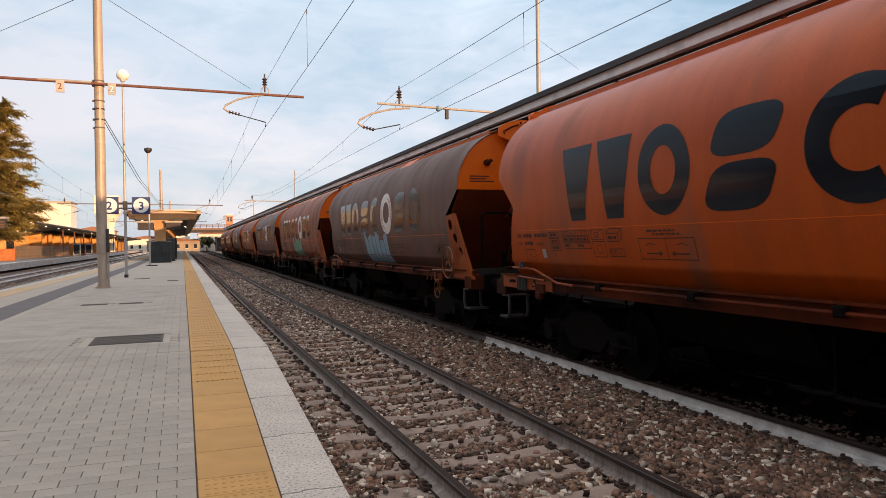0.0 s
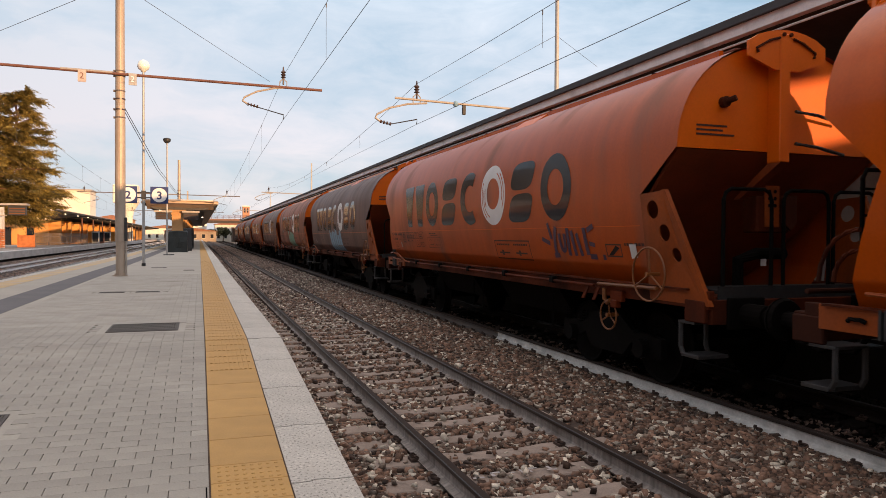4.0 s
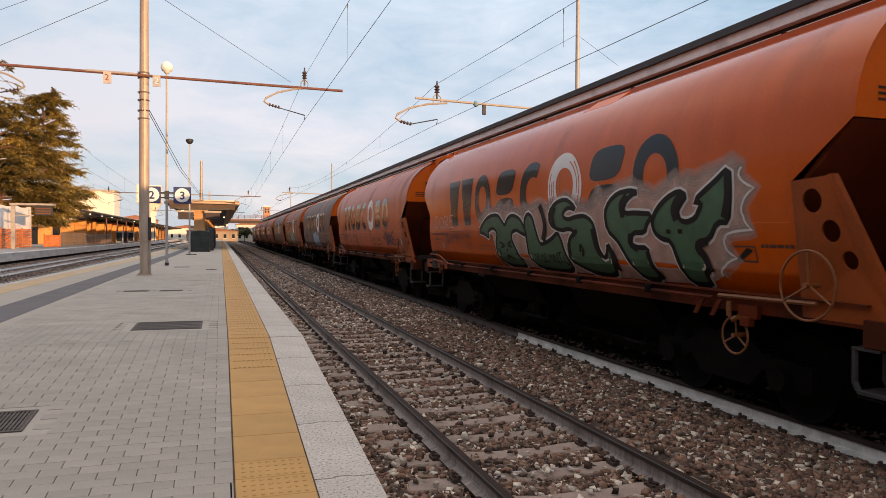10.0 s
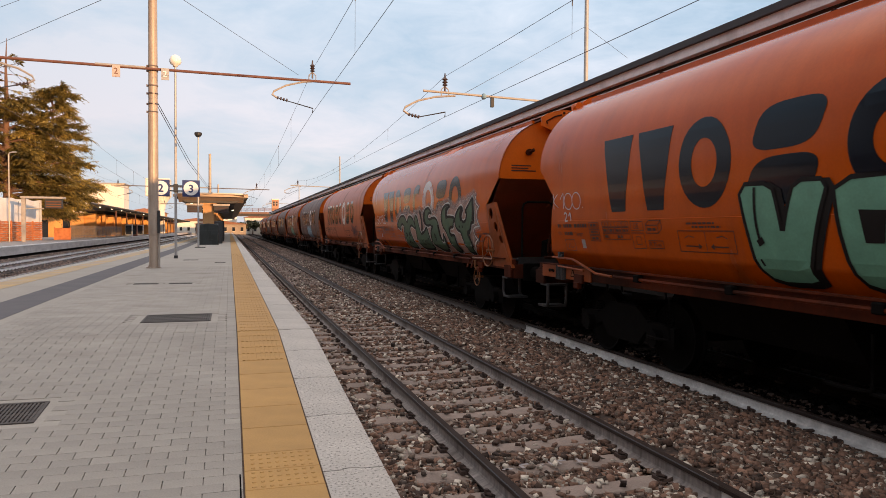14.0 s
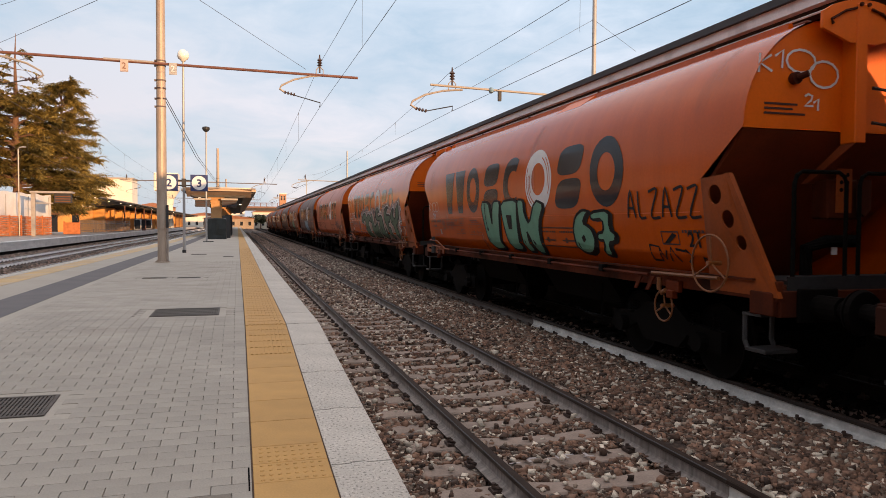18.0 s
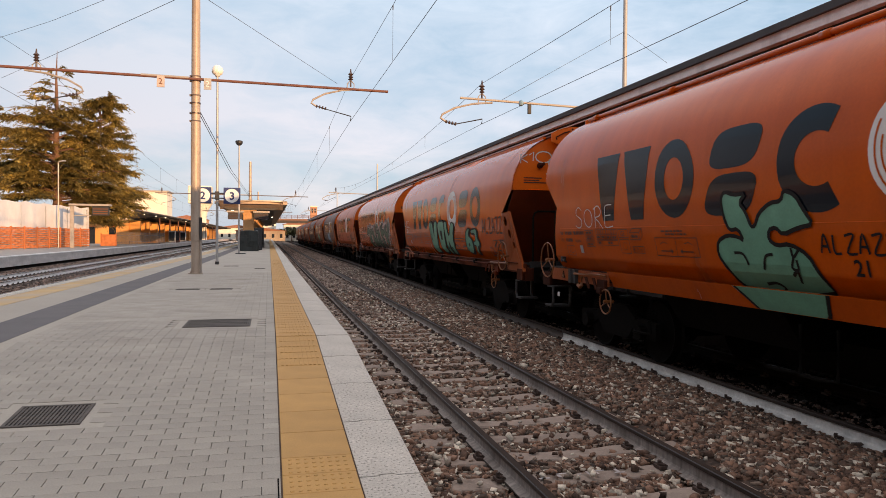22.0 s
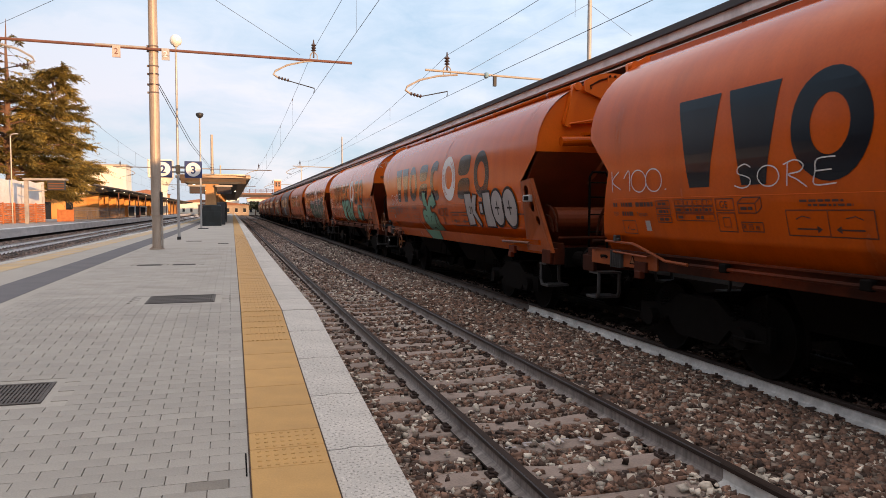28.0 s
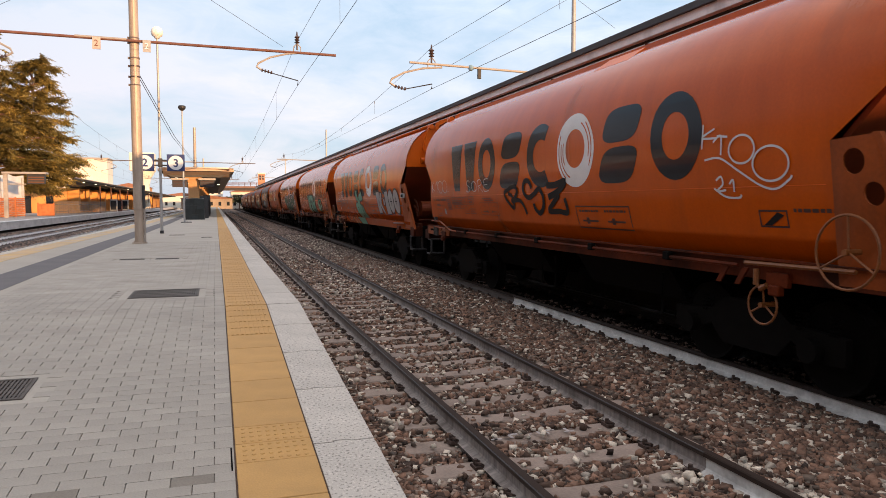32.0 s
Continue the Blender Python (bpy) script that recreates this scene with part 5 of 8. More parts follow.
for pts, br_ in (([(0.55, 2.40), (0.66, 2.2), (0.66, 2.02), (0.52, 1.82)], 0.12), ([(1.02, 2.02), (0.96, 2.2), (1.08, 2.36)], 0.11), ([(1.72, 1.98), (1.44, 1.84), (1.38, 1.6)], 0.06), ([(2.16, 2.0), (2.18, 1.74), (2.28, 1.62)], 0.09),
                 ([(2.50, 1.78), (2.60, 1.6), (2.58, 1.42)], 0.10), ([(2.98, 2.14), (2.96, 2.3), (3.1, 2.42)], 0.10), ([(3.10, 1.92), (3.06, 1.8), (3.20, 1.72)], 0.08), ([(3.40, 1.70), (3.44, 1.5), (3.50, 1.36)], 0.09), ([(4.08, 2.08), (4.06, 2.22), (4.22, 2.36)], 0.12),
                 ([(4.98, 2.56), (4.98, 2.30), (4.90, 2.08)], 0.11), ([(4.58, 1.84), (4.42, 1.78), (4.50, 1.66), (4.54, 1.5)], 0.08), ([(1.70, 1.66), (1.74, 1.76), (1.80, 1.68), (1.74, 1.60)], 0.05)):
    soft_stroke(w, pts, br_, M_SPRAY_BLACK, "black shadow strokes of the lettering", out=0.0185)
for pts in ([(-1.40, 1.78), (-1.2, 1.72), (-1.38, 1.68)], [(-0.84, 1.80), (-1.02, 1.73), (-0.86, 1.70)], [(-1.14, 1.62), (-1.08, 1.65)], [(-1.24, 1.47), (-1.1, 1.53), (-0.94, 1.47)], [(-1.5, 1.66), (-1.44, 1.54)], [(-0.72, 1.60), (-0.6, 1.52)], [(3.86, 1.95), (3.94, 1.95)], [(4.08, 1.95), (4.16, 1.95)], [(1.76, 1.69), (1.78, 1.67)]):
    soft_stroke(w, pts, 0.05, M_SPRAY_BLACK, out=0.02)
hand = [(0.10, 1.60), (0.16, 1.50), (0.24, 1.62)], [(0.30, 1.50), (0.38, 1.58), (0.42, 1.48), (0.32, 1.46)], [(0.48, 1.62), (0.48, 1.48), (0.56, 1.48)], [(0.60, 1.50), (0.68, 1.58), (0.72, 1.48)], [(0.76, 1.46), (0.78, 1.60), (0.88, 1.46), (0.90, 1.62)], [(0.94, 1.62), (1.08, 1.64)], [(1.0, 1.62), (1.0, 1.48)], [(1.12, 1.60), (1.12, 1.46), (1.22, 1.46)]
for pts in hand:
    soft_stroke(w, pts, 0.022, M_SPRAY_BLACK, "thin black spray tag", 0.02)

w = WAGONS[2]
hand_tag(w, "K100.", -5.98, 2.21, 0.25, 0.265, 0.014, M_SPRAY_WHITE, "thin white spray tag")
hand_tag(w, "21", -5.62, 2.02, 0.13, 0.15, 0.024, M_SPRAY_WHITE)
MINT = (
    [(-1.61, 2.35), (-1.14, 2.34), (-1.08, 2.08), (-1.06, 1.83), (-0.97, 2.08), (-0.85, 2.35), (-0.45, 2.34), (-0.61, 1.97), (-0.72, 1.69), (-0.79, 1.50), (-0.77, 1.37), (-1.34, 1.35), (-1.49, 1.51), (-1.54, 1.88)],
    [(-0.41, 2.33), (0.44, 2.35), (0.38, 2.06), (0.24, 1.57), (0.25, 1.38), (-0.23, 1.37), (-0.34, 1.54), (-0.40, 1.94)],
    [(0.47, 2.34), (0.75, 2.33), (0.74, 2.06), (0.91, 1.86), (1.30, 2.31), (1.66, 2.22), (1.32, 1.88), (1.24, 1.35), (0.90, 1.35), (0.86, 1.60), (0.73, 1.77), (0.72, 1.57), (0.75, 1.37), (0.46, 1.36), (0.43, 1.58), (0.46, 2.03)],
    [(2.64, 1.63), (2.65, 1.80), (2.79, 2.00), (3.04, 2.10), (3.24, 2.08), (3.10, 1.99), (3.01, 1.90), (3.12, 1.87), (3.25, 1.81), (3.31, 1.67), (3.24, 1.51), (3.00, 1.42), (2.78, 1.44), (2.66, 1.53)],
    [(3.30, 2.06), (3.86, 2.09), (3.79, 1.81), (3.94, 1.74), (3.88, 1.63), (3.71, 1.62), (3.65, 1.41), (3.44, 1.44), (3.62, 1.64), (3.40, 1.65), (3.42, 1.75), (3.62, 1.77), (3.65, 1.96), (3.30, 1.94)],
)
for shape in MINT:                                  # black drop shadow to one side
    sprayed(w, [(x + 0.09, z - 0.012) for x, z in shape], M_SPRAY_BLACK, "", 0.03, None, 1, out=0.006)
for shape in MINT:
    sprayed(w, shape, M_SPRAY_MINT, "mint green block graffiti shape", 0.044, None, 1)
for pts, br_ in (([(2.94, 1.70), (2.98, 1.62)], 0.11), ([(-1.37, 2.31), (-1.39, 2.10), (-1.39, 1.90), (-1.37, 1.78)], 0.035), ([(-1.38, 1.80), (-1.35, 1.74)], 0.09)):
    soft_stroke(w, pts, br_, M_SPRAY_BLACK, out=0.019)
mark(w, "graffiti_opening", poly_bm([(-0.17, 2.06), (0.10, 2.05), (0.04, 1.78), (-0.14, 1.78)]), M_SPRAY_BLACK, 0.019)
hand_tag(w, "ALZAZZ", 4.36, 1.97, 0.34, 0.27, 0.035, M_SPRAY_BLACK, "black spray tag")
tag_text(w, "21", 0.18, 5.6, 1.62, M_SPRAY_BLACK, width=1.1, offset=0.006)
bm = bmn()
for a in ([(4.7, 1.42), (4.75, 1.62), (4.95, 1.6), (4.9, 1.42), (4.7, 1.42)], [(4.95, 1.58), (5.0, 1.44), (5.1, 1.56)], [(5.1, 1.42), (5.2, 1.6), (5.3, 1.42)],
          [(5.3, 1.58), (5.5, 1.56)], [(5.45, 1.42), (5.6, 1.5), (5.5, 1.58)], [(5.75, 1.36), (5.8, 1.5), (5.95, 1.44)]):
    brush(bm, a, 0.03)
mark(w, "scribble", bm, M_SPRAY_BLACK, 0.010)

w = WAGONS[3]
tracker = part("tracker_box", box(bmn(), -1.53, -1.455, -6.44, -6.14, 2.02, 2.145, 0.012), M_GREYPOST, w, "small silver box screwed on the gusset plate")
part("display", box(bmn(), -1.536, -1.5305, -6.41, -6.20, 2.045, 2.12), M_BLACK, tracker)
hand_tag(w, "SORE", -5.2, 2.03, 0.34, 0.36, 0.016, M_SPRAY_WHITE, "thin white spray tag")
sprayed(w, [(-1.18, 2.32), (-1.11, 2.40), (-0.94, 2.35), (-0.74, 2.36), (-0.86, 2.26), (-0.76, 2.16), (-0.70, 2.00), (-0.64, 2.00), (-0.55, 2.14), (-0.37, 2.24), (-0.20, 2.25), (-0.16, 2.36), (0.00, 2.30), (0.10, 2.15), (0.20, 2.01), (0.00, 1.98), (-0.23, 1.91),
            (-0.32, 1.99), (-0.43, 1.96), (-0.45, 1.86), (-0.35, 1.80), (-0.15, 1.82), (0.07, 1.72), (0.18, 1.51), (0.22, 1.30), (-1.10, 1.30), (-1.20, 1.37), (-1.24, 1.51), (-1.37, 1.69), (-1.32, 1.84), (-1.13, 1.91), (-0.94, 1.89), (-0.85, 1.84), (-0.92, 1.98), (-1.08, 1.96), (-1.15, 2.11)],
        M_SPRAY_MINT, "mint green spray-painted shape with black lines", 0.045, None, 1)
for pts in ([(-1.06, 1.71), (-0.91, 1.70), (-0.85, 1.58)], [(-0.61, 1.54), (-0.55, 1.68), (-0.43, 1.71)], [(-0.72, 1.38), (-0.56, 1.40), (-0.47, 1.36), (-0.50, 1.31)], [(-0.15, 1.78), (-0.13, 1.69), (-0.03, 1.78)], [(-0.13, 1.69), (-0.18, 1.58), (-0.10, 1.56), (-0.10, 1.66)], [(-0.21, 1.49), (-0.11, 1.55), (-0.16, 1.42)]):
    soft_stroke(w, pts, 0.032, M_SPRAY_BLACK, out=0.019)
bm = bmn()
prism(bm, [(1.10, 1.34), (-0.34, 1.34), (-0.26, 1.19), (-0.18, 1.105), (0.80, 1.105)], "x", -1.4065, -1.4035)
part("graffiti_fill", on_skirt(bm), M_SPRAY_MINT, w, "mint green spray paint on the skirt")
for ya, yb in ((1.08, 0.82), (-0.30, -0.20)):
    bm = bmn()
    prism(bm, [(ya, 1.34), (ya - 0.05, 1.34), (yb - 0.05, 1.105), (yb, 1.105)], "x", -1.4095, -1.407)
    part("graffiti_outline", on_skirt(bm), M_SPRAY_BLACK, w)
hand_tag(w, "ALZAZZ", 0.25, 1.74, 0.17, 0.15, 0.024, M_SPRAY_BLACK, "black spray tag")
tag_text(w, "21", 0.15, 0.6, 1.54, M_SPRAY_BLACK, offset=0.004)
BLOCKS = (
    ([(2.62, 2.26), (3.08, 2.26), (3.08, 2.04), (3.22, 2.22), (3.48, 2.20), (3.28, 1.86), (3.54, 1.58), (3.44, 1.50), (3.06, 1.78), (3.10, 1.54), (2.64, 1.52)], 0),
    ([(3.58, 2.03), (3.78, 2.03), (3.76, 1.80), (3.56, 1.80)], 0),
    ([(3.86, 2.25), (4.30, 2.26), (4.38, 1.52), (3.82, 1.52)], 0),
    ([(4.66 + 0.36 * math.cos(a / 2), 1.92 + 0.38 * math.sin(a / 2)) for a in range(12)], 1),
    ([(5.32 + 0.38 * math.cos(a / 2), 1.92 + 0.39 * math.sin(a / 2)) for a in range(12)], 1),
)
for shape, r_ in BLOCKS:
    sprayed(w, shape, M_SPRAY_GREY, "pale grey block graffiti shape with black outline", 0.055, None, r_)
for x in (4.66, 5.32):
    soft_stroke(w, [(x - 0.12, 1.92), (x + 0.12, 1.92)], 0.035, M_SPRAY_BLACK, out=0.02)
    soft_stroke(w, [(x, 1.78), (x, 2.06)], 0.035, M_SPRAY_BLACK, out=0.02)
hand_tag(w, "21", 2.86, 1.80, 0.15, 0.15, 0.022, M_SPRAY_BLACK, "small black spray tag", out=0.02)

w = WAGONS[4]
hand_tag(w, "K100.", -5.9, 2.12, 0.28, 0.34, 0.015, M_SPRAY_WHITE, "thin white spray tag")
hand_tag(w, "SORE", -3.4, 2.10, 0.24, 0.35, 0.013, M_SPRAY_WHITE, "thin white spray tag")
for pts, br_ in (([(-1.08, 2.12), (-1.32, 2.06), (-1.28, 1.94), (-1.0, 1.78), (-0.98, 1.98), (-1.16, 2.04)], 0.07), ([(-1.1, 2.13), (-0.85, 2.16), (-0.74, 2.08), (-0.9, 1.95), (-1.05, 1.90), (-0.72, 1.92), (-0.56, 1.84), (-0.48, 1.68)], 0.075),
                 ([(-0.12, 2.12), (-0.22, 2.24), (-0.40, 2.22), (-0.47, 2.06), (-0.3, 1.96), (-0.05, 2.02), (0.15, 2.10), (0.27, 1.98), (0.22, 1.80), (0.04, 1.70), (-0.10, 1.78), (-0.12, 1.86)], 0.085),
                 ([(0.44, 2.15), (0.75, 2.15), (1.08, 2.20), (0.85, 2.06), (0.46, 1.96)], 0.10), ([(0.46, 1.96), (0.82, 2.0), (0.62, 1.88), (0.40, 1.74), (0.75, 1.74), (1.02, 1.73), (1.0, 1.94)], 0.085)):
    soft_stroke(w, pts, br_, M_SPRAY_BLACK, "broad black spray tag")
for pts in ([(4.24, 2.70), (4.22, 2.44)], [(4.42, 2.64), (4.22, 2.56), (4.46, 2.54)], [(4.40, 2.50), (4.52, 2.56), (4.52, 2.36)], [(4.46, 2.56), (4.62, 2.54)],
            [(4.82 + 0.18 * math.cos(0.5 * k + 2), 2.40 + 0.14 * math.sin(0.5 * k + 2)) for k in range(15)], [(5.20 + 0.23 * math.cos(0.5 * k + 2.5), 2.24 + 0.165 * math.sin(0.5 * k + 2.5)) for k in range(15)],
            [(4.26, 2.32), (4.5, 2.33), (4.75, 2.20), (5.05, 2.04), (5.25, 2.0), (5.42, 2.08), (5.46, 2.12)], [(4.42, 2.10), (4.50, 2.14), (4.52, 2.06), (4.42, 1.99), (4.56, 2.0)], [(4.62, 2.06), (4.68, 2.10), (4.68, 1.98)], [(4.38, 2.02), (4.55, 1.93), (4.74, 1.92), (4.78, 1.95)]):
    soft_stroke(w, pts, 0.022, M_SPRAY_WHITE, "thin white spray tag")
w = WAGONS[2]
for ch, x, z, sx, sz in (("K", -1.32, 3.46, 0.22, 0.2), ("1", -1.1, 3.52, 0.2, 0.2), ("0", -0.92, 3.50, 0.3, 0.24), ("0", -0.62, 3.36, 0.3, 0.28), ("2", -0.72, 3.14, 0.15, 0.13), ("1", -0.6, 3.10, 0.13, 0.13)):
    for st in STROKES[ch]:                                # tag on the end plate
        bm = brush(bmn(), [(x + sx * p[0], z + sz * p[1]) for p in st], 0.026)
        for v in bm.verts:
            v.co = (v.co.x, -HALF_L + 0.03, v.co.y)
        part("spray_stroke", bm, M_SPRAY_WHITE, w, "thin white spray tag")
for k, m_ in ((-1, M_SPRAY_BLUE), (-2, M_SPRAY_MINT)):
    bm = bmn()
    rnd = random.Random(k)
    for i in range(6):
        x = -1.2 + 0.42 * i
        poly(bm, [(x, 1.35), (x + 0.36, 1.3), (x + 0.45, 1.9 + rnd.uniform(0, 0.3)), (x + 0.08, 1.95 + rnd.uniform(0, 0.3))])
    mark(WAGONS[k], "graffiti_fill", bm, m_, 0.010, "pale spray-painted shapes")
for k, w in WAGONS.items():
    w.matrix_basis = wagon_pose(k, 0)


# ---- right-hand platform and its canopy ----
M_CAN_FASCIA = mat("weathered_fascia", (0.84, 0.80, 0.79), 0.8, var=0.16, scale=3.0, fine=25, bump=0.5, streak=(1, 1.0, 5), dirt=(0.30, 0.26, 0.25), dirt_at=0.58)
# concrete with the shade behind the train and on the footing in its colour
M_SHADECONC = mat("sooty_concrete", (0.03, 0.025, 0.022), 0.95, var=0.4, scale=2, fine=20, spec=0.1)
M_CAN_DARK = mat("canopy_dark", (0.045, 0.042, 0.045), 0.7, var=0.3, scale=3)
# below the concrete canopy: its shade is part of this dark colour
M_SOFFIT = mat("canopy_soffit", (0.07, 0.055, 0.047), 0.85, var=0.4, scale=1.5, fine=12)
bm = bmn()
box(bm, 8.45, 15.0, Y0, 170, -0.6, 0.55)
tagged(part("platform_rear", bm, M_SHADECONC), "concrete platform behind the goods train", "platform", kind="structure")
can = thing("platform_canopy", "long flat concrete canopy with dark gutter behind the train", "canopy")
bm = bmn()
box(bm, 8.75, 14.6, Y0, 165, 5.28, 5.40)
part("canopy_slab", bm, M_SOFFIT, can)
bm = bmn()
box(bm, 8.60, 8.75, Y0, 165, 5.30, 5.48)
part("fascia", bm, M_CAN_FASCIA, can, "peeling pale fascia")
bm = bmn()
box(bm, 8.52, 8.80, Y0, 165, 5.48, 5.61)
part("conduit", tube(bmn(), [(8.70, Y0, 5.20), (8.70, 165, 5.20)], 0.02, 6), M_CAN_FASCIA, can)
part("gutter", bm, M_CAN_DARK, can, "dark metal gutter edge")
bm = bmn()
box(bm, 8.80, 14.6, Y0, 165, 5.40, 5.52)
part("roof_felt", bm, M_CAN_DARK, can)
for i in range(20):
    y = -24 + 9.5 * i
    bm = bmn()
    prism(bm, [(11.45, 0.55), (11.75, 0.55), (11.75, 4.9), (14.4, 5.27), (8.85, 5.27), (11.45, 4.9)], "y", y - 0.16, y + 0.16)
    part("column", bm, M_SOFFIT, can)

M_WALLDIM = mat("plain_plaster", (0.40, 0.34, 0.28), 0.9, var=0.25, scale=0.6, fine=8)
# two walls added to keep low sun out from under canopy and train
tagged(part("wall_rear", box(bmn(), 15.0, 15.4, Y0 - 1, 170, GROUND_Z, 4.6), M_WALLDIM), "added plain wall that stops low sun from the right", "wall", kind="structure")
tagged(part("wall_end", box(bmn(), 8.5, 15.0, Y0 - 1.0, Y0 - 0.6, GROUND_Z, 5.6), M_WALLDIM), "added plain wall that stops low sun at the platform's end", "wall", kind="structure")
M_CREAM = mat("cream_render", (0.80, 0.74, 0.63), 0.85, var=0.15, scale=0.5, fine=6)
M_OCHRE = mat("ochre_render", (0.55, 0.30, 0.13), 0.85, var=0.2, scale=0.6, fine=8)
M_WINDOW = mat("dark_window", (0.025, 0.028, 0.035), 0.12, var=0.2, scale=2)
M_ROOFTILE = mat("clay_roof", (0.30, 0.14, 0.09), 0.85, var=0.3, scale=2, fine=10)


# wall of the unseen added blocks, dark so little light bounces back
M_BLOCKWALL = mat("dark_brick_render", (0.12, 0.088, 0.07), 0.9, var=0.25, scale=0.5, fine=6)


def house(label, x0, x1, y0, y1, h, wall, rows, cols, side=None, roof=1.4):
    """A plain building with its storeys of windows on the face towards the tracks' near end and one flank."""
    t = thing("house", label, "building")
    bm = bmn()
    box(bm, x0, x1, y0, y1, GROUND_Z, h)
    part("wall", bm, wall, t)
    bm = bmn()
    mx = (x0 + x1) / 2
    prism(bm, [(x0 - 0.4, h), (x1 + 0.4, h), (x1 + 0.4, h + 0.15), (mx, h + roof), (x0 - 0.4, h + 0.15)], "y", y0 - 0.4, y1 + 0.4)
    part("roof", bm, M_ROOFTILE, t)
    for r in range(rows):
        for c in range(cols):
            cx = x0 + (c + 0.5) * (x1 - x0) / cols
            z = 1.0 + r * (h - 0.6) / rows
            win = part("window", box(bmn(), cx - 0.5, cx + 0.5, y0 - 0.03, y0 + 0.05, z, z + 1.5), M_WINDOW, t)
            part("frame", box(bmn(), cx - 0.58, cx + 0.58, y0 - 0.06, y0 + 0.02, z - 0.12, z - 0.002), M_CREAM, win)
        if side:
            sx = x1 if side > 0 else x0
            for c in range(int((y1 - y0) / 4)):
                cy = y0 + 2 + c * 4
                z = 1.0 + r * (h - 0.6) / rows
                part("window", box(bmn(), sx - 0.04, sx + 0.04, cy - 0.5, cy + 0.5, z, z + 1.5), M_WINDOW, t)
    return t



# ---- overhead line ----
M_OLDBOOM = mat("weathered_boom", (0.16, 0.13, 0.12), 0.7, 0.1, var=0.3, scale=3)
M_PLATE = mat("tag_plate", (0.52, 0.42, 0.38), 0.5, var=0.15, scale=6)


def insulator(parent, x, y, z, up=1):
    bm = bmn()
    lathe(bm, (x, y, z), [(0.03, 0), (0.03, 0.22), (0.095, 0.25), (0.04, 0.30), (0.095, 0.34), (0.04, 0.39), (0.095, 0.43), (0.03, 0.50), (0.02, 0.62)], 12)
    part("insulator", bm, M_INSUL, parent)


def steady(parent, x, y, z_arm, z_wire, toward):
    """Curved registration arm from the boom to the contact wire."""
    bm = bmn()
    d = toward
    tube(bm, [(x + 0.35 * d, y, z_arm - 0.05), (x - 0.3 * d, y, z_arm - 0.12), (x - 0.9 * d, y, z_arm - 0.28), (x - 1.3 * d, y, z_arm - 0.5), (x - 1.36 * d, y, z_arm - 0.62), (x - 1.2 * d, y, z_arm - 0.72)], 0.035, 8)
    part("drop_bracket", bm, M_PALESTEEL, parent)
    bm = bmn()
    tube(bm, [(x - 1.25 * d, y, z_arm - 0.70), (x - 0.9 * d, y, z_arm - 0.80), (x + 0.02 * d, y, z_wire + 0.16), (x, y, z_wire)], 0.02, 6)
    part("registration_arm", bm, M_DARK, parent)
    bm = bmn()
    for k in range(4):
        tube(bm, [(x - (1.2 - 0.1 * k) * d, y, z_arm - 0.72 - 0.02 * k), (x - (1.15 - 0.1 * k) * d, y, z_arm - 0.73 - 0.02 * k)], 0.055, 8)
    part("arm_insulator", bm, M_INSUL, parent)


def mast(label, x, y, top, arm, z_arm, tracks, oxide=True, foot=0.55, slim=1.0):
    t = thing("catenary_mast", label, "mast", group="overhead line masts")
    bm = bmn()
    tube(bm, [(x, y, foot), (x, y, 1.62), (x, y, 1.68), (x, y, 5.66), (x, y, 5.73), (x, y, 7.3), (x, y, top)], [slim * r for r in (0.140, 0.140, 0.160, 0.158, 0.148, 0.145, 0.13)], 18)
    part("pole", bm, M_GALV if oxide else M_GREYPOST, t, smooth=False)
    bm = bmn()
    tube(bm, [(x, y, foot), (x, y, foot + 0.04)], 0.235, 16)
    for k in range(4):
        a = radians(45 + 90 * k)
        tube(bm, [(x + 0.2 * math.cos(a), y + 0.2 * math.sin(a), foot + 0.03), (x + 0.2 * math.cos(a), y + 0.2 * math.sin(a), foot + 0.09)], 0.022, 6)
    part("base_plate", bm, M_GALV, t)
    for z in (5.70, 5.96, 6.30, 6.56, z_arm - 0.06, z_arm + 0.1):
        bm = bmn()
        tube(bm, [(x, y, z - 0.022), (x, y, z + 0.022)], 0.161 * slim, 16)
        box(bm, x - 0.20, x - 0.14, y - 0.04, y + 0.04, z - 0.03, z + 0.03)
        part("clamp", bm, M_INSUL if 5.9 < z < 6.4 else M_OLDBOOM, t)
    a0, a1 = arm
    bm = bmn()
    tube(bm, [(a0, y - 0.2, z_arm + 0.05), (a1, y - 0.2, z_arm - 0.08)], (0.046 if oxide else 0.038) if y < 60 else 0.045, 10)
    part("boom", bm, (M_RUSTRED if y < 60 else M_OLDBOOM) if oxide else M_PALESTEEL, t, "red oxide tubular boom" if oxide else "pale steel boom")
    if oxide:
        bm = bmn()
        tube(bm, [(x - 1.7, y - 0.2, z_arm + 0.01), (x - 0.2, y - 0.2, z_arm - 0.005)], 0.051, 10)
        part("boom_sleeve", bm, M_PALESTEEL, t)
    for cx, zc, d in tracks:
        insulator(t, cx, y - 0.2, z_arm + 0.02)
        bm = bmn()
        for dx in (-0.12, 0.12):
            tube(bm, [(cx + dx, y - 0.2, z_arm - 0.1), (cx + dx, y - 0.2, z_arm + 0.12), (cx, y - 0.2, z_arm + 0.24)], 0.018, 6)
        part("saddle", bm, M_PALESTEEL, t)
        steady(t, cx, y - 0.2, z_arm, zc, d)
    return t


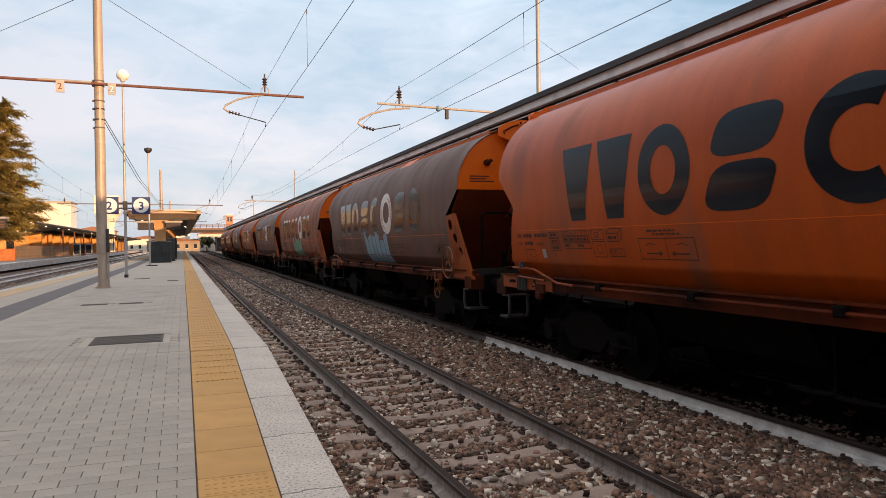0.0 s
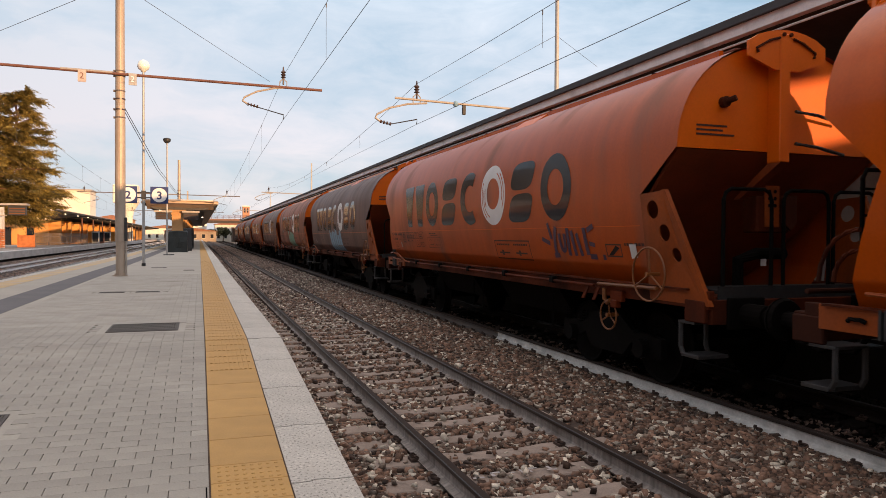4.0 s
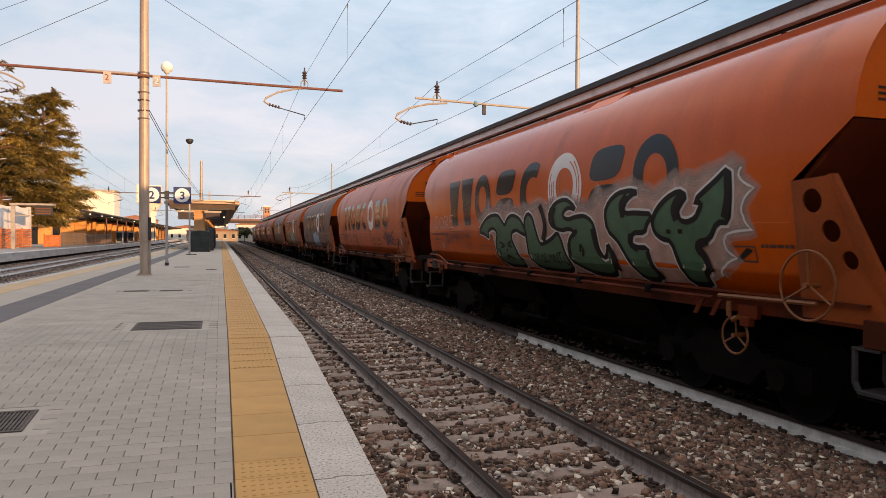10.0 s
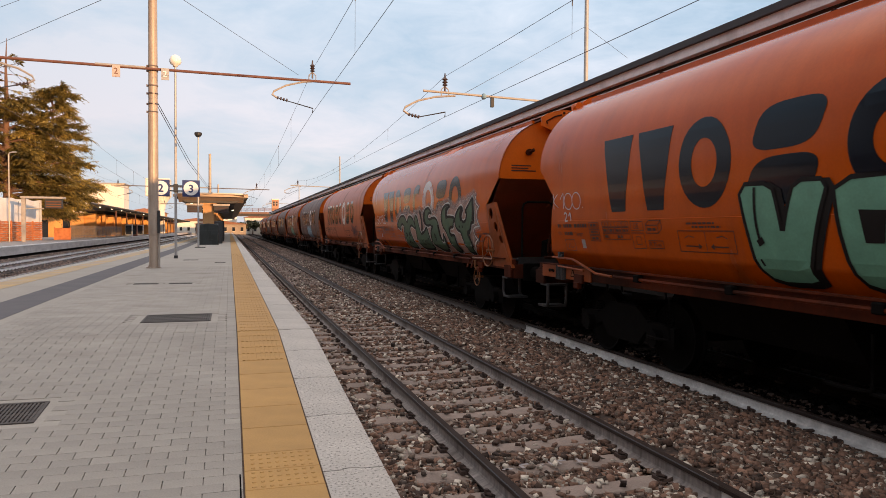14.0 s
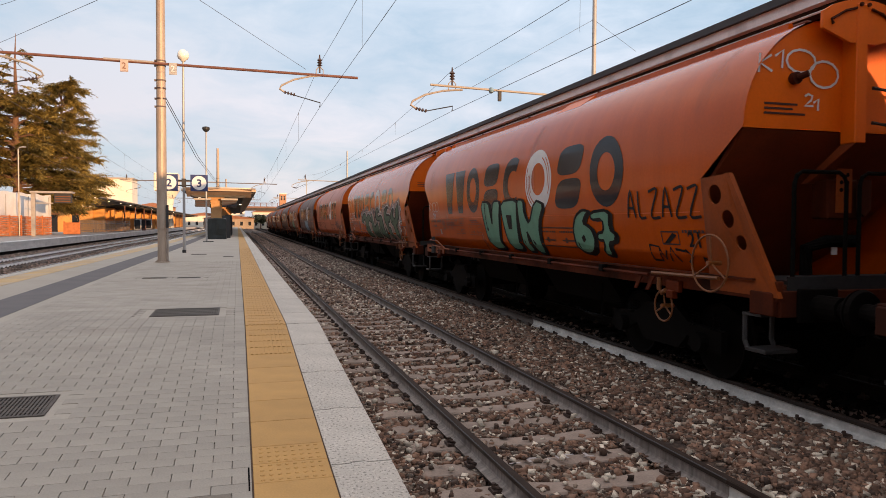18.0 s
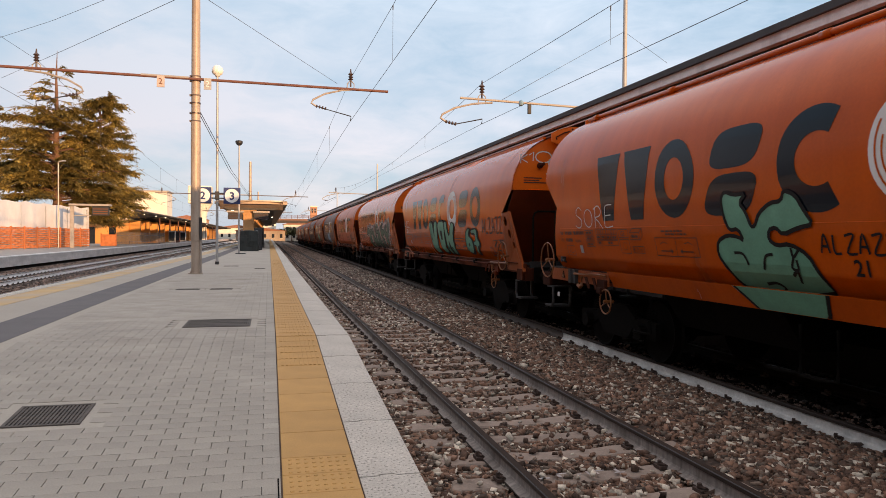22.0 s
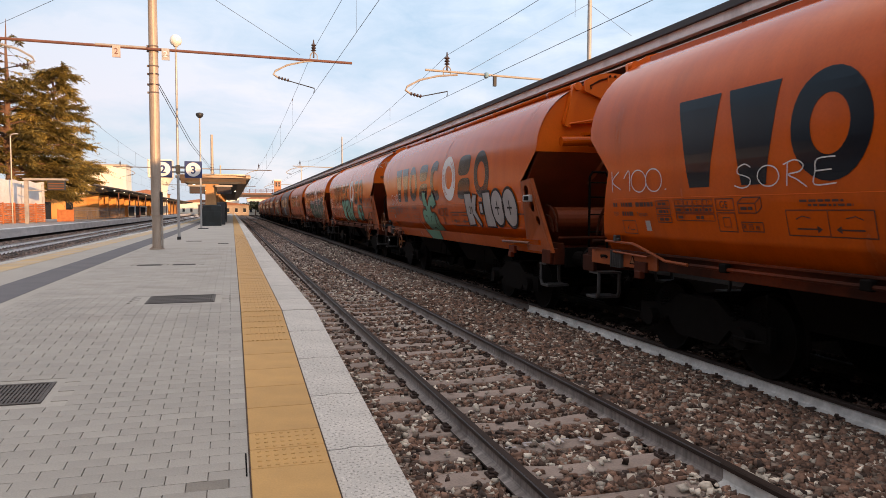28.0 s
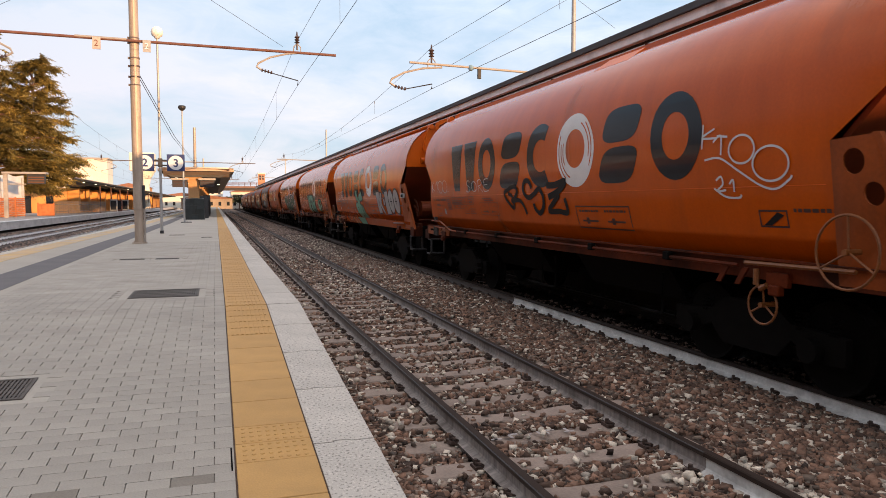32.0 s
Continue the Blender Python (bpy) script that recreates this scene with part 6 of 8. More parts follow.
FALL = 0.95                                       # the line comes down towards the road bridge
LEFT_MASTS = [(-2.41, 25.2, 11.5), (-1.95, 78.0, 9.7), (-1.9, 131.0, 9.7)]
for i, (x, y, top) in enumerate(LEFT_MASTS):
    m_ = mast("tall galvanised mast with red oxide boom on the island platform", x, y, top, (-11.4, 4.1), 7.1 - (FALL if i else 0), [(c_, 5.92 - (FALL if i else 0), d_) for c_, d_ in ((2.77, 1), (LEFT_A, -1), (LEFT_B, -1))])
    if i == 0:
        bm = bmn()
        tube(bm, [(x + 0.18, y - 0.05, 0.55), (x + 0.18, y - 0.05, 1.66), (x + 0.175, y - 0.05, 1.74)], 0.03, 8)
        part("conduit", bm, M_PALESTEEL, m_)
        part("cable_box", box(bmn(), x + 0.13, x + 0.21, y - 0.12, y + 0.02, 1.70, 2.46, 0.01), M_DARK, m_)
        for dx, face in ((-1.07, M_PLATE), (0.40, M_GREYPOST)):
            pl = part("number_plate", box(bmn(), x + dx - 0.12, x + dx + 0.12, y - 0.32, y - 0.29, 6.72, 7.10), face, m_, "small pale plate hung from the boom")
            bm = text_bm("2", 0.2, 0, 0)
            for v in bm.verts:
                v.co = (x + dx - 0.075 + v.co.x, y - 0.326, 6.82 + v.co.y)
            part("numeral", bm, M_RUSTRED if face is M_PLATE else M_SIGNW, pl)
RIGHT_MASTS = [(11.75, 22.0, 10.5), (10.9, 73.0, 9.4), (11.5, 124.0, 9.4)]
for x, y, top in RIGHT_MASTS:
    mast("galvanised mast with pale boom beyond the train", x, y, top, (5.9, 11.75), 6.25, [(6.62, 5.50 if y < 30 else 5.72, 1)], oxide=False, slim=0.52)
    if y < 30:
        t = thing("cable_drop", "grey weight and clamp hung from the boom", "fitting")
        part("weight", box(bmn(), 8.18, 8.28, y - 0.28, y - 0.18, 5.90, 6.22), M_STEP, t)
        part("disc", lathe(bmn(), (7.95, y - 0.2, 6.14), [(0.02, 0), (0.07, 0.03), (0.09, 0.1), (0.07, 0.17), (0.02, 0.2)], 12), M_SPRAY_BLUE, t)


def line(name, label, pts, r=0.011):
    bm = bmn()
    tube(bm, pts, r, 5)
    return tagged(part(name, bm, M_WIRE), label, "wire")


def span(y0, y1, z0, zm, n=10):
    return [(y0 + (y1 - y0) * k / n, z0 - (z0 - zm) * (1 - (2 * k / n - 1) ** 2)) for k in range(n + 1)]


for cx, ms, zc, zt, sag, stag, drop_, lab in ((2.76, LEFT_MASTS, 5.90, 7.40, (0.36, 0.36), 0, 0, "platform track"), (6.62, RIGHT_MASTS, 5.74, 6.80, (0.52, 0.95), 0.8, 0.75, "train's track"), (LEFT_A, LEFT_MASTS, 5.9, 7.4, (0.5, 0.5), 0, 0, "middle track"), (LEFT_B, LEFT_MASTS, 5.9, 7.4, (0.5, 0.5), 0, 0, "side platform's track")):
    ys_ = [ms[0][1] - 53] + [m[1] - 0.2 for m in ms] + [ms[-1][1] + 60]
    line("contact_wire", f"straight copper contact wire over the {lab}", [(cx + (stag if i == 0 else 0), y, zc - (drop_ if i == 0 else 0.24 if i == 1 and drop_ else 0) - (FALL if i > 1 and ms is LEFT_MASTS else 0)) for i, y in enumerate(ys_)], 0.0068)
    fall = FALL if ms is LEFT_MASTS else 0.0
    def sagging(i, n):
        a, b = ys_[i], ys_[i + 1]
        return [(y, z - fall * (1.0 if i > 1 else (y - a) / (b - a) if i == 1 else 0.0)) for y, z in span(a, b, zt, zt - sag[i > 0], n)]
    pts, drop = [], []
    for i in range(len(ys_) - 1):
        pts += [(cx, y, z) for y, z in sagging(i, 10)][:-1]
        drop += [(y, z, zc - fall * (1.0 if i > 1 else (y - ys_[1]) / (ys_[2] - ys_[1]) if i == 1 else 0.0)) for y, z in sagging(i, 6)[1:-1]]
    line("messenger_wire", f"sagging messenger wire over the {lab}", pts + [(cx, ys_[-1], zt - fall)], 0.0065)
    for y, z, zw in drop[:16]:
        bm = bmn()
        tube(bm, [(cx, y, z), (cx, y, z - 0.10)], 0.013, 5)
        tube(bm, [(cx, y, z - 0.10), (cx, y, min(zw, z - 0.12))], 0.004, 4)
        tagged(part("dropper", bm, M_WIRE), "thin dropper wire between messenger and contact wire", "wire", group="droppers")
line("stay_wire", "thin stay wire running to the boom", [(-9.8, 0, 7.7), (-1.1, 18, 7.33), (2.3, 25, 7.2)], 0.006)
line("stay_wire", "thin upper stay wire over the middle tracks", [(-9.2, 25, 7.6), (-5.4, 20, 7.3), (1.2, 10.5, 6.8)], 0.005)
line("stay_wire", "thin stay wire over the middle tracks", [(-8.2, 25, 6.75), (-5.43, 20, 6.4), (-2.1, 14, 6.0), (1.2, 8, 5.6)], 0.005)
line("stay_wire", "thin pale stay from the boom to the mast beyond the train", [(7.25, 21.85, 6.28), (11.72, 22.0, 8.9), (15.8, 26, 9.05)], 0.007)
for dx in (0, 0.12):
    line("cable", "black supply cable from the mast to the canopy", [(-2.27, 25.2, 5.9 + 1.0 * dx), (-2.0 + dx, 38, 5.2), (-1.6 + dx, 73, 5.3)], 0.012)

# ---- things on the island platform ----
sp = thing("sign_post", "grey lamp post with opal globe and platform signs", "lamp post")
bm = bmn()
tube(bm, [(-2.26, 33.2, 0.55), (-2.26, 33.2, 4.2), (-2.26, 33.2, 8.95)], [0.06, 0.055, 0.045], 12)
part("post", bm, M_GREYPOST, sp)
bm = bmn()
tube(bm, [(-2.26, 33.2, 0.55), (-2.26, 33.2, 0.68)], 0.085, 12)
part("foot", bm, M_DARK, sp)
bm = bmn()
lathe(bm, (-2.26, 33.2, 8.95), [(0.1, 0), (0.12, 0.06), (0.2, 0.1), (0.25, 0.2), (0.25, 0.3), (0.2, 0.42), (0.1, 0.5), (0.02, 0.52)], 18)
part("globe", bm, M_GLOBE, sp, "white opal globe", True)
for z in (3.52, 3.74):
    bm = bmn()
    tube(bm, [(-2.6, 33.2, z), (-1.95, 33.2, z)], 0.03, 8)
    part("bracket", bm, M_DARK, sp)
part("clamp", box(bmn(), -2.35, -2.17, 33.1, 33.3, 3.45, 3.82, 0.01), M_DARK, sp)
for x, s in ((-2.87, "2"), (-1.62, "3")):
    sg = part("sign_board", box(bmn(), x - 0.365, x + 0.365, 33.12, 33.17, 3.27, 4.0, 0.008), M_SIGN, sp, "blue square sign with a number in a white disc")
    bm = bmn()
    tube(bm, [(x, 33.10, 3.635), (x, 33.118, 3.635)], 0.31, 32)
    part("disc", bm, M_SIGNW, sg)
    bm = text_bm(s, 0.34, 0, 0, 0.012)
    xs = [v.co.x for v in bm.verts]
    for v in bm.verts:
        v.co = (x + v.co.x - (min(xs) + max(xs)) / 2, 33.095, 3.465 + v.co.y)
    part("numeral", bm, M_SIGN, sg)
lp = thing("lamp_post", "slim grey lamp post with dark cap lamp", "lamp post")
bm = bmn()
tube(bm, [(-2.07, 52, 0.55), (-2.07, 52, 8.3)], [0.07, 0.045], 10)
part("post", bm, M_GREYPOST, lp)
bm = bmn()
lathe(bm, (-2.07, 52, 8.2), [(0.08, 0), (0.16, 0.06), (0.24, 0.16), (0.26, 0.28), (0.22, 0.34), (0.05, 0.38)], 16)
part("lamp_head", bm, M_DARK, lp)
part("foot", box(bmn(), -2.3, -1.6, 51.85, 52.15, 0.55, 0.60), M_DARK, lp)
tb = thing("covered_kiosk", "tall box wrapped in dark green tarpaulin", "box")
bm = bmn()
secs = []
for z, gx, gy in ((0.55, 0.10, 0.05), (0.9, 0.09, 0.02), (1.4, 0.07, 0.03), (1.9, 0.06, 0.0), (2.22, 0.05, -0.01), (2.27, 0.0, -0.05)):
    row = []
    for k in range(24):
        a = 2 * math.pi * k / 24
        c, s = math.cos(a), math.sin(a)
        q = max(abs(c), abs(s))
        wob = 0.02 * math.sin(5 * a + 3 * z)
        row.append(bm.verts.new((-1.62 + c / q * (0.66 + gx) + wob, 61.7 + s / q * (0.6 + gy) + wob, z + 0.03 * math.sin(3 * a) * (z > 2))))
    secs.append(row)
for u, v in zip(secs, secs[1:]):
    for k in range(24):
        bm.faces.new((u[k], u[(k + 1) % 24], v[(k + 1) % 24], v[k]))
bm.faces.new(secs[-1])
part("tarpaulin", bm, M_TARP, tb)
bm = bmn()
for z in (0.95, 1.7):
    tube(bm, [(-2.36, 61.08, z), (-0.88, 61.08, z + 0.02)], 0.012, 5)
part("strap", bm, M_DARK, tb)

# island canopy with its ochre columns
M_ISLROOF = mat("canopy_plaster", (0.55, 0.40, 0.28), 0.8, var=0.2, scale=0.5, fine=8)
# canopy undersides: this dark tone carries their shade
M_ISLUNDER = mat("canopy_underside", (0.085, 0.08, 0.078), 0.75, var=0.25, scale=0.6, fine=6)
M_ISLFRONT = mat("canopy_front", (0.40, 0.29, 0.22), 0.8, var=0.25, scale=0.6, fine=6)
ic = thing("island_canopy", "broad flat canopy with ochre columns on the island platform", "canopy")
bm = bmn()
front = [(-5.25, 73.4), (-4.6, 72.5), (-3.4, 72.05), (-1.7, 71.9), (0.2, 72.05), (1.3, 72.4), (1.8, 73.0)]
prism(bm, front + [(1.8, 190), (-5.25, 190)], "z", 4.98, 5.22)
part("roof_slab", bm, M_ISLROOF, ic)
bm = bmn()
prism(bm, [(x * 0.97, y - 0.15) for x, y in front] + [(1.75, 190), (-5.2, 190)], "z", 5.22, 5.34)
part("roof_edge", bm, M_PALESTEEL, ic)
bm = bmn()
sl = [(-5.2, 4.975), (1.75, 4.975), (0.55, 4.42), (-3.95, 4.42)]
prism(bm, sl, "y", 73.4, 189.5)
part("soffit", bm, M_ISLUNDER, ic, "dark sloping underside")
bm = bmn()
prism(bm, [(71.95, 5.19), (73.9, 4.46), (73.9, 5.19)], "x", -4.75, 1.35)
part("front_soffit", bm, M_ISLFRONT, ic, "grey plastered sloping front")
for i in range(9):
    y = 74.0 + 13 * i
    bm = bmn()
    prism(bm, [(-2.5, 0.55), (-1.5, 0.55), (-1.5, 3.9), (-1.2, 4.41), (-2.8, 4.41), (-2.5, 3.9)], "y", y - 0.5, y + 0.5)
    part("column", bm, M_OCHRE, ic, "ochre tapered column")
for x0, x1 in ((-3.95, -2.55), (-1.45, -0.05)):
    db = thing("departure_board", "dark departure board under the island canopy", "display")
    part("case", box(bmn(), x0, x1, 73.0, 73.3, 3.45, 4.12, 0.02), M_DARK, db)
    part("top_rail", box(bmn(), x0 - 0.1, x1 + 0.1, 72.95, 73.35, 4.13, 4.32, 0.01), M_PALESTEEL, db)
    for k in range(4):
        part("text_bar", box(bmn(), x0 + 0.1, x1 - 0.1, 72.985, 72.998, 3.52 + 0.15 * k, 3.58 + 0.15 * k), M_PRINT, db)
M_LAMP = mat("lamp_glow", (1.0, 0.85, 0.6), 0.4, emit=4.0, var=0.0)
for x, y in ((-3.6, 74.5), (0.9, 75.0), (-3.4, 84), (0.5, 86), (-3.2, 97), (0.4, 99)):
    t = thing("ceiling_spot", "small round warm ceiling spot", "lamp", group="canopy spots")
    zz = 4.40 if -3.9 < x < 0.5 else 4.62
    part("lens", lathe(bmn(), (x, y, zz - 0.05), [(0.02, 0), (0.13, 0.0), (0.13, 0.04)], 12), M_LAMP, t)
for i, (x, y, h, l_) in enumerate(((-0.95, 66.5, 2.0, "tall narrow ticket machine"), (-0.9, 79, 2.2, "dark vending machine"), (-0.95, 92, 2.0, "grey cabinet by the columns"))):
    t = thing("platform_cabinet", l_ + " on the island platform", "cabinet")
    part("body", box(bmn(), x - 0.35, x + 0.35, y, y + 0.7, 0.55, 0.55 + h, 0.03), M_DARK, t)
    part("front", box(bmn(), x - 0.28, x + 0.28, y - 0.015, y, 0.8, 0.55 + h * 0.92), M_WINDOW if i % 2 else M_DARK, t)

# ---- first platform on the left: fence, board, picket fence, canopy, building ----
M_WOVEN = mat("woven_wood", (0.60, 0.20, 0.070), 0.75, var=0.35, scale=3, fine=30, bump=0.2, rnd=0.2)
M_SCREEN = mat("white_netting", (0.74, 0.72, 0.71), 0.8, var=0.15, scale=0.7, fine=12)
M_PICKET = mat("grey_picket", (0.25, 0.185, 0.145), 0.8, var=0.3, scale=4, rnd=0.15)
M_FACE = mat("pale_render_face", (0.56, 0.52, 0.50), 0.85, var=0.3, scale=1.2, fine=12, streak=(1, 0.6, 2.0), dirt=(0.25, 0.2, 0.17), dirt_at=0.6)
bm = bmn()
box(bm, -60, -14.5, Y0, 300, 0.02, 0.55)
p1 = tagged(part("platform_side", bm, M_CONC), "concrete side platform with a white edge line", "platform", kind="structure")
part("edge_line", box(bmn(), -14.86, -14.46, Y0, 300, 0.50, 0.556), M_LIMED, p1)
part("edge_face", box(bmn(), -14.7, -14.475, Y0, 300, -0.06, 0.497), M_FACE, p1)
# recessed foot of the platform, its shade given as dark colour
part("footing", box(bmn(), -60, -14.8, Y0, 300, -0.6, 0.02), M_SHADECONC, p1)

FA, FB = Vector((-25.6, 37.0, 0.55)), Vector((-18.3, 82.0, 0.55))
fd = (FB - FA)
flen = fd.length
fm = Matrix.Translation(FA) @ Matrix.Rotation(math.atan2(fd.y, fd.x), 4, "Z")
fen = thing("wooden_fence", "woven reddish wooden fence panels on the side platform", "fence", fm)
pw = 2.25
np_ = int(flen / pw)
for i in range(np_):
    part("post", box(bmn(), i * pw - 0.05, i * pw + 0.05, -0.06, 0.06, 0, 1.95, 0.01), M_WOVEN, fen)
slat_mesh = []
for flip in (1, -1):
    bm = bmn()
    prev = None
    for k in range(9):
        x = 0.05 + (pw - 0.1) * k / 8
        y = flip * 0.05 * math.sin(math.pi * 2 * k / 4)
        dz = 0.015 * math.sin(k * 1.3) * flip
        cur = [bm.verts.new(v) for v in ((x, y - 0.006, dz - 0.07), (x, y + 0.006, dz - 0.07), (x, y + 0.006, dz + 0.07), (x, y - 0.006, dz + 0.07))]
        if prev:
            for j in range(4):
                bm.faces.new((prev[j], prev[(j + 1) % 4], cur[(j + 1) % 4], cur[j]))
        prev = cur
    me = bpy.data.meshes.new("slat")
    bm.to_mesh(me)
    bm.free()
    me.materials.append(M_WOVEN)
    slat_mesh.append(me)
rnd = random.Random(7)
for i in range(np_):
    for j in range(10):
        piece("slat", slat_mesh[j % 2], pose(i * pw, 0, 0.13 + 0.185 * j + rnd.uniform(-0.01, 0.01), 0, rnd.uniform(-0.8, 0.8), 0), fen)
net = thing("netting_screen", "white translucent netting above the wooden fence", "screen", fm)
bm = bmn()
prev = None
for k in range(101):
    x = flen * k / 100
    top = 4.12 + 0.06 * math.sin(k * 0.9) - 0.06 * abs(math.sin(k * 0.31))
    y = 0.35 + 0.04 * math.sin(k * 0.8)
    cur = [bm.verts.new((x, y, 0.0)), bm.verts.new((x, y + 0.03 * math.sin(k), 2.6)), bm.verts.new((x, y, top))]
    if prev:
        for j in range(2):
            bm.faces.new((prev[j], prev[j + 1], cur[j + 1], cur[j]))
    prev = cur
part("net", bm, M_SCREEN, net)
for i in range(0, np_ + 1, 2):
    part("net_post", tube(bmn(), [(i * pw, 0.3, 0), (i * pw, 0.3, 3.85)], 0.035, 6), M_GREYPOST, net)
ll = thing("lamp_post", "slim pale lamp post behind the fence", "lamp post")
bm = bmn()
tube(bm, [(-19.45, 74, 0.55), (-19.45, 74, 8.6), (-19.35, 74, 8.75), (-19.1, 74, 8.8)], 0.06, 8)
part("post", bm, M_PALESTEEL, ll)
part("lamp_head", box(bmn(), -19.15, -18.8, 73.9, 74.1, 8.76, 8.86, 0.02), M_GREYPOST, ll)
dbx = thing("platform_board", "pale frame with hanging departure board on the side platform", "display")
part("post", box(bmn(), -17.95, -17.6, 71.9, 72.1, 0.55, 4.55, 0.02), M_PALESTEEL, dbx)
part("beam", box(bmn(), -18.0, -14.5, 71.7, 72.9, 4.5, 4.68, 0.02), M_PALESTEEL, dbx)
part("brace", box(bmn(), -17.6, -16.2, 72.2, 72.3, 3.55, 3.65), M_PALESTEEL, dbx)
bd = part("board", box(bmn(), -16.05, -14.6, 71.9, 72.2, 3.62, 4.5, 0.02), M_DARK, dbx)
for k in range(3):
    part("text_bar", box(bmn(), -15.95, -14.7, 71.885, 71.898, 3.74 + 0.22 * k, 3.82 + 0.22 * k), M_WHEELYEL, bd)
kx = thing("hoarding", "orange-brown plain wooden hoarding beside the picket fence", "hoarding")
part("board", box(bmn(), -18.2, -16.75, 85.9, 86.05, 0.55, 1.85, 0.01), M_WOVEN, kx)
part("post", box(bmn(), -18.3, -18.2, 85.85, 86.1, 0.55, 1.95), M_WOVEN, kx)
part("post", box(bmn(), -16.75, -16.65, 85.85, 86.1, 0.55, 1.95), M_WOVEN, kx)
pf = thing("picket_fence", "grey-brown picket fence along the side platform", "fence")
pick = bpy.data.meshes.new("picket")
bm = bmn()
prism(bm, [(-0.06, 0.0), (0.06, 0.0), (0.06, 1.45), (0.0, 1.55), (-0.06, 1.45)], "y", -0.015, 0.015)
bm.to_mesh(pick)
bm.free()
pick.materials.append(M_PICKET)
for k in range(63):
    u = k / 62
    piece("picket", pick, pose(-16.9 + 1.7 * u, 87 + 26 * u, 0.6, 0, 0, 86), pf)
for z in (0.95, 1.75):
    part("fence_rail", tube(bmn(), [(-16.93, 87, z), (-15.23, 113, z)], 0.04, 6), M_PICKET, pf)

lc = thing("side_canopy", "dark sloping canopy with downlights over the side platform", "canopy")
def slanted(bm, z0, z1, grow):
    """A sloping roof sheet whose front end runs askew."""
    lo, hi = [(-19.2 - grow, 106 - grow), (-14.5 + grow, 85 - grow), (-14.5 + grow, 290), (-19.2 - grow, 290)], []
    vs = [[bm.verts.new((x, y, (4.05 if x < -17 else 4.48) + z)) for x, y in lo] for z in (z0, z1)]
    bm.faces.new(vs[0])
    bm.faces.new(vs[1])
    for k in range(4):
        bm.faces.new((vs[0][k], vs[0][(k + 1) % 4], vs[1][(k + 1) % 4], vs[1][k]))
    return bm


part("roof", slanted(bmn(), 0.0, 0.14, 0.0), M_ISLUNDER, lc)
part("roof_edge", slanted(bmn(), 0.142, 0.21, 0.12), M_PALESTEEL, lc)
for i in range(28):                                   # beams under the roof
    y = 108 + 5.5 * i
    bm = bmn()
    prism(bm, [(-19.0, 3.87), (-14.7, 4.27), (-14.7, 4.47), (-19.0, 4.04)], "y", y - 0.12, y + 0.12)
    part("beam", bm, M_DARK, lc)
for i in range(12):
    y = 110.75 + 11 * i
    part("column", tube(bmn(), [(-15.6, y, 0.55), (-15.6, y, 4.40)], 0.09, 8), M_RUSTRED, lc)
for i in range(14):
    t = thing("ceiling_spot", "small round warm downlight under the dark canopy", "lamp", group="canopy spots")
    y = 94 + 9 * i
    part("lens", lathe(bmn(), (-15.0, y, 4.36), [(0.02, 0), (0.09, 0.0), (0.09, 0.05)], 10), M_LAMP, t)
M_BRIDGE_STONE = mat("brown_plinth", (0.16, 0.10, 0.075), 0.9, var=0.3, scale=1.0, fine=8)
M_STUCCO = mat("orange_stucco", (0.74, 0.35, 0.10), 0.85, var=0.2, scale=0.6, fine=8)
sb = thing("station_building", "ochre station building with dark glazed bays under the canopy", "building")
part("wall", box(bmn(), -30, -19.3, 108, 290, GROUND_Z, 4.0), M_STUCCO, sb)
for i in range(16):
    part("pilaster", box(bmn(), -19.3, -17.9, 108.5 + 8 * i, 109.3 + 8 * i, GROUND_Z, 4.0), M_STUCCO, sb, "sunlit orange pilaster")
    part("lintel", box(bmn(), -19.3, -18.7, 109.3 + 8 * i, 116.5 + 8 * i, 3.3, 3.95), M_STUCCO, sb)
for x0, x1, z1 in ((-21.9, -21.0, 2.9), (-24.6, -23.7, 2.9)):   # doors in the end wall
    d_ = part("door", box(bmn(), x0, x1, 107.93, 108.02, 0.55, z1), M_WINDOW, sb, "dark glazed door")
    part("frame", box(bmn(), x0 - 0.1, x1 + 0.1, 107.91, 107.99, z1 + 0.003, z1 + 0.2), M_WOVEN, d_)
for i in range(15):                                    # dark doorways between the pilasters
    part("doorway", box(bmn(), -19.33, -19.27, 112.9 + 8 * i, 114.6 + 8 * i, 0.55, 3.05), M_WINDOW, sb)
part("plinth", box(bmn(), -19.34, -19.24, 108.0, 240, 0.55, 0.95), M_BRIDGE_STONE, sb)
part("upper_storey", box(bmn(), -34, -18.4, 140, 147, 4.5, 9.85), M_CREAM, sb, "sunlit cream upper storey")
part("flat_roof", box(bmn(), -34.3, -18.1, 139.7, 147.3, 9.85, 10.05), M_PALESTEEL, sb)
for i in range(12):
    y = 110.4 + 8 * i
    wn_ = part("window", box(bmn(), -19.34, -19.26, y, y + 5.2, 0.9, 3.7), M_WINDOW, sb)
    for yy in (y, y + 2.55, y + 5.1):
        part("frame", box(bmn(), -19.26, -19.20, yy, yy + 0.12, 0.9, 3.7), M_WOVEN, wn_)
for px, py, l_ in ((-15.2, 121, "grey ticket machine"), (-15.0, 134, "pale notice case"), (-15.3, 128, "red vending machine")):
    t = thing("platform_cabinet", l_ + " on the side platform", "cabinet")
    part("body", box(bmn(), px - 0.5, px + 0.5, py, py + 0.8, 0.55, 2.5, 0.03), M_GREYPOST if "red" not in l_ else M_RUSTRED, t)
    part("front", box(bmn(), px - 0.4, px + 0.4, py - 0.02, py, 0.9, 2.3), M_WINDOW, t)
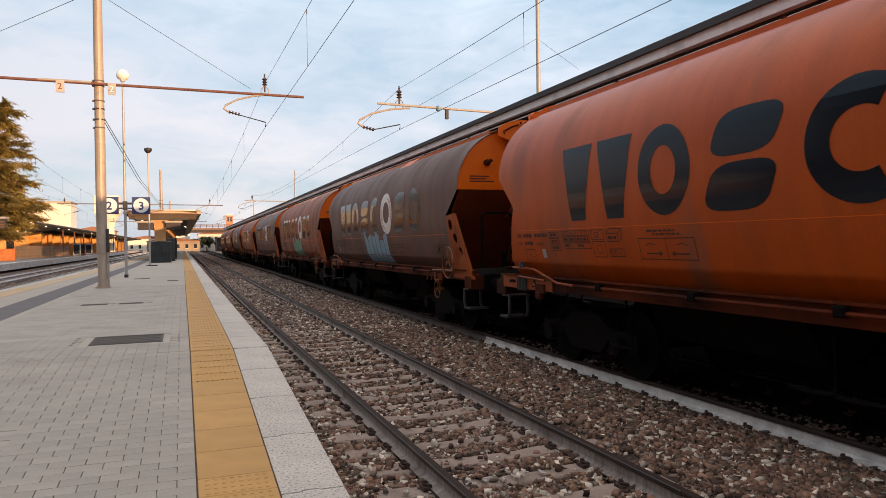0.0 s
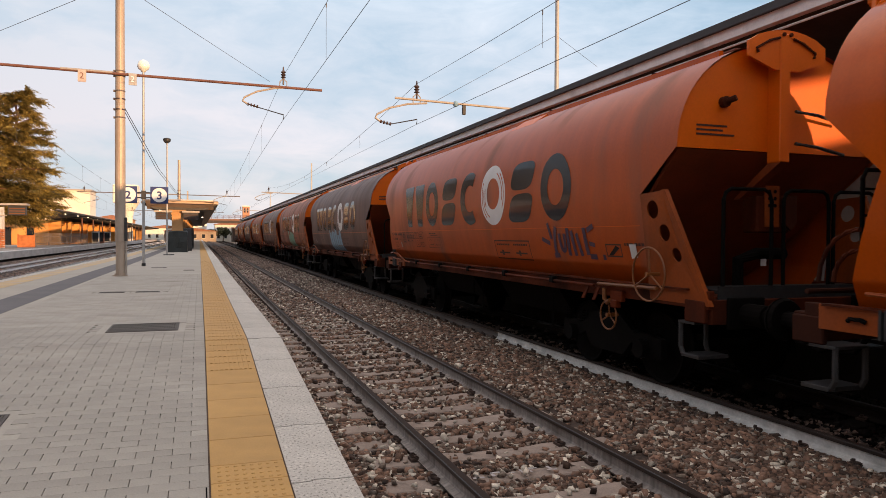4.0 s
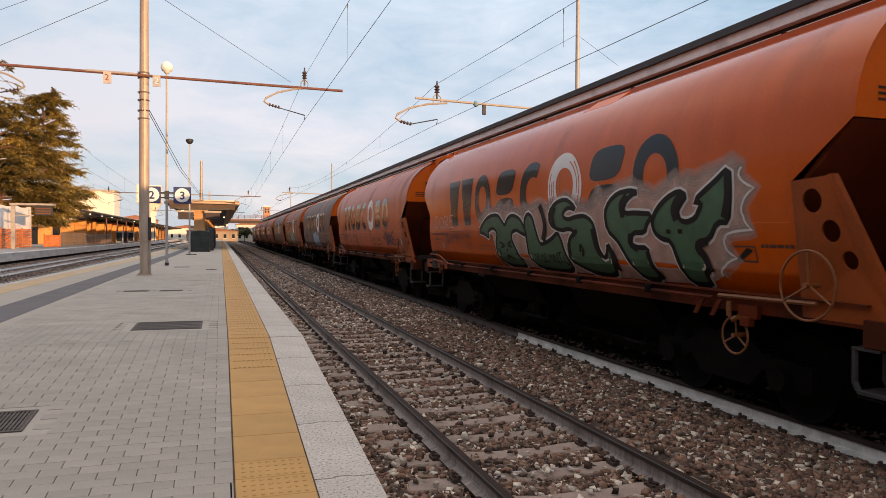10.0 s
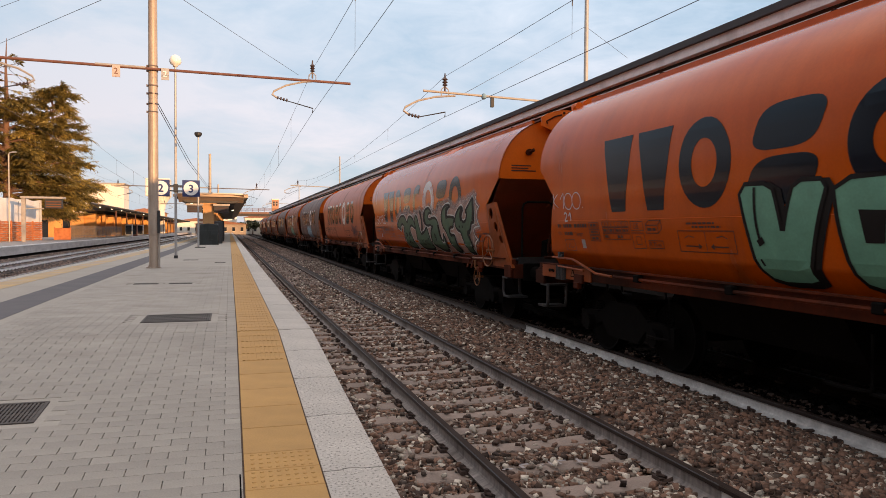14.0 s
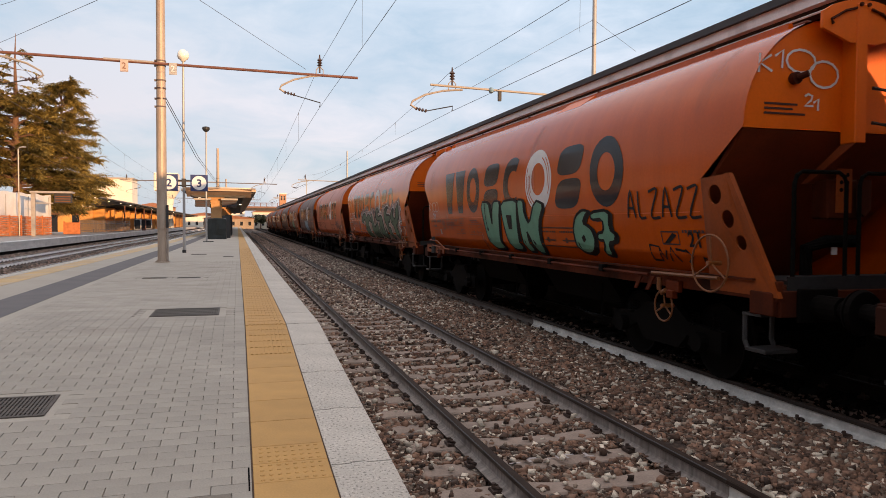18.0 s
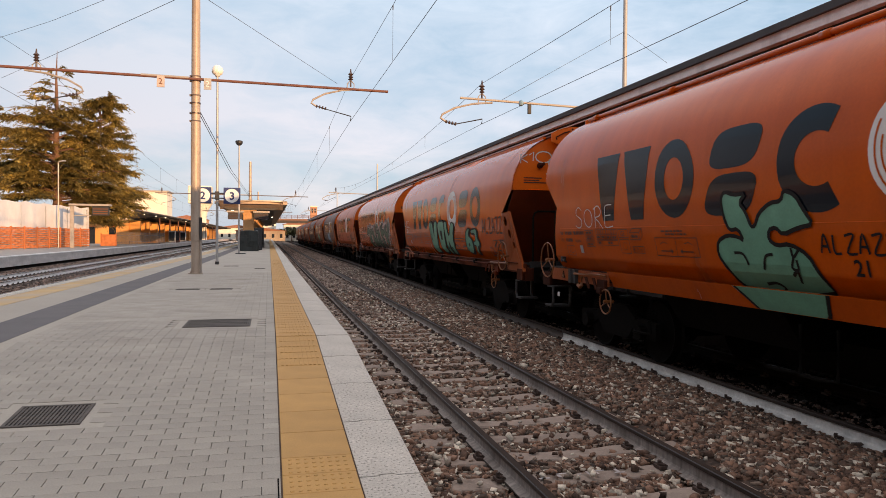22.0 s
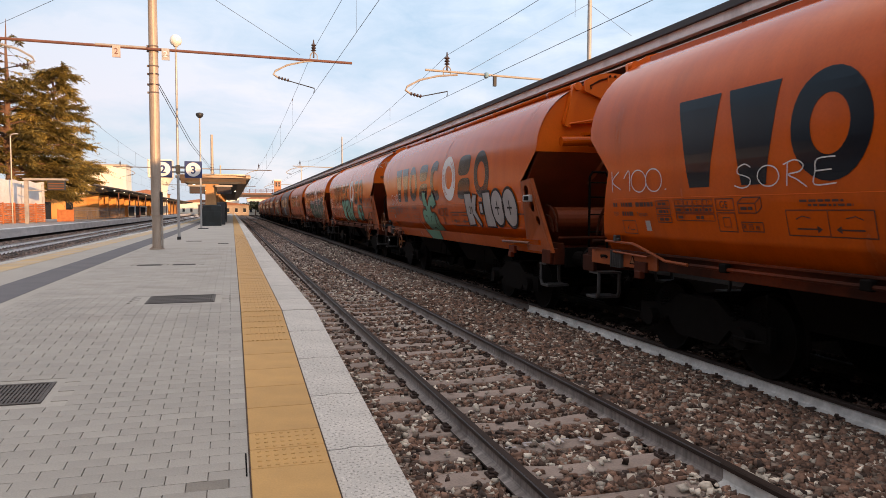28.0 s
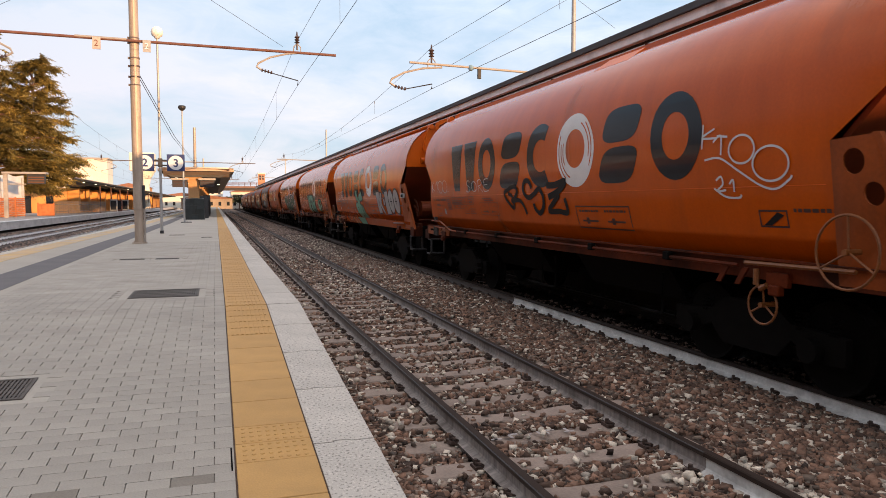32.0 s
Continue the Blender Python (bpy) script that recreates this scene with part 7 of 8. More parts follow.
wt = thing("water_tank", "white square water tank on a flared stem", "water tower")
part("tank", box(bmn(), -21.1, -15.1, 200, 206, 10.4, 15.1, 0.1), M_CREAM, wt)
part("stem", lathe(bmn(), (-17.6, 203, GROUND_Z), [(1.1, 0), (1.0, 6.5), (1.3, 8.6), (2.6, 10.7), (2.6, 10.75)], 14), M_CREAM, wt)

# two unseen blocks, added to cut low sky and its reflection off the train
house("unseen added block that shuts off low sky past the fence", -46, -33, 31, 84, 8.2, M_BLOCKWALL, 2, 3, side=1, roof=1.2)
house("unseen added block that shuts off low sky at the left", -36, -22, -90, 30, 13.0, M_BLOCKWALL, 3, 3, side=1)

# ---- far end: road bridge, brick tower, houses, trees ----
br = thing("road_bridge", "long road bridge with railings across the tracks", "bridge")
M_FARWALL = mat("far_brown_render", (0.11, 0.082, 0.07), 0.9, var=0.35, scale=0.3, fine=3)
M_PALEWALL = mat("far_pale_render", (0.42, 0.35, 0.30), 0.9, var=0.35, scale=0.3, fine=3)
M_BRIDGE = mat("bridge_concrete", (0.24, 0.135, 0.095), 0.85, var=0.25, scale=0.3, fine=3)
part("deck", box(bmn(), -7, 90, 262, 272, 7.1, 8.0), M_BRIDGE, br)
part("abutment", box(bmn(), -9, -5.5, 262.5, 271.5, GROUND_Z, 7.1), M_BRIDGE, br)
part("girder", box(bmn(), -7, 90, 261.7, 262, 6.4, 7.4), M_SOFFIT, br)
for x in range(18, 90, 24):
    part("pier", box(bmn(), x - 0.4, x + 0.4, 264, 270, GROUND_Z, 6.4), M_BRIDGE, br)
for x in range(-6, 90, 2):
    part("railing_post", box(bmn(), x - 0.09, x + 0.09, 262, 262.15, 8.0, 9.3), M_RUSTRED, br)
for z in (8.5, 8.9, 9.25):
    part("railing", box(bmn(), -7, 90, 262, 262.1, z, z + 0.1), M_RUSTRED, br)
tw = thing("brick_tower", "square sunlit brick tower beyond the bridge", "tower")
M_BRICK = mat("sunlit_brick", (0.50, 0.26, 0.15), 0.85, var=0.2, scale=0.6, fine=6)
part("shaft", box(bmn(), 19.6, 22.8, 350, 353.2, GROUND_Z, 16.0), M_BRICK, tw)
part("cornice", box(bmn(), 19.4, 23.0, 349.8, 353.4, 16.0, 16.5), M_CREAM, tw)
for x in (20.2, 21.5):
    part("opening", box(bmn(), x, x + 0.7, 349.95, 350.05, 13.2, 15.2), M_WINDOW, tw)
for args in (("pale rendered house far beyond the bridge", 6, 17, 300, 312, 6.5, M_CREAM, 2, 4), ("pale plastered house far beyond the bridge", -8, 3, 320, 332, 8.0, M_CREAM, 3, 4),
             ("pale low house far behind the station", -22, -6, 330, 345, 5.2, M_CREAM, 1, 5), ("cream house beyond the goods tracks", 28, 44, 300, 314, 9.0, M_CREAM, 3, 5), ("ochre house behind the station", -34, -22, 262, 280, 7.4, M_OCHRE, 2, 4),
             ("low pale grey shed under the road bridge", -12, 6, 276, 284, 3.6, M_PALEWALL, 1, 6), ("low dark brick depot beyond the bridge", 12, 34, 276, 290, 4.6, M_FARWALL, 1, 7)):
    house(*args)


# ---- the cedar and far trees ----
M_NEEDLE = mat("cedar_needles", (0.33, 0.24, 0.058), 0.75, var=0.35, scale=0.5, fine=6, col2=(0.11, 0.09, 0.025), island=0.6)
M_LEAF = mat("far_foliage", (0.09, 0.085, 0.03), 0.8, var=0.4, scale=0.5, fine=4, island=0.4)
M_BARK = mat("bark", (0.20, 0.11, 0.07), 0.9, var=0.35, scale=2, fine=14, bump=0.5)


def sprays(rng, base, heading, length, droop, width, verts, faces):
    """One spray of needles: a twig that arches over, with hanging side shoots, each a thin lance."""
    n = 11
    right = np.array([-heading[1], heading[0], 0.0])
    for i in range(n):
        u = (i + 0.6) / n
        p = base + heading * length * u + np.array([0, 0, -droop * u * u * length])
        for s in (-1, 1):
            l = width * (1 - 0.6 * u) * rng.uniform(0.6, 1.3)
            hang = rng.uniform(-0.15, 1.15)
            q = p + right * s * l * (1 - 0.35 * hang) + heading * l * 0.55 + np.array([0, 0, -hang * l])
            t = heading * 0.056 * (1.3 - u)
            c = p * 0.4 + q * 0.6
            k = len(verts)
            verts += [tuple(p - t), tuple(p + t), tuple(c + t * 1.2), tuple(q), tuple(c - t * 1.2)]
            faces.append((k, k + 1, k + 2, k + 3, k + 4))


def cedar(x, y, z0):
    rng = np.random.RandomState(11)
    t = thing("cedar_tree", "tall cedar with drooping tiers and a bare sparse top", "tree", pose(x, y, z0))
    part("trunk", tube(bmn(), [(0, 0, 0), (0.1, 0, 5), (-0.05, 0, 10), (0.05, 0, 15), (0, 0, 18.5), (0.1, 0, 21.6)], [0.55, 0.45, 0.36, 0.22, 0.11, 0.02], 10), M_BARK, t)
    verts, faces = [], []
    def limb(h, az, L, rise, dense, thick, at=(0.0, 0.0)):
        hd = np.array([math.cos(az), math.sin(az), 0.0])
        pts = []
        for k in range(6):
            u = k / 5
            pts.append(np.array([at[0], at[1], h]) + hd * L * u + np.array([0, 0, rise * math.sin(u * 2.2) - 0.10 * L * u * u]))
        part("limb", tube(bmn(), [tuple(p) for p in pts], [thick * (1 - 0.8 * k / 5) for k in range(6)], 6), M_BARK, t)
        for k in range(int(dense)):
            u = rng.uniform(0.22, 1.0)
            j = min(4, int(u * 5))
            p = pts[j] + (pts[j + 1] - pts[j]) * (u * 5 - j)
            a2 = az + rng.uniform(-1.25, 1.25) * (1.1 - 0.5 * u)
            h2 = np.array([math.cos(a2), math.sin(a2), rng.uniform(-0.15, 0.55)])
            sprays(rng, p + np.array([0, 0, rng.uniform(-0.12, 0.12)]), h2, rng.uniform(0.8, 2.1) * (0.7 + 0.3 * L / 8), rng.uniform(0.1, 0.8), rng.uniform(0.26, 0.55), verts, faces)
    for tier in range(11):                            # tiers of level boughs with gaps between
        h0 = 5.2 + 0.86 * tier
        R = 7.6 * (1 - 0.55 * (tier / 10) ** 1.6)
        for k in range(8 if tier < 7 else 7):
            L = max(1.6, R * rng.uniform(0.5, 1.1))
            limb(h0 + rng.uniform(-0.75, 0.75), k * 0.80 + tier * 0.55 + rng.uniform(-0.4, 0.4), L, rng.uniform(0.2, 1.5), 7 + 7.5 * L, 0.06 + 0.014 * L)
    for h in (14.3, 15.2, 16.2, 17.0, 17.8, 18.6, 19.4):          # thin, nearly bare top
        for k in range(4):
            az = rng.uniform(0, 6.28)
            L = rng.uniform(1.6, 3.4) * (1.2 - (h - 16) / 5)
            limb(h, az, L * (1.35 if h < 16 else 1.0), rng.uniform(0.1, 0.5), 9 if h < 16 else 5 if h < 17.5 else 2, 0.04)
    # the second leader, with tiers of its own
    sx, sy = 4.3, 0.5
    part("limb", tube(bmn(), [(0, 0, 7.5), (2.4, 0.2, 9.6), (4.1, 0.4, 11.5), (4.4, 0.5, 13.8), (sx, sy, 16.6)], [0.27, 0.22, 0.17, 0.11, 0.03], 8), M_BARK, t)
    for tier in range(9):
        h0 = 7.6 + 1.02 * tier
        R = 3.6 * (1 - 0.62 * tier / 8)
        for k in range(6):
            az = k * 1.07 + tier * 0.7 + rng.uniform(-0.4, 0.4)
            L = max(0.8, R * rng.uniform(0.5, 1.2)) * (1.15 if math.cos(az) > 0.3 else 0.85)
            limb(h0 + rng.uniform(-0.3, 0.3), az, L, rng.uniform(0.3, 1.6), 8 + 10 * L, 0.04 + 0.014 * L, (sx - 0.12 * max(0, 13 - h0), sy))
    for k in range(15):                               # low boughs that hang to one side
        limb(4.3 + 2.9 * rng.uniform(), rng.uniform(-0.7, 0.4), rng.uniform(5.5, 9.0), rng.uniform(0.0, 0.8), 70, 0.14)
    for k in range(14):                               # long level boughs on the other side
        limb(7.5 + 6.0 * rng.uniform(), math.pi + rng.uniform(-0.6, 0.6), rng.uniform(5.5, 8.5), rng.uniform(0.0, 1.0), 65, 0.12)
    for k in range(12):                               # lowest boughs, hanging close to the canopy
        limb(2.9 + 1.6 * rng.uniform(), rng.uniform(-0.75, 0.1), rng.uniform(4.0, 7.4), rng.uniform(-0.4, 0.3), 55, 0.10)
    cr = raw("crown", verts, faces, M_NEEDLE, t)
    tagged(cr, "olive needles lit gold by the low sun")
    return t


cedar(-22.8, 86.0, 0.4)


def round_tree(x, y, h, r, seed, label):
    rng = np.random.RandomState(seed)
    t = thing("far_tree", label, "tree", pose(x, y, GROUND_Z))
    part("trunk", tube(bmn(), [(0, 0, 0), (0.1, 0, h * 0.4), (0, 0.1, h * 0.7)], [0.25, 0.18, 0.06], 7), M_BARK, t)
    verts, faces = [], []
    for k in range(900):
        d = rng.normal(size=3)
        d /= np.linalg.norm(d)
        rr = r * rng.uniform(0.35, 1.0) ** 0.5 * (0.8 + 0.25 * math.sin(3 * d[0] + 5 * d[1] + seed))
        c = np.array([0, 0, h * 0.66]) + d * rr * np.array([1, 1, 0.62 * h / (2 * r)])
        a, b = rng.normal(size=3), rng.normal(size=3)
        a, b = a / np.linalg.norm(a) * 0.35, b / np.linalg.norm(b) * 0.35
        i = len(verts)
        verts += [tuple(c - a), tuple(c + b), tuple(c + a), tuple(c - b)]
        faces.append((i, i + 1, i + 2, i + 3))
    raw("crown", verts, faces, M_LEAF, t)


for i, (x, y, h, r) in enumerate(((4, 285, 5, 3.0), (9, 295, 6, 3.4), (20, 290, 6.5, 3.6), (14, 282, 4.5, 2.6), (34, 280, 7, 4), (-4, 300, 6, 3), (-45, 110, 11, 5), (-40, 70, 9, 4.5))):
    round_tree(x, y, h, r, 20 + i, "dark leafy tree in the distance")


# ---- drains and covers in the paving ----
def py_matrix(x, y):
    """Pose that lies flat on the platform at that place."""
    tilt = math.degrees(math.atan(0.075)) if 2.97 < y < 9.5 else 0.0
    return pose(x, y, pz(y), tilt, 0, 0)


GRATES = [(-0.724, 11.02, 0.93, 0.90), (-1.79, 6.56, 0.59, 0.55), (-1.89, 18.0, 0.54, 0.30), (-1.12, 18.0, 0.52, 0.30), (-1.55, 31.4, 0.6, 0.35), (-0.35, 29.0, 0.4, 0.3)]
for i, (x, y, wx, wy) in enumerate(GRATES):
    g = thing("drain_grate", "dark cast iron drain grate set in the paving" if i < 2 else "narrow dark drain cover in the paving", "drain", py_matrix(x, y), group="drain grates")
    bm = bmn()
    for x0, x1, y0, y1 in ((-wx / 2, wx / 2, -wy / 2, -wy / 2 + 0.03), (-wx / 2, wx / 2, wy / 2 - 0.03, wy / 2), (-wx / 2, -wx / 2 + 0.03, -wy / 2 + 0.03, wy / 2 - 0.03), (wx / 2 - 0.03, wx / 2, -wy / 2 + 0.03, wy / 2 - 0.03)):
        box(bm, x0, x1, y0, y1, -0.045, 0.006)
    part("frame", bm, M_GRATE, g)
    SU = 0.2 if i < 2 else 0.1
    bm = bmn()
    for x0, x1, y0, y1 in ((-wx / 2 - SU, wx / 2 + SU, -wy / 2 - 0.12, -wy / 2), (-wx / 2 - SU, wx / 2 + SU, wy / 2, wy / 2 + 0.12), (-wx / 2 - SU, -wx / 2, -wy / 2, wy / 2), (wx / 2, wx / 2 + SU, -wy / 2, wy / 2)):
        box(bm, x0, x1, y0, y1, -0.04, -0.0045)
    part("surround", bm, M_PAVED, g)
    part("pit", box(bmn(), -wx / 2 + 0.03, wx / 2 - 0.03, -wy / 2 + 0.03, wy / 2 - 0.03, -0.05, -0.035), M_BLACK, g)
    nb = max(6, int(wx / 0.034))
    bar = bpy.data.meshes.new("bar")
    bm = bmn()
    box(bm, -0.009, 0.009, -wy / 2 + 0.03, wy / 2 - 0.03, -0.034, 0.003)
    bm.to_mesh(bar)
    bm.free()
    bar.materials.append(M_GRATE)
    for k in range(nb):
        piece("bar", bar, pose(-wx / 2 + 0.03 + (k + 0.5) * (wx - 0.06) / nb, 0, 0), g)
    for k in range(2 if i > 1 else 4):
        part("cross_bar", box(bmn(), -wx / 2 + 0.03, wx / 2 - 0.03, -wy / 2 + (k + 1) * wy / (5 if i < 2 else 3) - 0.006, -wy / 2 + (k + 1) * wy / (5 if i < 2 else 3) + 0.006, -0.033, 0.001), M_GRATE, g)

# ---- paving stones ----
rnd = random.Random(3)
PL, PW = 0.253, 0.1265


def block_mesh(name, lx, ly, h, material, bev=0.004):
    me = bpy.data.meshes.new(name)
    bm = bmn()
    a, b = lx / 2, ly / 2
    lo = [bm.verts.new(v) for v in ((-a, -b, -h), (a, -b, -h), (a, b, -h), (-a, b, -h))]
    md = [bm.verts.new(v) for v in ((-a, -b, -bev), (a, -b, -bev), (a, b, -bev), (-a, b, -bev))]
    hi = [bm.verts.new(v) for v in ((-a + bev, -b + bev, 0), (a - bev, -b + bev, 0), (a - bev, b - bev, 0), (-a + bev, b - bev, 0))]
    for u, v in ((lo, md), (md, hi)):
        for k in range(4):
            bm.faces.new((u[k], u[(k + 1) % 4], v[(k + 1) % 4], v[k]))
    bm.faces.new(hi)
    bm.to_mesh(me)
    bm.free()
    me.materials.append(material)
    return me


def tilt_of(y):
    return math.atan(0.075) if 2.97 < y < 9.5 else 0.0


def join_blocks(name, mesh, mats, material, parent, label):
    """Many poses of one small mesh as one object of kind stuff."""
    co = np.array([v.co[:] for v in mesh.vertices])
    fs = [tuple(p.vertices) for p in mesh.polygons]
    n = len(co)
    verts, faces = [], []
    for i, m in enumerate(mats):
        r = np.array(m.to_3x3())
        verts.append(co @ r.T + np.array(m.translation))
        faces += [tuple(j + i * n for j in f) for f in fs]
    ob = raw(name, np.concatenate(verts).tolist(), faces, material, parent)
    return tagged(ob, label, kind="stuff")


paver = block_mesh("paver", PL - 0.006, PW - 0.0012, 0.03, M_PAVER, 0.0012)
paver_far = block_mesh("paver", PL - 0.004, PW - 0.0006, 0.03, M_PAVER, 0.0008)
half = block_mesh("paver", PL / 2 - 0.006, PW - 0.0012, 0.03, M_PAVER, 0.0012)
near_blocks, far_blocks, far_half, stained = 0, [], [], []
rows_n = int((26.0 - 2.9) / PW)
back = 62                                         # rows that run on behind
for r in range(-back, rows_n):
    y = 2.9 + (r + 0.5) * PW
    shift = 0 if r % 2 else PL / 2
    for c in range(-1, 13):
        x = PX0 + PL / 2 + c * PL + shift
        x0, x1 = x - PL / 2, x + PL / 2
        if x1 > PX1 + 0.001 and x0 < PX1 - 0.03:
            use, x = half, x - PL / 4
        elif x0 < PX0 - 0.001 and x1 > PX0 + 0.03:
            use, x = half, x + PL / 4
        elif x0 < PX0 - 0.001 or x1 > PX1 + 0.001:
            continue
        else:
            use = paver
        if any(abs(x - g[0]) < g[2] / 2 + PL * 0.48 and abs(y - g[1]) < g[3] / 2 + 0.05 for g in GRATES):
            continue
        wob = 1.2 if y < 4.9 else 0.75 if y < 6.5 else 0.35      # settled most where the ramp begins
        m = pose(x, y, pz(y) + rnd.uniform(-0.0012, 0.0012) * wob, math.degrees(tilt_of(y)) + rnd.uniform(-0.3, 0.3) * wob, rnd.uniform(-0.3, 0.3) * wob, rnd.uniform(-0.25, 0.25))
        if use is paver and 2.9 < y < 4.6 and x > -2.0 and rnd.random() < 0.26 - 0.13 * max(0.0, y - 3.6):
            stained.append(m)
        elif use is paver and 4.0 < y < 7.0 and near_blocks < 290:
            near_blocks += 1
            piece("paver", paver, m, platform)
        else:
            (far_blocks if use is paver else far_half).append(m)
join_blocks("pavers", paver_far, [m for m in far_blocks if m.translation.y >= 11.5], M_PAVER, platform, "pale grey concrete paving blocks further along")
join_blocks("pavers", paver, [m for m in far_blocks if m.translation.y < 11.5], M_PAVER, platform, "pale grey concrete paving blocks in running bond")
join_blocks("stained_pavers", paver, stained, M_PAVER_STAINED, platform, "darker stained paving blocks at the foot of the ramp")
join_blocks("paver_halves", half, far_half, M_PAVER, platform, "pale grey half paving blocks at the edges")

# yellow strip: grooved tiles further on, plain worn ones near the foot of the ramp, two rows of studs
YX0, YX1 = 0.095, 0.605
def ymesh(name, ly, ridges, studs):
    me = block_mesh(name, YX1 - YX0, ly - 0.004, 0.04, M_YELLOW, 0.004)
    bm = bmn()
    bm.from_mesh(me)
    wx = (YX1 - YX0) / 2 - 0.03
    if ridges:
        for k in range(9):
            x = -wx + 2 * wx * (k + 0.5) / 9
            box(bm, x - 0.014, x + 0.014, -ly / 2 + 0.012, ly / 2 - 0.012, -0.002, 0.006)
    if studs:
        for i in range(8):
            for j in range(4):
                x, y = -wx + 2 * wx * (i + 0.5) / 8, -ly / 2 + ly * (j + 0.5) / 4
                lathe(bm, (x, y, -0.001), [(0.016, 0), (0.011, 0.006)], 8)
    bm.to_mesh(me)
    bm.free()
    return me


y_ridge, y_stud, y_plain = ymesh("tactile_tile", 0.30, True, False), ymesh("tactile_tile", 0.31, False, True), ymesh("yellow_slab", 0.53, False, False)
y = 3.06
rows_y = []
while y < 40:
    if y < 4.6 or 5.2 < y < 7.8:
        me, l = y_plain, 0.53
    elif y <= 5.2:
        me, l = y_stud, 0.31
    else:
        me, l = y_ridge, 0.30
    yc = y + l / 2
    piece(me.name.split(".")[0], me, pose((YX0 + YX1) / 2, yc, pz(yc) + rnd.uniform(-0.001, 0.001), math.degrees(tilt_of(yc)), 0, 0), platform)
    y += l
# kerb stones with a toothed joint
def kerb_mesh(l):
    me = bpy.data.meshes.new("kerb_stone")
    bm = bmn()
    a, b, g = 0.215, l / 2, 0.005
    tooth = [(-a, 0), (-0.09, 0.0), (-0.06, 0.022), (0.02, 0.022), (0.05, 0.0), (a, 0.0)]
    pts = [(x, -b + d + g) for x, d in tooth] + [(x, b + d - g) for x, d in tooth[::-1]]
    prism(bm, pts, "z", -0.30, 0.0)
    top = [f for f in bm.faces if all(v.co.z > -0.01 for v in f.verts)]
    bmesh.ops.bevel(bm, geom=list({e for f in top for e in f.edges if e.verts[0].co.x > 0.2 and e.verts[1].co.x > 0.2}), offset=0.012, segments=2, affect="EDGES")
    bm.to_mesh(me)
    bm.free()
    me.materials.append(M_KERB)
    return me


kerb_short, kerb_long = kerb_mesh(1.15), kerb_mesh(2.0)
y = 2.54 - 1.15 * 7
while y < 40:
    me, l = (kerb_short, 1.15) if y < 8.6 else (kerb_long, 2.0)
    yc = y + l / 2
    if yc - l / 2 < 9.5 < yc + l / 2:
        me, l = kerb_short, 1.15
        yc = y + l / 2
    piece("kerb_stone", me, pose(0.83, yc, pz(yc) - 0.001, math.degrees(tilt_of(yc)), 0, 0), platform)
    y += l
strip("kerb", 0.615, 1.045, Y0, 2.53 - 1.15 * 7, 0.0, M_KERB, 0.3)
strip("yellow_line", YX0, YX1, Y0, 3.05, -0.002, M_YELLOW)

# ---- sleepers and fastenings ----
def sleeper_mesh():
    me = bpy.data.meshes.new("sleeper")
    bm = bmn()
    secs = []
    for x, w, z in ((-1.27, 0.13, -0.185), (-1.2, 0.14, -0.175), (-0.5, 0.135, -0.178), (-0.3, 0.12, -0.192), (0.3, 0.12, -0.192), (0.5, 0.135, -0.178), (1.2, 0.14, -0.175), (1.27, 0.13, -0.185)):
        secs.append([bm.verts.new(v) for v in ((x, -w - 0.02, -0.34), (x, -w, z - 0.015), (x, -w + 0.015, z), (x, w - 0.015, z), (x, w, z - 0.015), (x, w + 0.02, -0.34))])
    for u, v in zip(secs, secs[1:]):
        for k in range(5):
            bm.faces.new((u[k], u[k + 1], v[k + 1], v[k]))
    bm.faces.new(secs[0])
    bm.faces.new(secs[-1][::-1])
    bm.to_mesh(me)
    bm.free()
    me.materials.append(M_SLEEPER)
    return me


def clip_mesh():
    me = bpy.data.meshes.new("rail_clip")
    bm = bmn()
    for s in (-1, 1):
        box(bm, s * 0.10 - 0.035, s * 0.10 + 0.035, -0.06, 0.06, -0.178, -0.150)
        tube(bm, [(s * 0.11, 0, -0.15), (s * 0.11, 0, -0.105)], 0.018, 6)
        tube(bm, [(s * 0.06, -0.04, -0.148), (s * 0.085, -0.045, -0.135), (s * 0.12, 0.0, -0.13), (s * 0.085, 0.045, -0.135), (s * 0.06, 0.04, -0.148)], 0.012, 5)
    bm.to_mesh(me)
    bm.free()
    me.materials.append(M_CLIP)
    return me


# sleepers below the train carry its shade in their colour
M_SLEEPER_SHADE = mat("oily_sleeper", (0.014, 0.011, 0.009), 0.9, var=0.4, scale=4, spec=0.05)
SLP, CLP = sleeper_mesh(), clip_mesh()
sl = thing("sleepers", "weathered concrete sleepers half sunk in ballast", "sleepers", kind="structure")
rnd = random.Random(5)
far_s, far_c, train_s = [], [], []
for k in range(-18, 250):
    y = 2.6 + 0.6 * k
    m = pose(NEAR_X + rnd.uniform(-0.02, 0.02), y, rnd.uniform(-0.012, 0.0), 0, rnd.uniform(-0.4, 0.4), rnd.uniform(-1, 1))
    if y < 45:
        piece("sleeper", SLP, m, sl)
    else:
        far_s.append(m)
    for sgn in (-1, 1):
        c = pose(NEAR_X + sgn * G, y, 0)
        if y < 20:
            piece("rail_clip", CLP, c, sl)
        else:
            far_c.append(c)
for k in range(-18, 95):
    y = 3.0 + 0.6 * k
    cx = TRAIN_X + TRAIN_SLOPE * y
    train_s.append(pose(cx, y, -0.012))
    for sgn in (-1, 1):
        c = pose(cx + sgn * G, y, 0)
        if sgn < 0 and y < 16:
            piece("rail_clip", CLP, c, sl)
        else:
            far_c.append(c)
old_s = []
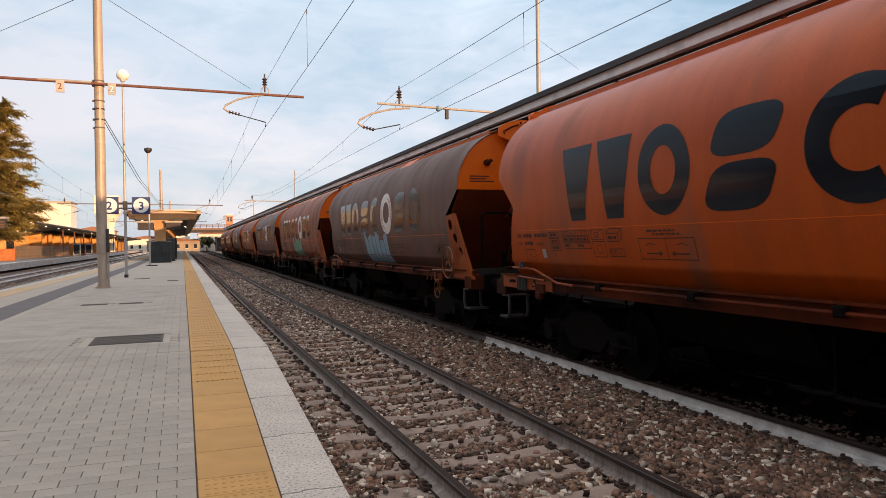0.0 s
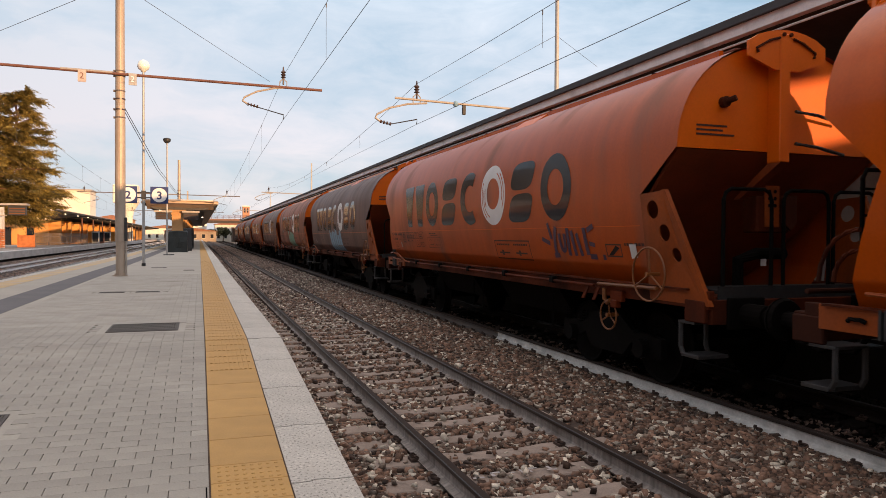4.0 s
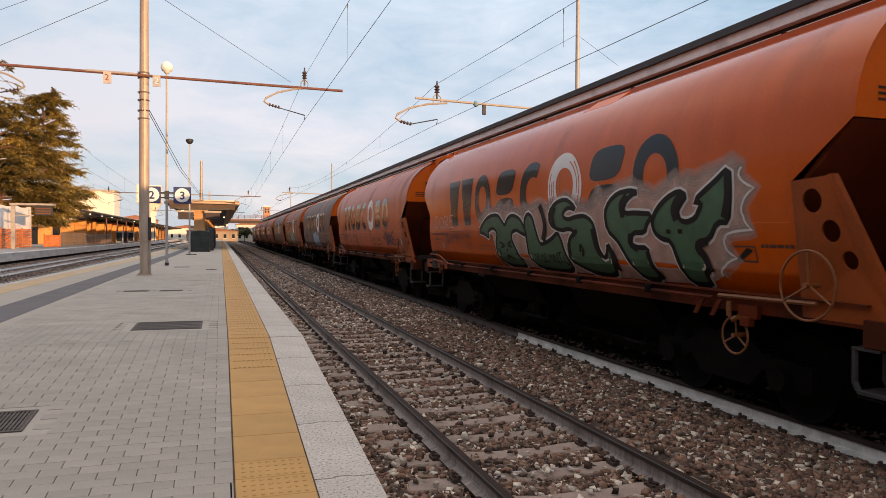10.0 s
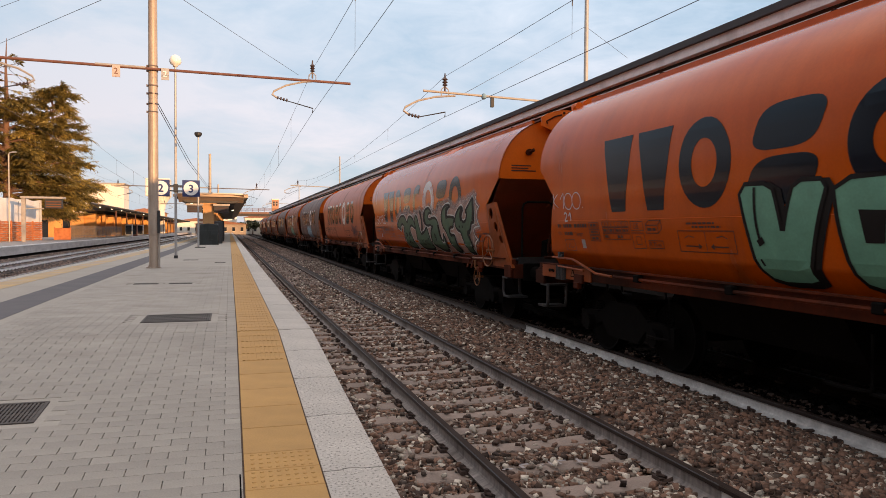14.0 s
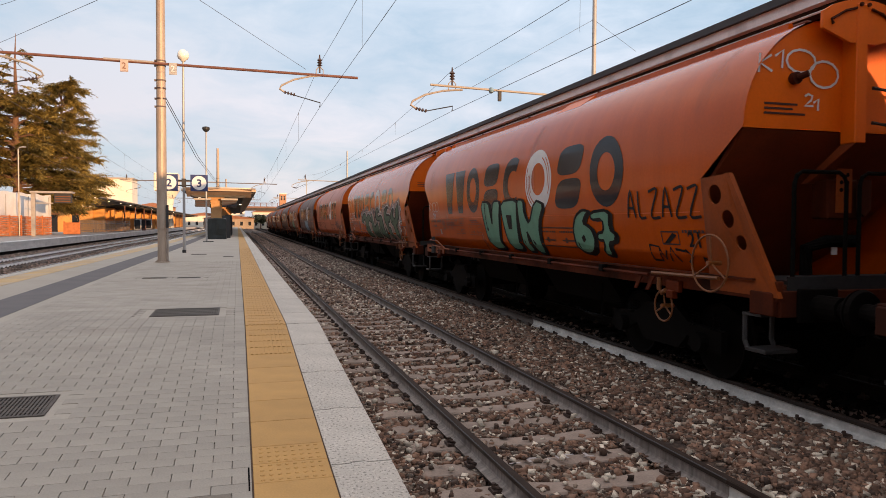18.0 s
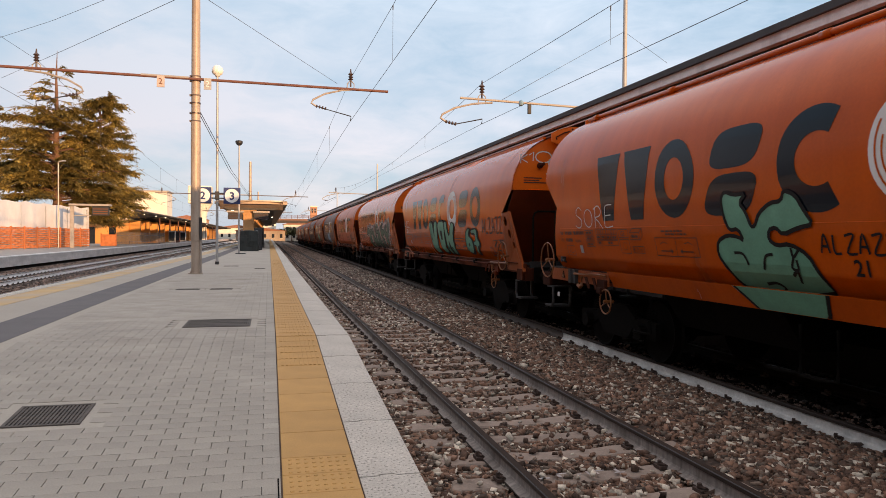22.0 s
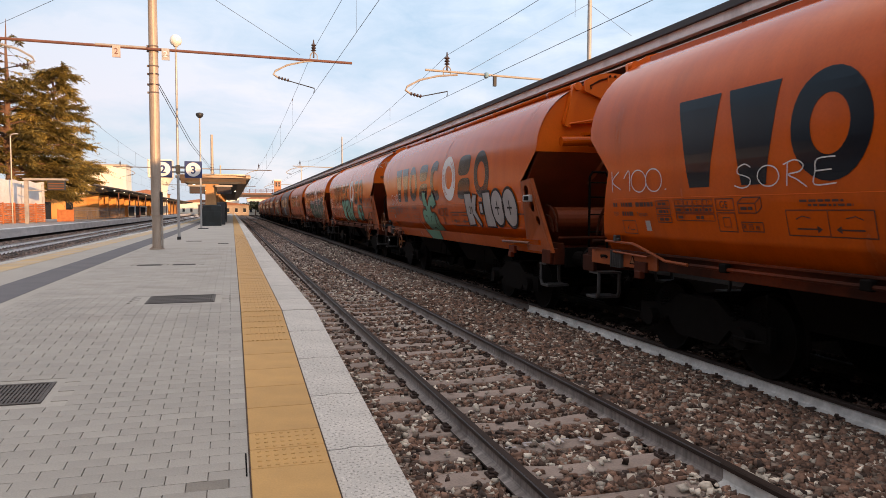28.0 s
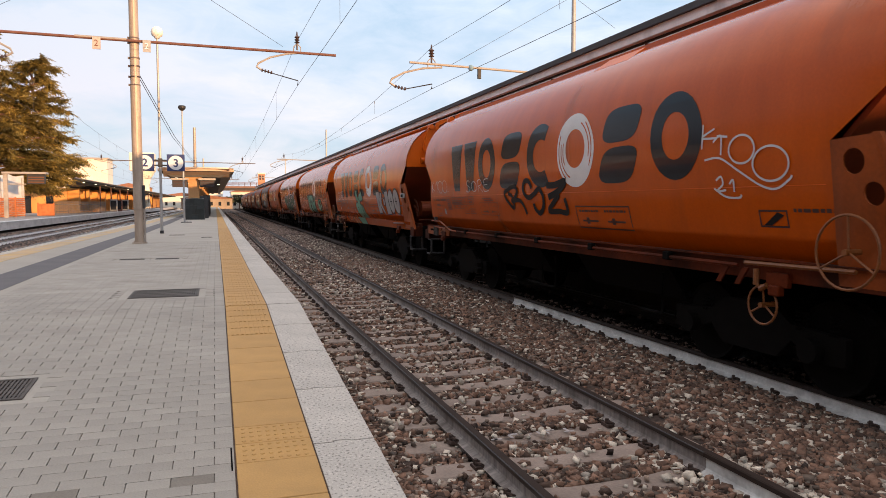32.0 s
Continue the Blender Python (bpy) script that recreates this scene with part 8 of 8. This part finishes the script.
for cx in (LEFT_A, LEFT_B):
    for k in range(90):
        y = 20 + 0.6 * k
        old_s.append(pose(cx, y, -0.01))
        far_c += [pose(cx - G, y, 0), pose(cx + G, y, 0)]
join_blocks("train_sleepers", SLP, train_s, M_SLEEPER_SHADE, sl, "sleepers under the goods train with shade in their colour")
join_blocks("far_sleepers", SLP, far_s, M_SLEEPER, sl, "rows of concrete sleepers further along")
join_blocks("old_sleepers", SLP, old_s, M_SLEEPER_OLD, sl, "dark old sleepers of the middle tracks")
join_blocks("far_clips", CLP, far_c, M_CLIP, sl, "rail fastenings further along")


# ---- ballast stones ----
def stones(name, n, area, size, material, label, seed, on_sleepers=0.05):
    """Loose angular stones strewn over the bed; fewer lie on the sleepers, none on the rails."""
    rng = np.random.RandomState(seed)
    ico = np.array([(sx, sy, sz) for sx in (-1, 1) for sy in (-1, 1) for sz in (-1, 1)], float) * 0.82
    tri = np.array([(0, 1, 3), (0, 3, 2), (4, 6, 7), (4, 7, 5), (0, 4, 5), (0, 5, 1), (2, 3, 7), (2, 7, 6), (0, 2, 6), (0, 6, 4), (1, 5, 7), (1, 7, 3)])
    x0, x1, y0, y1 = area
    x = rng.uniform(x0, x1, n * 2)
    y = y0 + (y1 - y0) * rng.uniform(0, 1, n * 2) ** 1.5
    keep = np.ones(len(x), bool)
    for c, sl_ in ((NEAR_X, 0), (TRAIN_X, TRAIN_SLOPE), (LEFT_A, 0), (LEFT_B, 0)):
        for s in (-1, 1):
            keep &= np.abs(x - (c + sl_ * y + s * G)) > (0.06 if sl_ or (c == NEAR_X and s > 0) else 0.085)
    ph = np.abs(((y - 2.6) / 0.6 + 0.5) % 1 - 0.5) * 0.6
    on = (ph < 0.15) & (np.abs(x - NEAR_X) < 1.27)
    keep &= ~on | (rng.uniform(size=len(x)) < on_sleepers)
    idx = np.where(keep)[0][:n]
    x, y, on = x[idx], y[idx], on[idx]
    m = len(x)
    r = rng.uniform(size[0], size[1], m) * (1 + 0.25 * rng.uniform(size=m) ** 4)
    # the bed lies low by the platform, is heaped between the tracks and dips in the cribs
    h = np.where(on, -0.172, -0.212)
    h = h + np.where(on, 0.0, 0.045) * np.exp(-((x - NEAR_X - G) / 0.17) ** 2)
    h = np.where((x > 3.75) & (x < 5.75), -0.175 + 0.045 * np.sin((x - 3.75) / 2.0 * np.pi) - 0.035 * np.clip((x - 5.4) / 0.3, 0, 1), h)
    h = h + rng.uniform(-0.02, 0.02, m)
    shape = ico[None] * rng.uniform(0.45, 1.25, (m, 8, 3)) * r[:, None, None] * rng.uniform(0.5, 1.25, (m, 1, 3))
    shape[:, :, 2] *= 0.7
    a = rng.uniform(0, 2 * np.pi, (m, 3))
    a[:, 1] = rng.normal(0, 0.5, m)
    ca, sa = np.cos(a), np.sin(a)
    rot = np.zeros((m, 3, 3))
    rz = np.zeros((m, 3, 3))
    rx = np.zeros((m, 3, 3))
    rz[:, 0, 0], rz[:, 0, 1], rz[:, 1, 0], rz[:, 1, 1], rz[:, 2, 2] = ca[:, 0], -sa[:, 0], sa[:, 0], ca[:, 0], 1
    rx[:, 1, 1], rx[:, 1, 2], rx[:, 2, 1], rx[:, 2, 2], rx[:, 0, 0] = ca[:, 1], -sa[:, 1], sa[:, 1], ca[:, 1], 1
    rot = rz @ rx
    v = np.einsum("nij,nkj->nki", rot, shape) + np.stack([x, y, h], 1)[:, None]
    f = (tri[None] + 8 * np.arange(m)[:, None, None]).reshape(-1, 3)
    me = bpy.data.meshes.new(name)
    me.vertices.add(m * 8)
    me.vertices.foreach_set("co", v.reshape(-1))
    nf = len(f)
    me.loops.add(nf * 3)
    me.loops.foreach_set("vertex_index", f.reshape(-1).astype(np.int32))
    me.polygons.add(nf)
    me.polygons.foreach_set("loop_start", np.arange(0, nf * 3, 3, dtype=np.int32))
    me.polygons.foreach_set("loop_total", np.full(nf, 3, dtype=np.int32))
    me.update(calc_edges=True)
    me.validate()
    me.materials.append(material)
    return tagged(new(name, me), label, "ballast", kind="stuff")


stones("ballast_stones", 46000, (1.06, 5.75, 3.2, 26), (0.020, 0.046), M_STONE, "loose brown ballast stones between the rails", 1, 0.03)
stones("ballast_stones", 26000, (1.06, 5.75, 3.2, 26), (0.016, 0.038), M_STONE_GREY, "loose grey ballast stones between the rails", 12, 0.03)
stones("ballast_stones", 13000, (1.06, 5.75, 18, 62), (0.028, 0.048), M_STONE_FAR, "loose brown ballast stones further along", 2, 0.25)
stones("ballast_stones", 4000, (1.06, 5.75, 16, 62), (0.026, 0.046), M_STONE_PALE, "pale ballast stones further along", 17, 0.15)
stones("ballast_stones", 13000, (1.06, 5.75, 45, 150), (0.05, 0.085), M_STONE_FAR, "brown ballast in the distance", 18, 0.5)
stones("ballast_stones", 14000, (1.06, 5.75, -7.5, 3.3), (0.018, 0.041), M_STONE, "loose brown ballast stones behind", 14, 0.03)
stones("ballast_stones", 6000, (1.06, 5.75, -7.5, 3.3), (0.018, 0.041), M_STONE_GREY, "loose grey ballast stones behind", 15, 0.03)
stones("ballast_stones", 3500, (1.06, 5.75, -7.5, 3.3), (0.017, 0.043), M_STONE_PALE, "scattered pale ballast stones behind", 19, 0.1)
stones("ballast_stones", 9500, (1.06, 5.75, 3.2, 26), (0.017, 0.043), M_STONE_PALE, "scattered pale ballast stones", 3, 0.1)
stones("ballast_stones", 15000, (-13.9, -5.7, 16, 90), (0.04, 0.065), M_STONE_FAR, "loose brown ballast stones between the platforms", 6)
stones("ballast_stones", 130, (1.82, 2.15, 3.6, 4.9), (0.02, 0.04), M_STONE_PALE, "white-splashed stones beside the rail", 9, 1.0)
stones("ballast_stones", 260, (3.28, 3.95, 3.6, 4.7), (0.02, 0.04), M_STONE_PALE, "white-splashed stones beside the painted rail", 10, 1.0)
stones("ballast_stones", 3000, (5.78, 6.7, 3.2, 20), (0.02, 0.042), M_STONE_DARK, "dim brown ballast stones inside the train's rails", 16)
# stones in the shade-coloured ballast tone, below the wagons
stones("ballast_stones", 5000, (5.75, 8.3, 3.2, 22), (0.025, 0.045), M_BEDDARK, "ballast stones darkened for the shade under the train", 4)

# paint marks on one sleeper, and the open joint beside the yellow strip
pm = thing("sleeper_paint", "unreadable white paint marks on a sleeper", "marking", pose(0, 5.6, -0.1715))
for x0, x1, y0, y1 in ((2.22, 2.32, -0.06, -0.03), (2.25, 2.28, -0.06, 0.05), (2.38, 2.50, 0.02, 0.05), (2.40, 2.43, -0.05, 0.04), (2.58, 2.62, -0.02, 0.0), (2.68, 2.70, -0.05, 0.05), (2.76, 2.86, 0.03, 0.05), (2.76, 2.78, -0.05, 0.03), (2.92, 3.02, -0.05, -0.03), (2.95, 2.98, -0.03, 0.05)):
    part("stroke", box(bmn(), x0, x1, y0, y1, 0, 0.0015), M_SPRAY_GREY, pm)
part("joint_gap", box(bmn(), 0.062, 0.072, -0.20, 0.16, 0.001, 0.0035, m=py_matrix(0, 4.75)), M_BLACK, platform)


def motions():
    """The train draws away along its track; the wheels of the near wagons turn with it."""
    for k, w in WAGONS.items():
        walk(w, [(float(t), wagon_pose(k, t)) for t in range(0, 33)])
        if 0 <= k <= 4:
            for o in w.children_recursive:
                if o.name.startswith("wheelset"):
                    y = o.matrix_basis.translation.y
                    walk(o, [(0.3 * i, pose(0, y, 0.46) @ Matrix.Rotation(-(speed_way(0.3 * i) + 0.51) / 0.46, 4, "X")) for i in range(107)] + [(32.0, pose(0, y, 0.46) @ Matrix.Rotation(-(speed_way(32.0) + 0.51) / 0.46, 4, "X"))])


motions()
